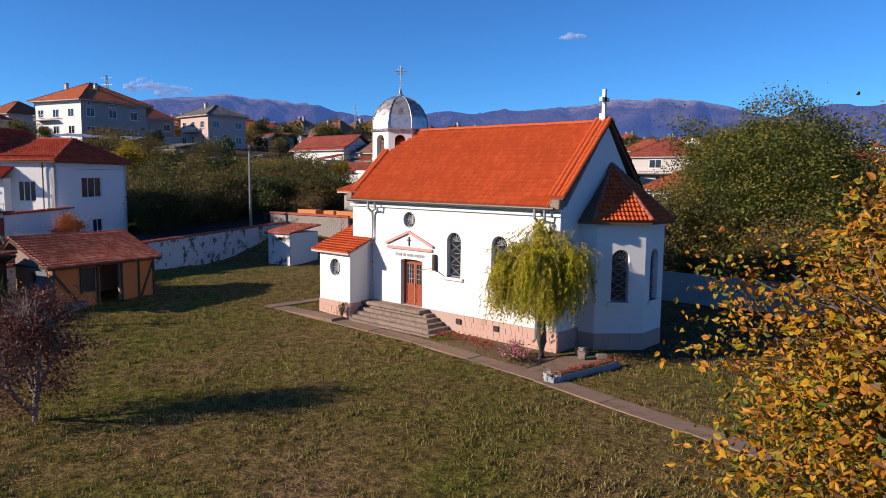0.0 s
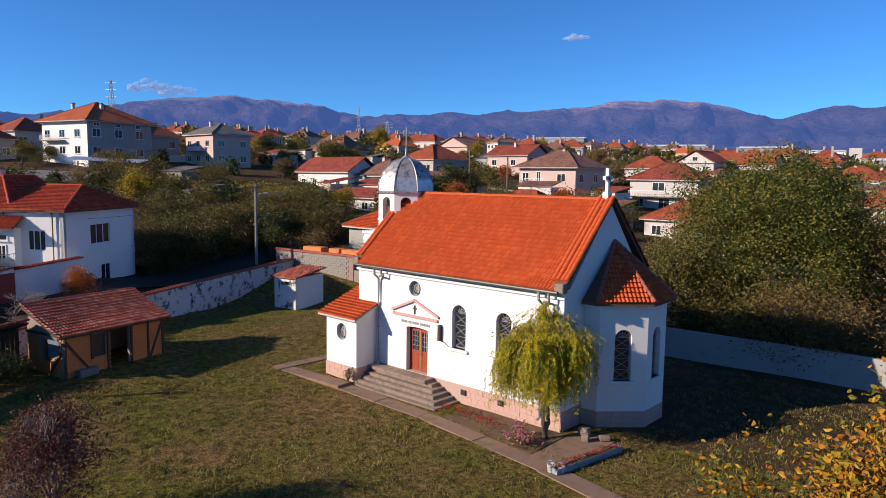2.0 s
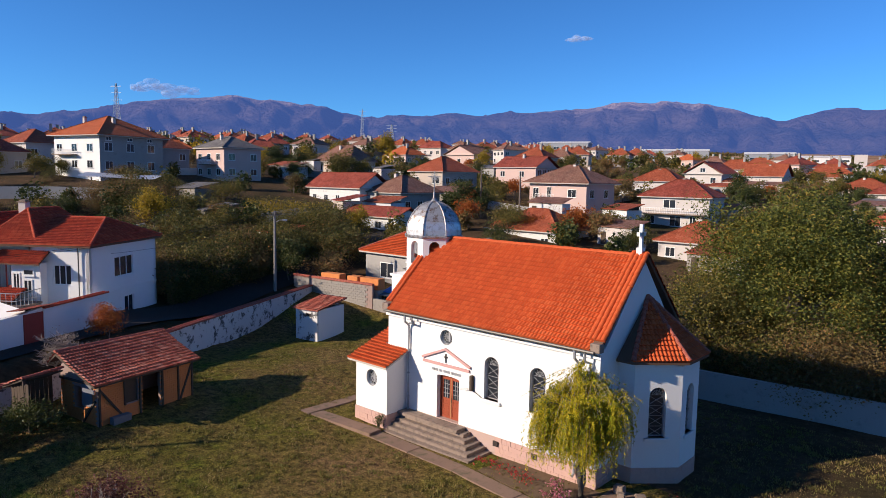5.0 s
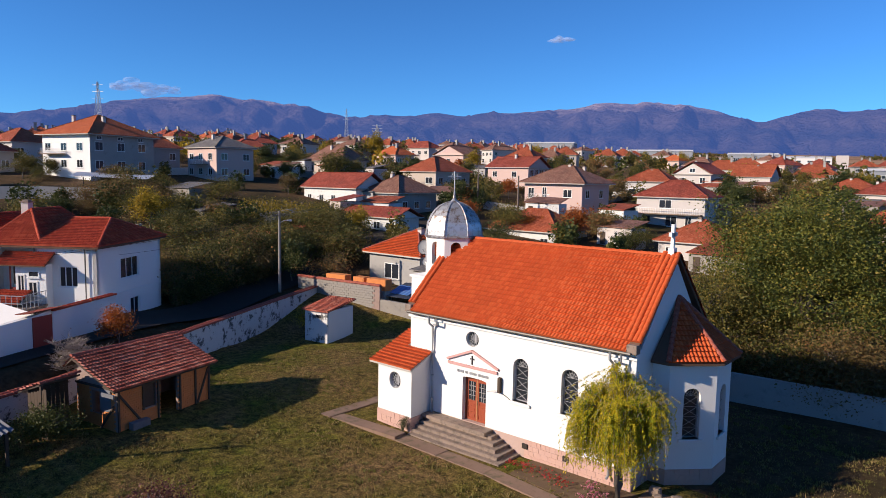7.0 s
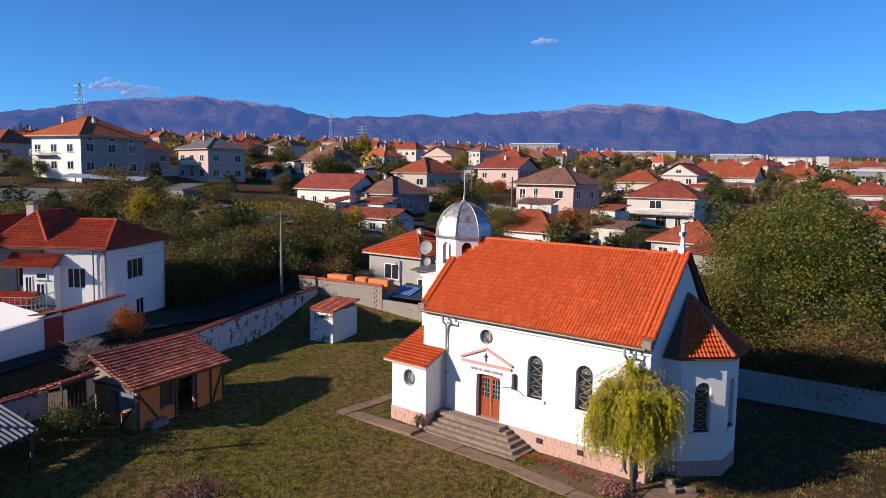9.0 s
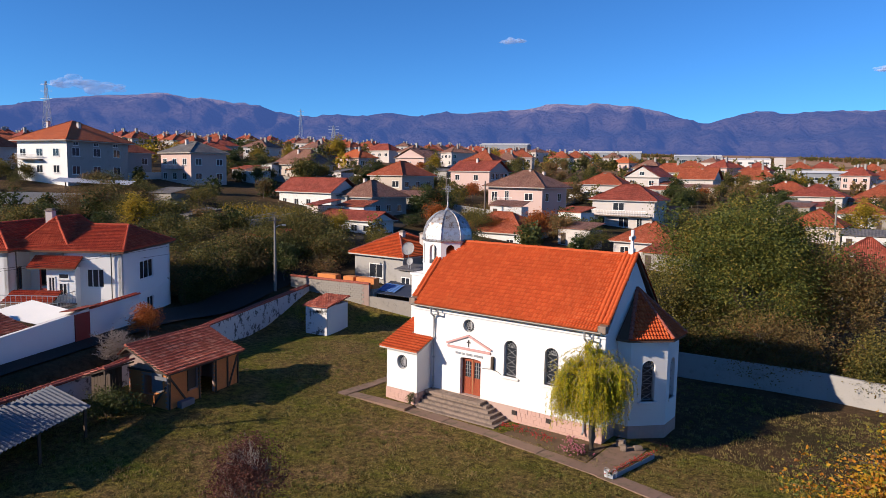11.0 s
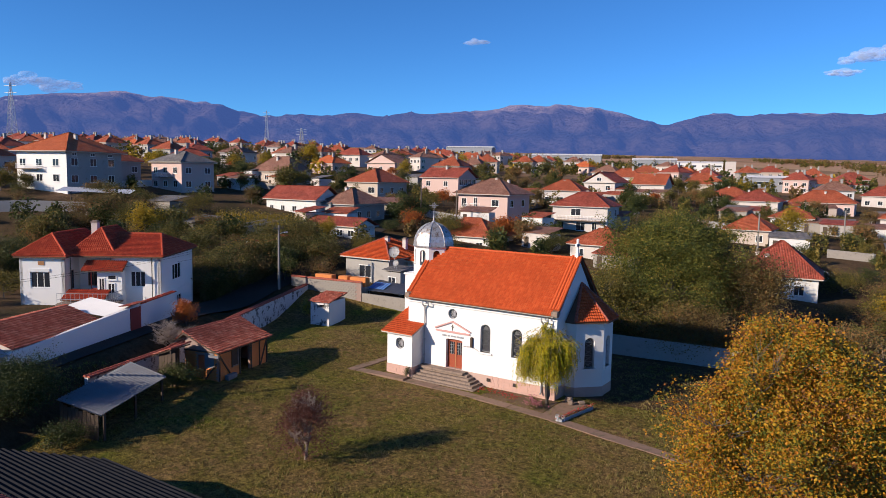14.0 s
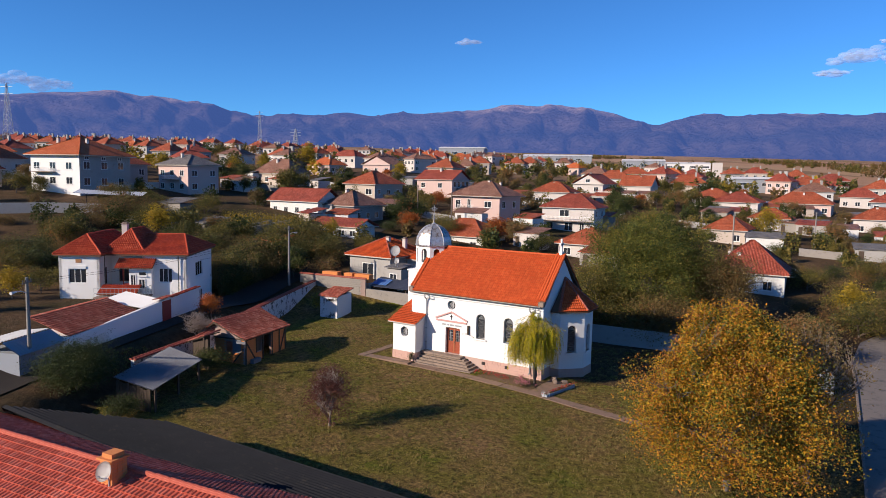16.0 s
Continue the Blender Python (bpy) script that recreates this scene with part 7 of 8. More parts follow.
def tree(name, x, y, h, crown_r, leafmat, bark, label, n_leaf, leaf, seed, spread_=0.9, trunk=None, levels=3, clump=0.5, shape=1.0, group="trees", z=None, kids=4, aspect=0.55, r0=None, flat=0.75, fill=0.55, taper=0.0, fine=False):
    """Trunk, forking limbs, and a crown of small leaves in clumps round the twig ends and inside an uneven outline."""
    t = thing(name, x, y, gz(x, y) if z is None else z, 0, label, "tree" if "bush" not in name and "shrub" not in name else "bush", group)
    bm = new_bm()
    tips = []
    th = trunk or h * 0.42
    limbs(bm, (0, 0, -0.2), th, spread_, r0 or max(0.05, h * 0.022), seed, levels, tips, kids)
    rg = np.random.default_rng(seed)
    me_p = part("trunk", bm, M[bark], t, "", True)
    top = max(p.z for p, _ in tips)
    rad = max(math.hypot(p.x, p.y) for p, _ in tips)
    sx, sz = crown_r / max(rad, 0.01), (h - clump * 0.6) / max(top, .01)
    for v in me_p.data.vertices:
        k = sm(v.co.z / max(th * 0.6, 0.1))
        v.co.x *= 1 + (sx - 1) * k
        v.co.y *= 1 + (sx - 1) * k
        v.co.z *= 1 + (sz - 1) * k
        q = 1 - taper * sm(v.co.z / h)
        v.co.x *= q
        v.co.y *= q
    pts = np.array([(p.x * sx, p.y * sx, p.z * sz) for p, _ in tips])

    def lobes(q):
        """Swell and hollow the outline in broad lobes."""
        mid = np.array([0, 0, h * 0.45])
        k = []
        for w in q - mid:
            u = Vector(w).normalized()
            k.append(0.9 + 0.42 * noise.noise(u * 1.9 + Vector((seed, 3, 7))) + 0.22 * noise.noise(u * 4.3 + Vector((1, seed, 5))))
        return (q - mid) * np.array(k)[:, None] + mid

    pts = lobes(pts)
    m = int(n_leaf * fill)
    a = pts[rg.integers(0, len(pts), m)] + rg.normal(size=(m, 3)) * np.array([clump, clump, clump * 0.7])
    # clumps on an uneven shell
    nc = max(6, int((n_leaf - m) / 60))
    th_ = rg.uniform(0, 2 * np.pi, nc)
    zz = rg.uniform(-0.75, 1, nc)
    rr = np.sqrt(np.maximum(0.05, 1 - zz ** 2)) * rg.uniform(0.55, 1.0, nc)
    low = h * (1 - flat)
    cen_ = np.stack([rr * np.cos(th_) * crown_r * 0.92, rr * np.sin(th_) * crown_r * 0.92, low + (h - low) * (0.5 + 0.46 * zz)], axis=1)
    cen_ = lobes(cen_)
    b = cen_[rg.integers(0, nc, max(1, n_leaf - m))] + rg.normal(size=(max(1, n_leaf - m), 3)) * np.array([clump * 1.1, clump * 1.1, clump * 0.6])
    c = np.concatenate([a, b])
    c = c[c[:, 2] > 0.15]
    if taper:
        q = np.clip(c[:, 2] / h, 0, 1)
        c[:, :2] *= (1 - taper * q * q * (3 - 2 * q))[:, None]
    v, f = leaves(c, leaf, seed=seed, droop=0.3, aspect=aspect, fine=fine)
    raw("crown", v.tolist(), f.tolist(), M[leafmat], t)
    return t


# foreground trees
tree("tree", 1.6, 13.2, 10.8, 7.5, "leaf_yellow", "bark", "walnut tree with thin yellow autumn leaves and bare twigs", 150000, 0.12, 11, 1.0, 2.3, 4, 0.42, group="", kids=5, flat=1.06, fill=0.5, taper=0.34, fine=True, aspect=0.62)
tree("tree", 5.4, 17.2, 10.2, 4.6, "leaf_brown", "palebark", "almost bare tree with brownish twigs and few yellow leaves", 5200, 0.16, 12, 1.0, 4.2, 4, 0.5, group="", kids=6, flat=0.9, fill=0.8, taper=0.3)
# big walnuts behind the church
tree("tree", -16.2, 56.0, 14.0, 9.6, "leaf_walnut", "bark", "broad dark green walnut tree", 150000, 0.2, 21, 1.0, 5.0, 4, 0.62, group="big walnut trees", flat=0.97, kids=5)
tree("tree", -8.0, 58.0, 10.0, 4.4, "leaf_brown", "bark", "reddish brown walnut tree", 28000, 0.2, 22, 1.0, 4.0, 4, 0.8, group="big walnut trees", flat=0.93)
tree("tree", -20.5, 50.0, 8.2, 4.6, "leaf_olive", "bark", "low olive green tree by the rear wall", 16000, 0.19, 23, 1.0, 3.2, 3, 0.8, group="big walnut trees", flat=0.95)
tree("tree", -12.0, 47.5, 5.6, 4.2, "leaf_brown", "bark", "brownish shrubby tree by the rear wall", 12000, 0.16, 24, 1.0, 2.4, 3, 0.7, group="big walnut trees", flat=0.98)
tree("tree", 2.2, 48.0, 4.6, 3.2, "leaf_brown", "bark", "brownish shrubby tree beside the street", 7000, 0.2, 25, 1.0, 3.6, 3, 0.8, group="big walnut trees", flat=0.95)
tree("tree", -4.0, 47.6, 5.0, 3.4, "leaf_olive", "bark", "low olive green tree by the rear wall", 10000, 0.17, 26, 1.0, 2.2, 3, 0.7, group="big walnut trees", flat=0.97)
# lawn tree with plum-brown leaves
tree("tree", -24.2, 7.3, 4.7, 2.1, "leaf_plum", "palebark", "small crab apple tree with thin plum-brown leaves on the lawn", 12000, 0.1, 31, 0.9, 1.0, 4, 0.28, group="", kids=5, flat=1.05, fill=0.35)
# garden bushes
tree("bush", -41.4, -1.4, 3.5, 2.9, "leaf_green", "bark", "rounded dark evergreen bush", 30000, 0.11, 41, 1.0, 1.0, 3, 0.5, group="evergreen bushes", flat=1.0)
tree("bush", -36.8, -0.8, 1.6, 1.3, "leaf_green", "bark", "low dark evergreen bush", 5500, 0.1, 42, 1.0, 0.6, 3, 0.35, group="evergreen bushes", flat=1.0)
tree("bush", -51.2, 18.4, 2.5, 1.2, "leaf_orange", "bark", "compact bush with orange autumn leaves", 3800, 0.13, 43, 0.8, 0.8, 3, 0.3, group="", flat=1.0)
tree("bush", -47.7, 14.4, 3.6, 2.6, "leaf_brown", "palebark", "bare pale twiggy bush", 160, 0.1, 44, 0.9, 1.0, 4, 0.3, group="", kids=6, flat=0.9)
tree("bush", -41.0, 9.8, 1.9, 1.7, "leaf_green", "bark", "low dark shrub beside the old shed", 5200, 0.12, 47, 1.0, 0.7, 3, 0.35, group="", flat=1.0)
tree("bush", -51.5, 35.5, 2.4, 1.5, "leaf_gold", "bark", "yellow-brown bush by the whitewashed wall", 2200, 0.13, 45, 0.9, 0.8, 3, 0.4, group="", flat=1.0)
tree("bush", -29.0 - 0.6, 24.75, 0.95, 0.28, "leaf_green", "bark", "small dark conifer beside the steps", 500, 0.07, 46, 0.5, 0.4, 2, 0.12, group="", flat=1.0)


def willow(x, y):
    """A short trunk, rising boughs, and leafy strands that arch out of them and hang."""
    t = thing("willow_tree", x, y, 0, 0, "small weeping willow with yellow-green hanging leaves", "tree")
    rg = random.Random(5)
    wood, thin = new_bm(), new_bm()
    tube(wood, [(0, 0, -0.2), (0.03, 0.02, 0.8), (0.0, -0.02, 1.7), (0.05, 0, 2.8), (0.0, 0.05, 3.6)], [0.27, 0.22, 0.2, 0.17, 0.12], 10)
    cs = []
    for k in range(54):
        a = rg.uniform(0, 2 * math.pi)
        reach = 2.15 * math.sqrt(rg.random())
        top = 5.55 - 0.34 * reach * reach + rg.gauss(0, 0.28)
        o = Vector((math.cos(a), math.sin(a), 0))
        z0 = rg.uniform(2.3, 3.5)
        bough = [Vector((0, 0, z0)), o * reach * 0.35 + Vector((0, 0, z0 + (top - z0) * 0.55)), o * reach * 0.75 + Vector((0, 0, z0 + (top - z0) * 0.92)), o * reach + Vector((0, 0, top))]
        tube(wood, bough, [0.06, 0.04, 0.022, 0.01], 5, caps=False)
        for m in range(44):
            f = rg.uniform(0.9, 3.0)
            i0 = min(2, int(f))
            p = bough[i0].lerp(bough[i0 + 1], f - i0) + Vector((rg.gauss(0, .14), rg.gauss(0, .14), rg.gauss(0, .12)))
            b = a + rg.gauss(0, 0.7)
            out = Vector((math.cos(b), math.sin(b), 0)) * rg.uniform(0.1, 0.75)
            fall = rg.uniform(0.6, 2.7)
            rise = rg.uniform(0.0, 0.25)
            foot = 1.5 + 0.6 * rg.random() + 0.25 * math.sin(a * 3)
            pts = [p + out * (1 - (1 - q) ** 2) + Vector((0, 0, rise * math.sin(math.pi * min(1, q * 2)) - fall * q ** 1.7)) for q in (0, 0.2, 0.4, 0.6, 0.8, 1.0)]
            pts = [v for v in pts if v.z > foot]
            if len(pts) < 2:
                continue
            if m % 3 == 0:
                tube(thin, pts, 0.006, 3, caps=False)
            for u, v in zip(pts, pts[1:]):
                for _ in range(9):
                    c = u.lerp(v, rg.random())
                    cs.append((c.x + rg.gauss(0, .03), c.y + rg.gauss(0, .03), c.z + rg.gauss(0, .03)))
    for k in range(120):
        a, e, r_ = rg.uniform(0, 2 * math.pi), rg.uniform(0.3, 1.0), 1.9 * math.sqrt(rg.random())
        p = Vector((r_ * math.cos(a), r_ * math.sin(a), 5.35 - 0.32 * r_ * r_))
        o_ = Vector((math.cos(a), math.sin(a), 0))
        pts = [p, p + o_ * .2 * e + Vector((0, 0, .5 * e)), p + o_ * .55 * e + Vector((0, 0, .75 * e)), p + o_ * 1.0 * e + Vector((0, 0, .45 * e))]
        tube(thin, pts, 0.006, 3, caps=False)
        for _ in range(7):
            c = pts[2].lerp(pts[3], rg.random())
            cs.append((c.x, c.y, c.z))
    part("trunk", wood, M["bark"], t, "", True)
    part("bare_twig", thin, M["palebark"], t)
    v, f = leaves(cs, 0.15, droop=1.1, seed=3, aspect=0.24)
    raw("crown", v.tolist(), f.tolist(), M["leaf_willow"], t)


willow(-16.75, 25.6)


def flowers(name, x, y, z, sx, sy, h, n, petal, label, seed, rot=0.0, size=0.07):
    t = thing(name, x, y, z, rot, label, "flowers", "flowering plants")
    rg = np.random.default_rng(seed)
    c = np.stack([rg.normal(0, sx / 2.4, n * 3), rg.normal(0, sy / 2.4, n * 3), rg.uniform(0.02, h, n * 3)], axis=1)
    v, f = leaves(c, size * 1.3, seed=seed)
    raw("foliage", v.tolist(), f.tolist(), M["leaf_olive"], t)
    c = np.stack([rg.normal(0, sx / 2.6, n), rg.normal(0, sy / 2.6, n), rg.uniform(h * 0.55, h * 1.05, n)], axis=1)
    c = np.repeat(c, 5, axis=0) + rg.normal(0, size * 0.3, (n * 5, 3))
    v, f = leaves(c, size, seed=seed + 1, aspect=0.9)
    raw("blossom", v.tolist(), f.tolist(), M[petal], t)


flowers("rose_bush", -20.9, 25.1, 0.05, 1.6, 0.7, 0.45, 60, "red_flower", "low rose bush with red flowers in the bed", 51)
flowers("rose_bush", -22.0, 25.2, 0.05, 0.8, 0.5, 0.4, 30, "red_flower", "low rose bush with red flowers in the bed", 52)
flowers("rose_bush", -19.4, 24.9, 0.05, 0.9, 0.6, 0.4, 26, "red_flower", "low rose bush with red flowers in the bed", 53)
flowers("chrysanthemum", -17.1, 24.25, 0.05, 0.8, 0.7, 0.5, 110, "pink_flower", "clump of pink and white chrysanthemums", 54, size=0.08)
flowers("chrysanthemum", -17.7, 25.0, 0.05, 0.5, 0.4, 0.7, 40, "pink_flower", "clump of pink and white chrysanthemums", 55, size=0.08)
planter = thing("planter", -13.95, 24.7, 0.0, 80, "long low planter full of small red flowers", "planter")
bm = new_bm()
box(bm, -2.1, 2.1, -0.16, -0.12, 0, 0.3)
box(bm, -2.1, 2.1, 0.12, 0.16, 0, 0.3)
box(bm, -2.1, -2.06, -0.12, 0.12, 0, 0.3)
box(bm, 2.06, 2.1, -0.12, 0.12, 0, 0.3)
part("trough", bm, M["bluegrey"], planter)
bm = new_bm()
box(bm, -2.06, 2.06, -0.12, 0.12, 0, 0.24)
part("soil", bm, M["soil"], planter)
flowers("bedding_flowers", -13.95, 24.7, 0.24, 4.4 * 0.75, 0.22, 0.2, 120, "red_flower", "red and white bedding flowers in the planter", 56, 80, 0.06)


def bucket(x, y, r, h, material, label):
    b = thing("bucket", x, y, 0.07, 0, label, "bucket")
    bm = new_bm()
    tube(bm, [(0, 0, 0), (0, 0, h)], [r * .8, r], 14, caps=False)
    bmesh.ops.solidify(bm, geom=bm.faces[:], thickness=0.015)
    tube(bm, [(0, 0, 0.0), (0, 0, 0.02)], r * 0.8, 14)
    part("pail", bm, M[material], b)
    bm = new_bm()
    tube(bm, [(r * math.cos(math.pi * k / 8), 0, h + r * 0.8 * math.sin(math.pi * k / 8)) for k in range(9)], 0.01, 4)
    part("handle", bm, M["pipe"], b)


bucket(-14.55, 22.75, 0.17, 0.34, "white_paint", "white and blue plastic bucket")
bucket(-14.2, 22.95, 0.15, 0.3, "white_paint", "small white plastic bucket")
for i, (x, y, sx, sy, sz) in enumerate(((-15.6, 27.2, 0.5, 0.4, 0.4), (-15.2, 26.6, 0.35, 0.3, 0.35), (-14.6, 27.3, 0.5, 0.35, 0.22))):
    bm = new_bm()
    box(bm, -sx / 2, sx / 2, -sy / 2, sy / 2, 0, sz)
    bmesh.ops.bevel(bm, geom=bm.edges[:], offset=0.04, segments=2, affect="EDGES")
    st = part("stone_block", bm, M["concrete"])
    st.matrix_basis = pose(x, y, 0.075, 0, 0, 20 * i)
    tagged(st, "rough pale stone block beside the apse", "stone", "stone blocks")

# village and hillside plants, copied from a few grown ones
kinds = [tree("tree", -300, 500 + 30 * i, h, r, lm, "bark", lab, n, lf, 60 + i, 0.9, h * 0.4, 3, cl, group="village trees", flat=fl)
         for i, (h, r, lm, lab, n, lf, cl, fl) in enumerate((
             (6.5, 3.2, "leaf_olive", "olive green village tree", 2600, 0.34, 0.6, 0.9), (5.5, 2.8, "leaf_brown", "brown autumn village tree", 2200, 0.32, 0.6, 0.9),
             (7.5, 3.2, "leaf_gold", "golden autumn village tree", 2600, 0.36, 0.6, 0.88), (6.0, 2.6, "leaf_green", "dark green village tree", 2600, 0.32, 0.5, 0.95),
             (5.0, 2.4, "leaf_orange", "rust-orange autumn village tree", 1900, 0.32, 0.5, 0.9)))]
bushes = [tree("bush", -330, 500 + 30 * i, h, r, lm, "twig", lab, n, lf, 70 + i, 1.0, h * 0.35, 3, cl, group="hillside bushes", flat=1.0)
          for i, (h, r, lm, lab, n, lf, cl) in enumerate((
              (3.4, 2.7, "leaf_olive", "olive green hillside bush", 3800, 0.18, 0.55), (3.0, 2.4, "leaf_brown", "brown autumn hillside bush", 2800, 0.17, 0.5), (2.6, 2.2, "leaf_green", "dark green hillside bush", 3000, 0.17, 0.45)))]


def scatter(protos, n, region, gap, seed, weights=None, s=(0.75, 1.3)):
    """Copies strewn over a stretch of the plan (along, across), clear of the houses."""
    rg = random.Random(seed)
    a0, a1, b0, b1 = region
    put = 0
    for _ in range(n * 12):
        if put >= n:
            return
        a_, b_ = rg.uniform(a0, a1), rg.uniform(b0, b1)
        x, y = -24 - 0.6 * a_ + 0.8 * b_, 30 + 0.8 * a_ + 0.6 * b_
        if any((x + 5 - p) ** 2 + (y - 4 - q) ** 2 < gap ** 2 or (x - p) ** 2 + (y - q) ** 2 < gap ** 2 for p, q in taken):
            continue
        k = rg.uniform(*s)
        copy_thing(rg.choices(protos, weights)[0], pose(x, y, gz(x, y) - 0.1, 0, 0, rg.uniform(0, 360)) @ Matrix.Diagonal((k, k, k * rg.uniform(.85, 1.1), 1)))
        put += 1


scatter(bushes, 84, (27, 74, -66, -18), 6, 81, [5, 4, 2], (0.7, 1.5))
scatter(kinds, 26, (32, 72, -66, -20), 8, 82, [5, 4, 1, 1, 1], (0.5, 0.9))
scatter(bushes, 66, (44, 110, -20, 100), 8, 83, [4, 4, 3], (0.6, 1.2))
scatter(kinds, 110, (60, 200, -90, 130), 9, 84, [5, 4, 2, 2, 1], (0.55, 1.0))
scatter(kinds, 60, (90, 330, -120, 120), 9.5, 91, [6, 4, 2, 3, 1], (0.8, 1.25))


def far_woods(mat_name, n, region, seed, label, hs=(4, 8), k=150, size=1.15, clear=81):
    """Distant trees too many to count: crowns of small leaf clumps on the ground, in one mesh."""
    r = np.random.default_rng(seed)
    a0, a1, b0, b1 = region
    pts = []
    while len(pts) < n:
        a_, b_ = r.uniform(a0, a1), r.uniform(b0, b1)
        x, y = -24 - 0.6 * a_ + 0.8 * b_, 30 + 0.8 * a_ + 0.6 * b_
        if a_ < 560 and any((x + 5 - p) ** 2 + (y - 4 - q) ** 2 < clear or (x + 1 - p) ** 2 + (y + 3 - q) ** 2 < clear * 0.6 for p, q in taken):
            continue
        if a_ > 330 and b0 > 50:
            turn, run = r.choice((0.64, 2.2)), r.integers(3, 16)
            pts += [(x + math.cos(turn) * 5.5 * q + r.normal(0, 3), y + math.sin(turn) * 5.5 * q + r.normal(0, 3)) for q in range(run)]
        pts.append((x, y))
    cs = []
    for x, y in pts:
        h = r.uniform(*hs)
        u = r.normal(size=(k, 3))
        u /= np.linalg.norm(u, axis=1)[:, None]
        u *= r.uniform(0.55, 1.0, k)[:, None] * (1 + 0.35 * np.sin(u[:, :1] * 5 + x))
        cs.append(u * np.array([h * 0.42, h * 0.42, h * 0.5]) + np.array([x, y, gz(x, y) + h * 0.45]))
    v, f = leaves(np.concatenate(cs), size, seed=seed, aspect=0.8)
    tagged(raw("woods", v.tolist(), f.tolist(), M[mat_name]), label, "woods", kind="stuff")


far_woods("leaf_olive", 150, (180, 520, -300, 220), 851, "olive green trees between the far houses")
far_woods("leaf_brown", 90, (180, 520, -300, 220), 852, "brown autumn trees between the far houses")
far_woods("leaf_gold", 40, (180, 520, -300, 220), 853, "golden autumn trees between the far houses")
far_woods("leaf_green", 70, (180, 520, -300, 220), 854, "dark green trees between the far houses")
far_woods("leaf_olive", 75, (48, 190, -70, 115), 861, "olive green garden trees among the houses", (2.5, 5.0), 520, 0.42, 64)
far_woods("leaf_brown", 60, (48, 190, -70, 115), 862, "brown autumn garden trees among the houses", (2.0, 4.5), 460, 0.4, 64)
far_woods("leaf_green", 70, (48, 190, -70, 115), 863, "dark green garden trees among the houses", (2.5, 5.0), 520, 0.42, 64)
far_woods("leaf_olive", 210, (330, 1300, 120, 800), 855, "olive green hedgerow trees in the fields", (4, 9))
far_woods("leaf_brown", 330, (330, 1500, 60, 800), 856, "brown hedgerow trees in the fields", (3, 8))
scatter(bushes, 40, (18, 46, 44, 100), 6, 86, [4, 4, 2], (0.7, 1.2))
for k_ in range(15):
    x, y = -23 + 1.75 * k_ + rng.uniform(-.6, .6), 47.2 + rng.uniform(-0.6, 1.8)
    s_ = rng.uniform(0.8, 1.35)
    copy_thing(bushes[rng.choice((0, 1, 1, 2))], pose(x, y, 0, 0, 0, rng.uniform(0, 360)) @ Matrix.Diagonal((s_, s_, s_, 1)))
scatter(bushes, 32, (40, 120, -150, -72), 9, 89, [3, 5, 1], (0.4, 1.0))
scatter(kinds, 16, (50, 120, -150, -80), 10, 90, [5, 4, 1, 1, 1], (0.6, 0.9))
scatter(bushes, 42, (10, 60, -92, -46), 5, 88, [3, 5, 1], (0.4, 0.9))

# growth that hangs over the bank wall along the lane
rgb_ = random.Random(17)
for k_ in range(46):
    f_ = rgb_.random()
    off_ = rgb_.choice((0.6, 1.6, 3.2, 5.5))
    x, y = -61.2 - 10.6 * f_ - 0.92 * off_, 26.5 + 29.0 * f_ - 0.38 * off_
    s_ = rgb_.uniform(0.75, 1.25)
    copy_thing(bushes[rgb_.choice((0, 0, 1, 2))], pose(x, y, gz(x, y) + rgb_.uniform(0.1, 0.6), 0, 0, rgb_.uniform(0, 360)) @ Matrix.Diagonal((s_, s_, s_ * 1.15, 1)))
ivy = thing("ivy", 0, 0, 0, 0, "dark ivy and brambles trailing over the bank wall", "ivy", kind="stuff")
cs = []
rv = np.random.default_rng(91)
for (x0, y0), (x1, y1) in zip(((-61.6, 28.0), (-63.6, 33.0), (-65.6, 38.2), (-68.4, 46.0)), ((-63.6, 33.0), (-65.6, 38.2), (-68.4, 46.0), (-71.0, 54.0))):
    for _ in range(60):
        f_ = rv.random()
        x, y = x0 + (x1 - x0) * f_ + 0.4, y0 + (y1 - y0) * f_ + 0.15
        cs.append(rv.normal(size=(110, 3)) * np.array([0.3, 0.5, 0.55]) + np.array([x, y, gz(x, y) + rv.uniform(0.3, 2.5)]))
v, f = leaves(np.concatenate(cs), 0.16, seed=92, aspect=0.8)
raw("foliage", v.tolist(), f.tolist(), M["leaf_green"], ivy)
# rows of yellowing vines on posts in the garden above the bank
for r_ in range(5):
    vine = thing("vine_row", -99.5 + 2.6 * r_, 60.0 - 1.0 * r_, 0, 0, "row of yellow-green vines tied to thin posts", "vines", "vine rows")
    cs = []
    rv = np.random.default_rng(200 + r_)
    for k_ in range(9):
        px_, py_ = 1.6 * k_ * 0.78, 1.6 * k_ * 0.62
        z_ = gz(-99.5 + 2.6 * r_ + px_, 60.0 - 1.0 * r_ + py_)
        bm = new_bm()
        box(bm, px_ - 0.05, px_ + 0.05, py_ - 0.05, py_ + 0.05, z_ - 0.3, z_ + 1.7)
        part("post", bm, M["palebark"], vine)
        cs.append(rv.normal(size=(260, 3)) * np.array([0.55, 0.5, 0.42]) + np.array([px_, py_, z_ + 1.15]))
    v, f = leaves(np.concatenate(cs), 0.2, seed=210 + r_, aspect=0.8)
    raw("foliage", v.tolist(), f.tolist(), M["leaf_gold" if r_ % 2 else "leaf_olive"], vine)

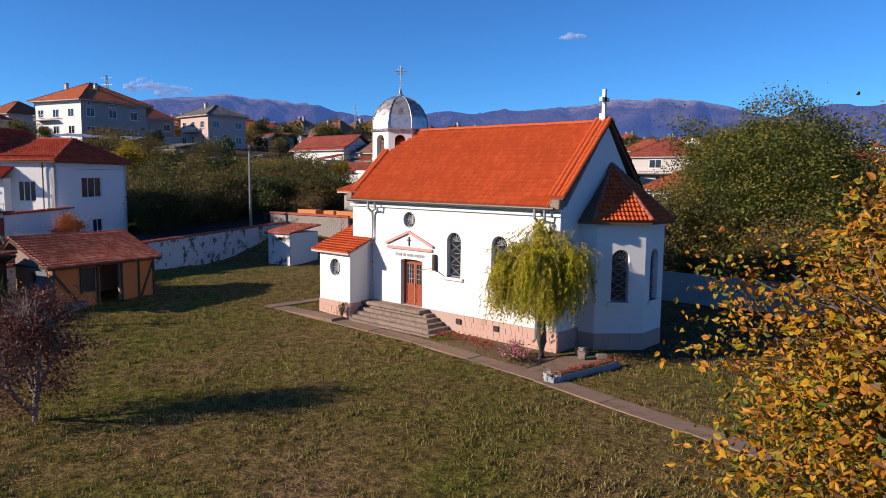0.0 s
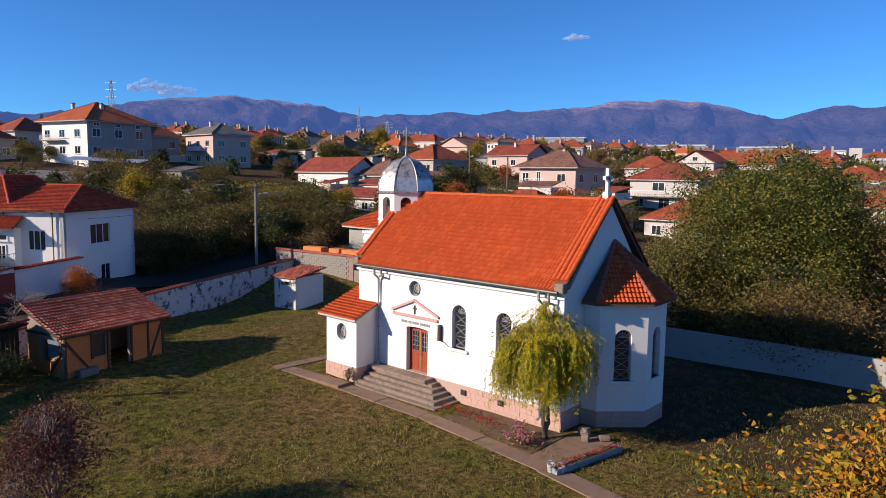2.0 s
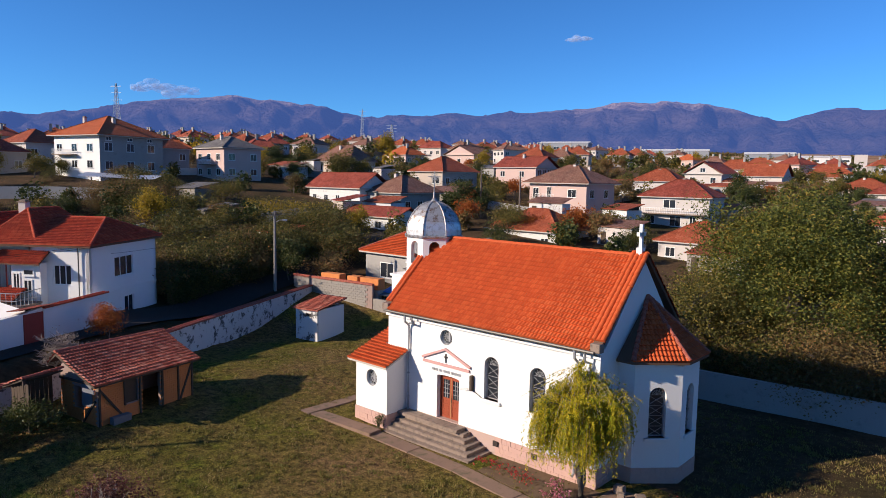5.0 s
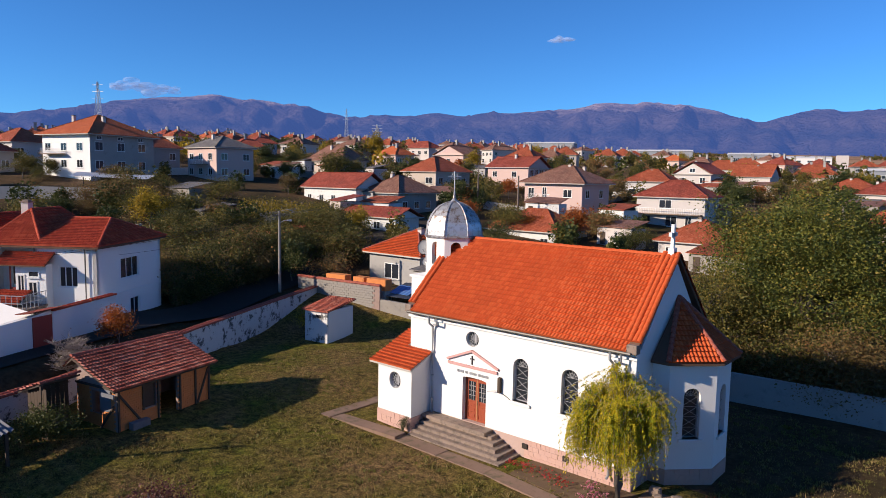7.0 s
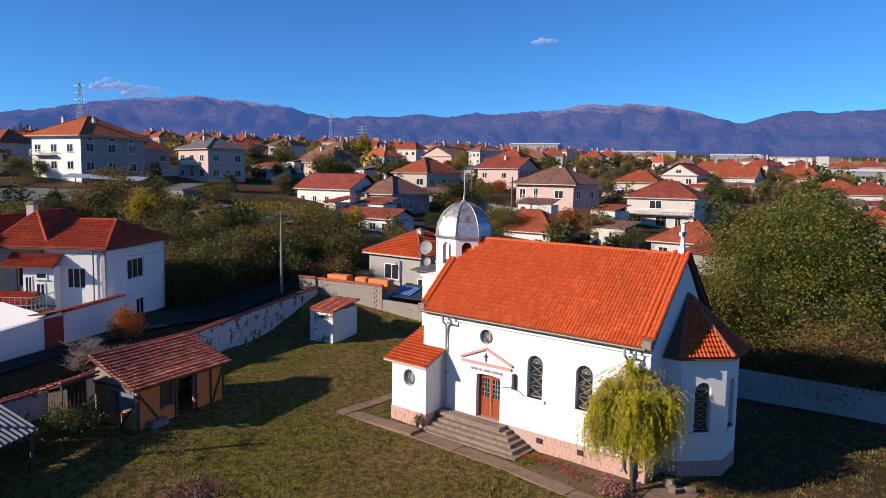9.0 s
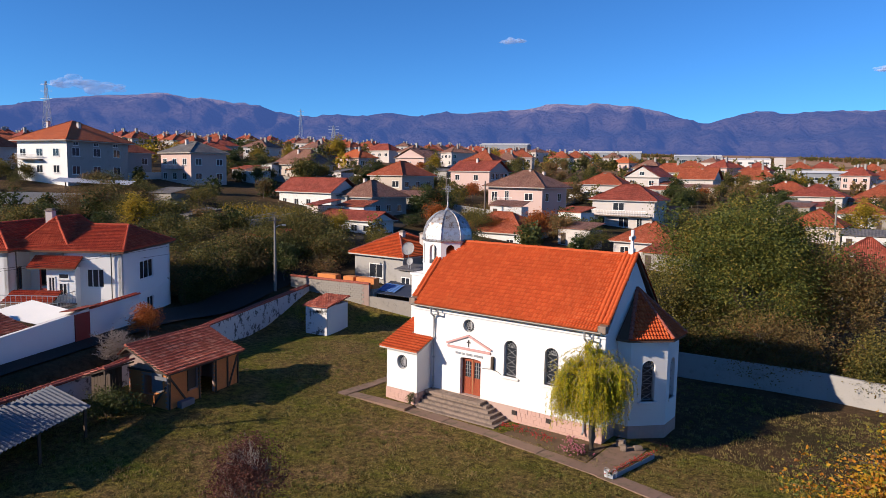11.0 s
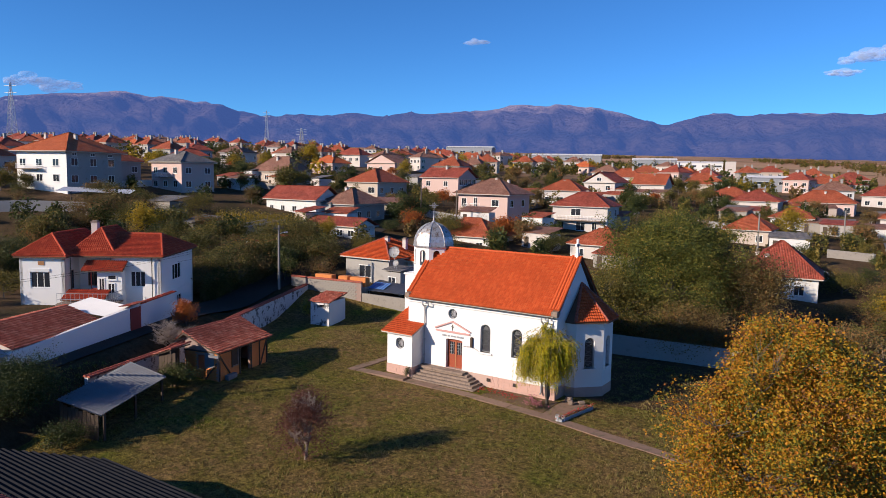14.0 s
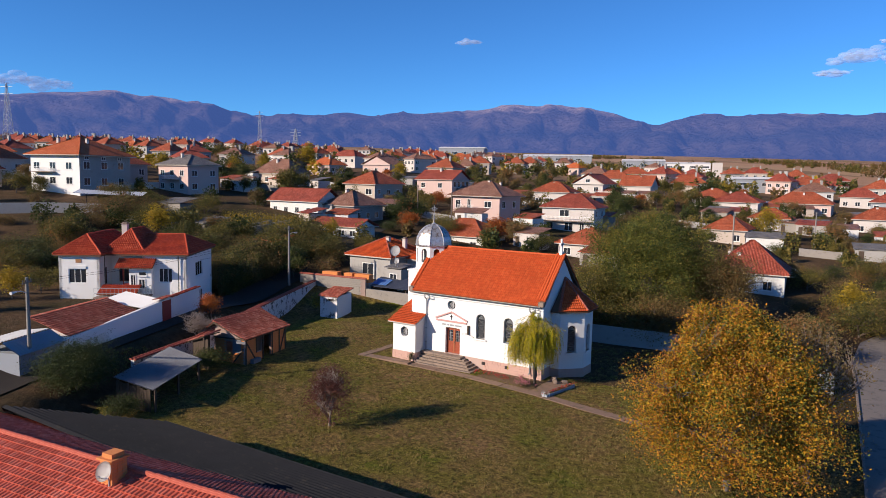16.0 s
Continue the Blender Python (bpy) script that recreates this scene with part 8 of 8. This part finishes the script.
for x, y, s_, k_ in ((-13.8, 138.4, 1.0, 2), (-78.0, 88.4, 1.0, 3), (-75.5, 90.0, 0.85, 3), (-54.6, 88.2, 1.0, 4), (-193.5, 178.5, 1.5, 2), (-150, 100, 1.1, 3), (-21.4, 139.7, 0.7, 0)):
    copy_thing(kinds[k_], pose(x, y, gz(x, y) - 0.1, 0, 0, 37 * x) @ Matrix.Diagonal((s_, s_, s_ * 1.05, 1)))

# hedge and small trees where the street bends, orchard beside the villa
for x, y, s_, k_ in ((6.5, 66, 1.2, 0), (9, 68, 1.3, 1), (12, 70, 1.1, 0), (4, 70, 1.2, 1), (15.5, 64, 1.1, 0), (16, 57, 1.2, 1), (2.5, 62, 1.0, 1), (2.0, 56, 1.1, 0), (7.5, 73, 1.4, 0), (17, 73, 1.3, 1)):
    copy_thing(bushes[k_], pose(x, y, gz(x, y) - 0.1, 0, 0, 37 * x) @ Matrix.Diagonal((s_, s_, s_ * 0.9, 1)))
for x, y, s_, k_ in ((5.5, 75, 0.8, 2), (12, 78, 0.75, 2), (18, 66, 0.7, 2), (3.4, 50.5, 0.6, 1), (-72, 2, 0.6, 0), (-69, 7, 0.55, 2), (-76, 6, 0.6, 0), (-73, 12, 0.55, 0), (-79, 13, 0.6, 1), (-66, 1, 0.5, 2), (-70, -3, 0.5, 0)):
    copy_thing(kinds[k_], pose(x, y, gz(x, y) - 0.1, 0, 0, 37 * x) @ Matrix.Diagonal((s_, s_, s_ * 0.9, 1)))

# grass tufts over the churchyard lawn
rg = np.random.default_rng(4)
N = 200000
tx, ty = rg.uniform(-46, 4, 5200), rg.uniform(1, 43, 5200)
pick = rg.integers(0, 5200, N)
in_tuft = rg.random(N) < 0.6
gxs = np.where(in_tuft, tx[pick] + rg.normal(0, 0.11, N), rg.uniform(-46, 4, N))
gys = np.where(in_tuft, ty[pick] + rg.normal(0, 0.11, N), rg.uniform(1, 43, N))
keep = ~((gxs > -33.2) & (gxs < -13.8) & (gys > 24.4) & (gys < 35.2)) & ~((np.abs(gys - (24.0 - np.maximum(0, gxs + 24) * 0.155)) < 0.75) & (gxs > -35)) & ~((gxs < -38.5) & (gys > 12) & (gys < 21))
gxs, gys = gxs[keep], gys[keep]
n = len(gxs)
zz = np.array([gz(x, y) for x, y in zip(gxs, gys)])
ang = rg.uniform(0, 2 * np.pi, n)
w, hh = rg.uniform(0.015, 0.04, n), rg.uniform(0.03, 0.09, n) * (1 + 0.7 * in_tuft[keep]) * (1 + (rg.random(n) > 0.98) * 1.2)
c, s = np.cos(ang), np.sin(ang)
v = np.stack([np.stack([gxs - c * w, gys - s * w, zz - 0.05], 1), np.stack([gxs + c * w, gys + s * w, zz - 0.05], 1), np.stack([gxs + rg.normal(0, .05, n), gys + rg.normal(0, .05, n), zz + hh], 1)], 1).reshape(-1, 3)
i = np.arange(n) * 3
grass = raw("grass", v.tolist(), np.stack([i, i + 1, i + 2], 1).tolist(), leaf_mat("grass_blades", [(0.0, (0.085, 0.105, 0.015)), (0.4, (0.15, 0.14, 0.028)), (0.75, (0.23, 0.17, 0.06)), (1.0, (0.33, 0.22, 0.105))], 0.2, patch_scale=0.2))
tagged(grass, "short autumn lawn grass with dry tufts", "grass", kind="stuff")

# small clouds low in the sky
for az_, elv, wdt in ((31.2, 11.0, 150), (2.0, 8.9, 330), (-1.5, 8.4, 300), (4.0, 8.0, 170), (63.5, 6.2, 330), (0.2, 10.0, 150)):
    x, y = bearing(az_, 4250 * 0.98)
    cl = thing("cloud", x, y, 17.8 + 4165 * math.tan(radians(elv)), az_, "small white fair-weather cloud", "cloud", "clouds", "structure")
    rgc = random.Random(int(az_ * 10) + 99)
    bm = new_bm()
    for k in range(34):
        u = rgc.uniform(-0.5, 0.5)
        r_ = wdt * 0.12 * (1 - abs(u)) * rgc.uniform(0.6, 1.2)
        bmesh.ops.create_icosphere(bm, subdivisions=2, radius=1, matrix=Matrix.Translation((u * wdt, rgc.uniform(-20, 20), rgc.gauss(0.03, .05) * wdt * (1 - abs(u)))) @ Matrix.Diagonal((r_ * 1.3, r_, r_ * 0.55, 1)))
    part("puff", bm, M["cloud"], cl, "", True)
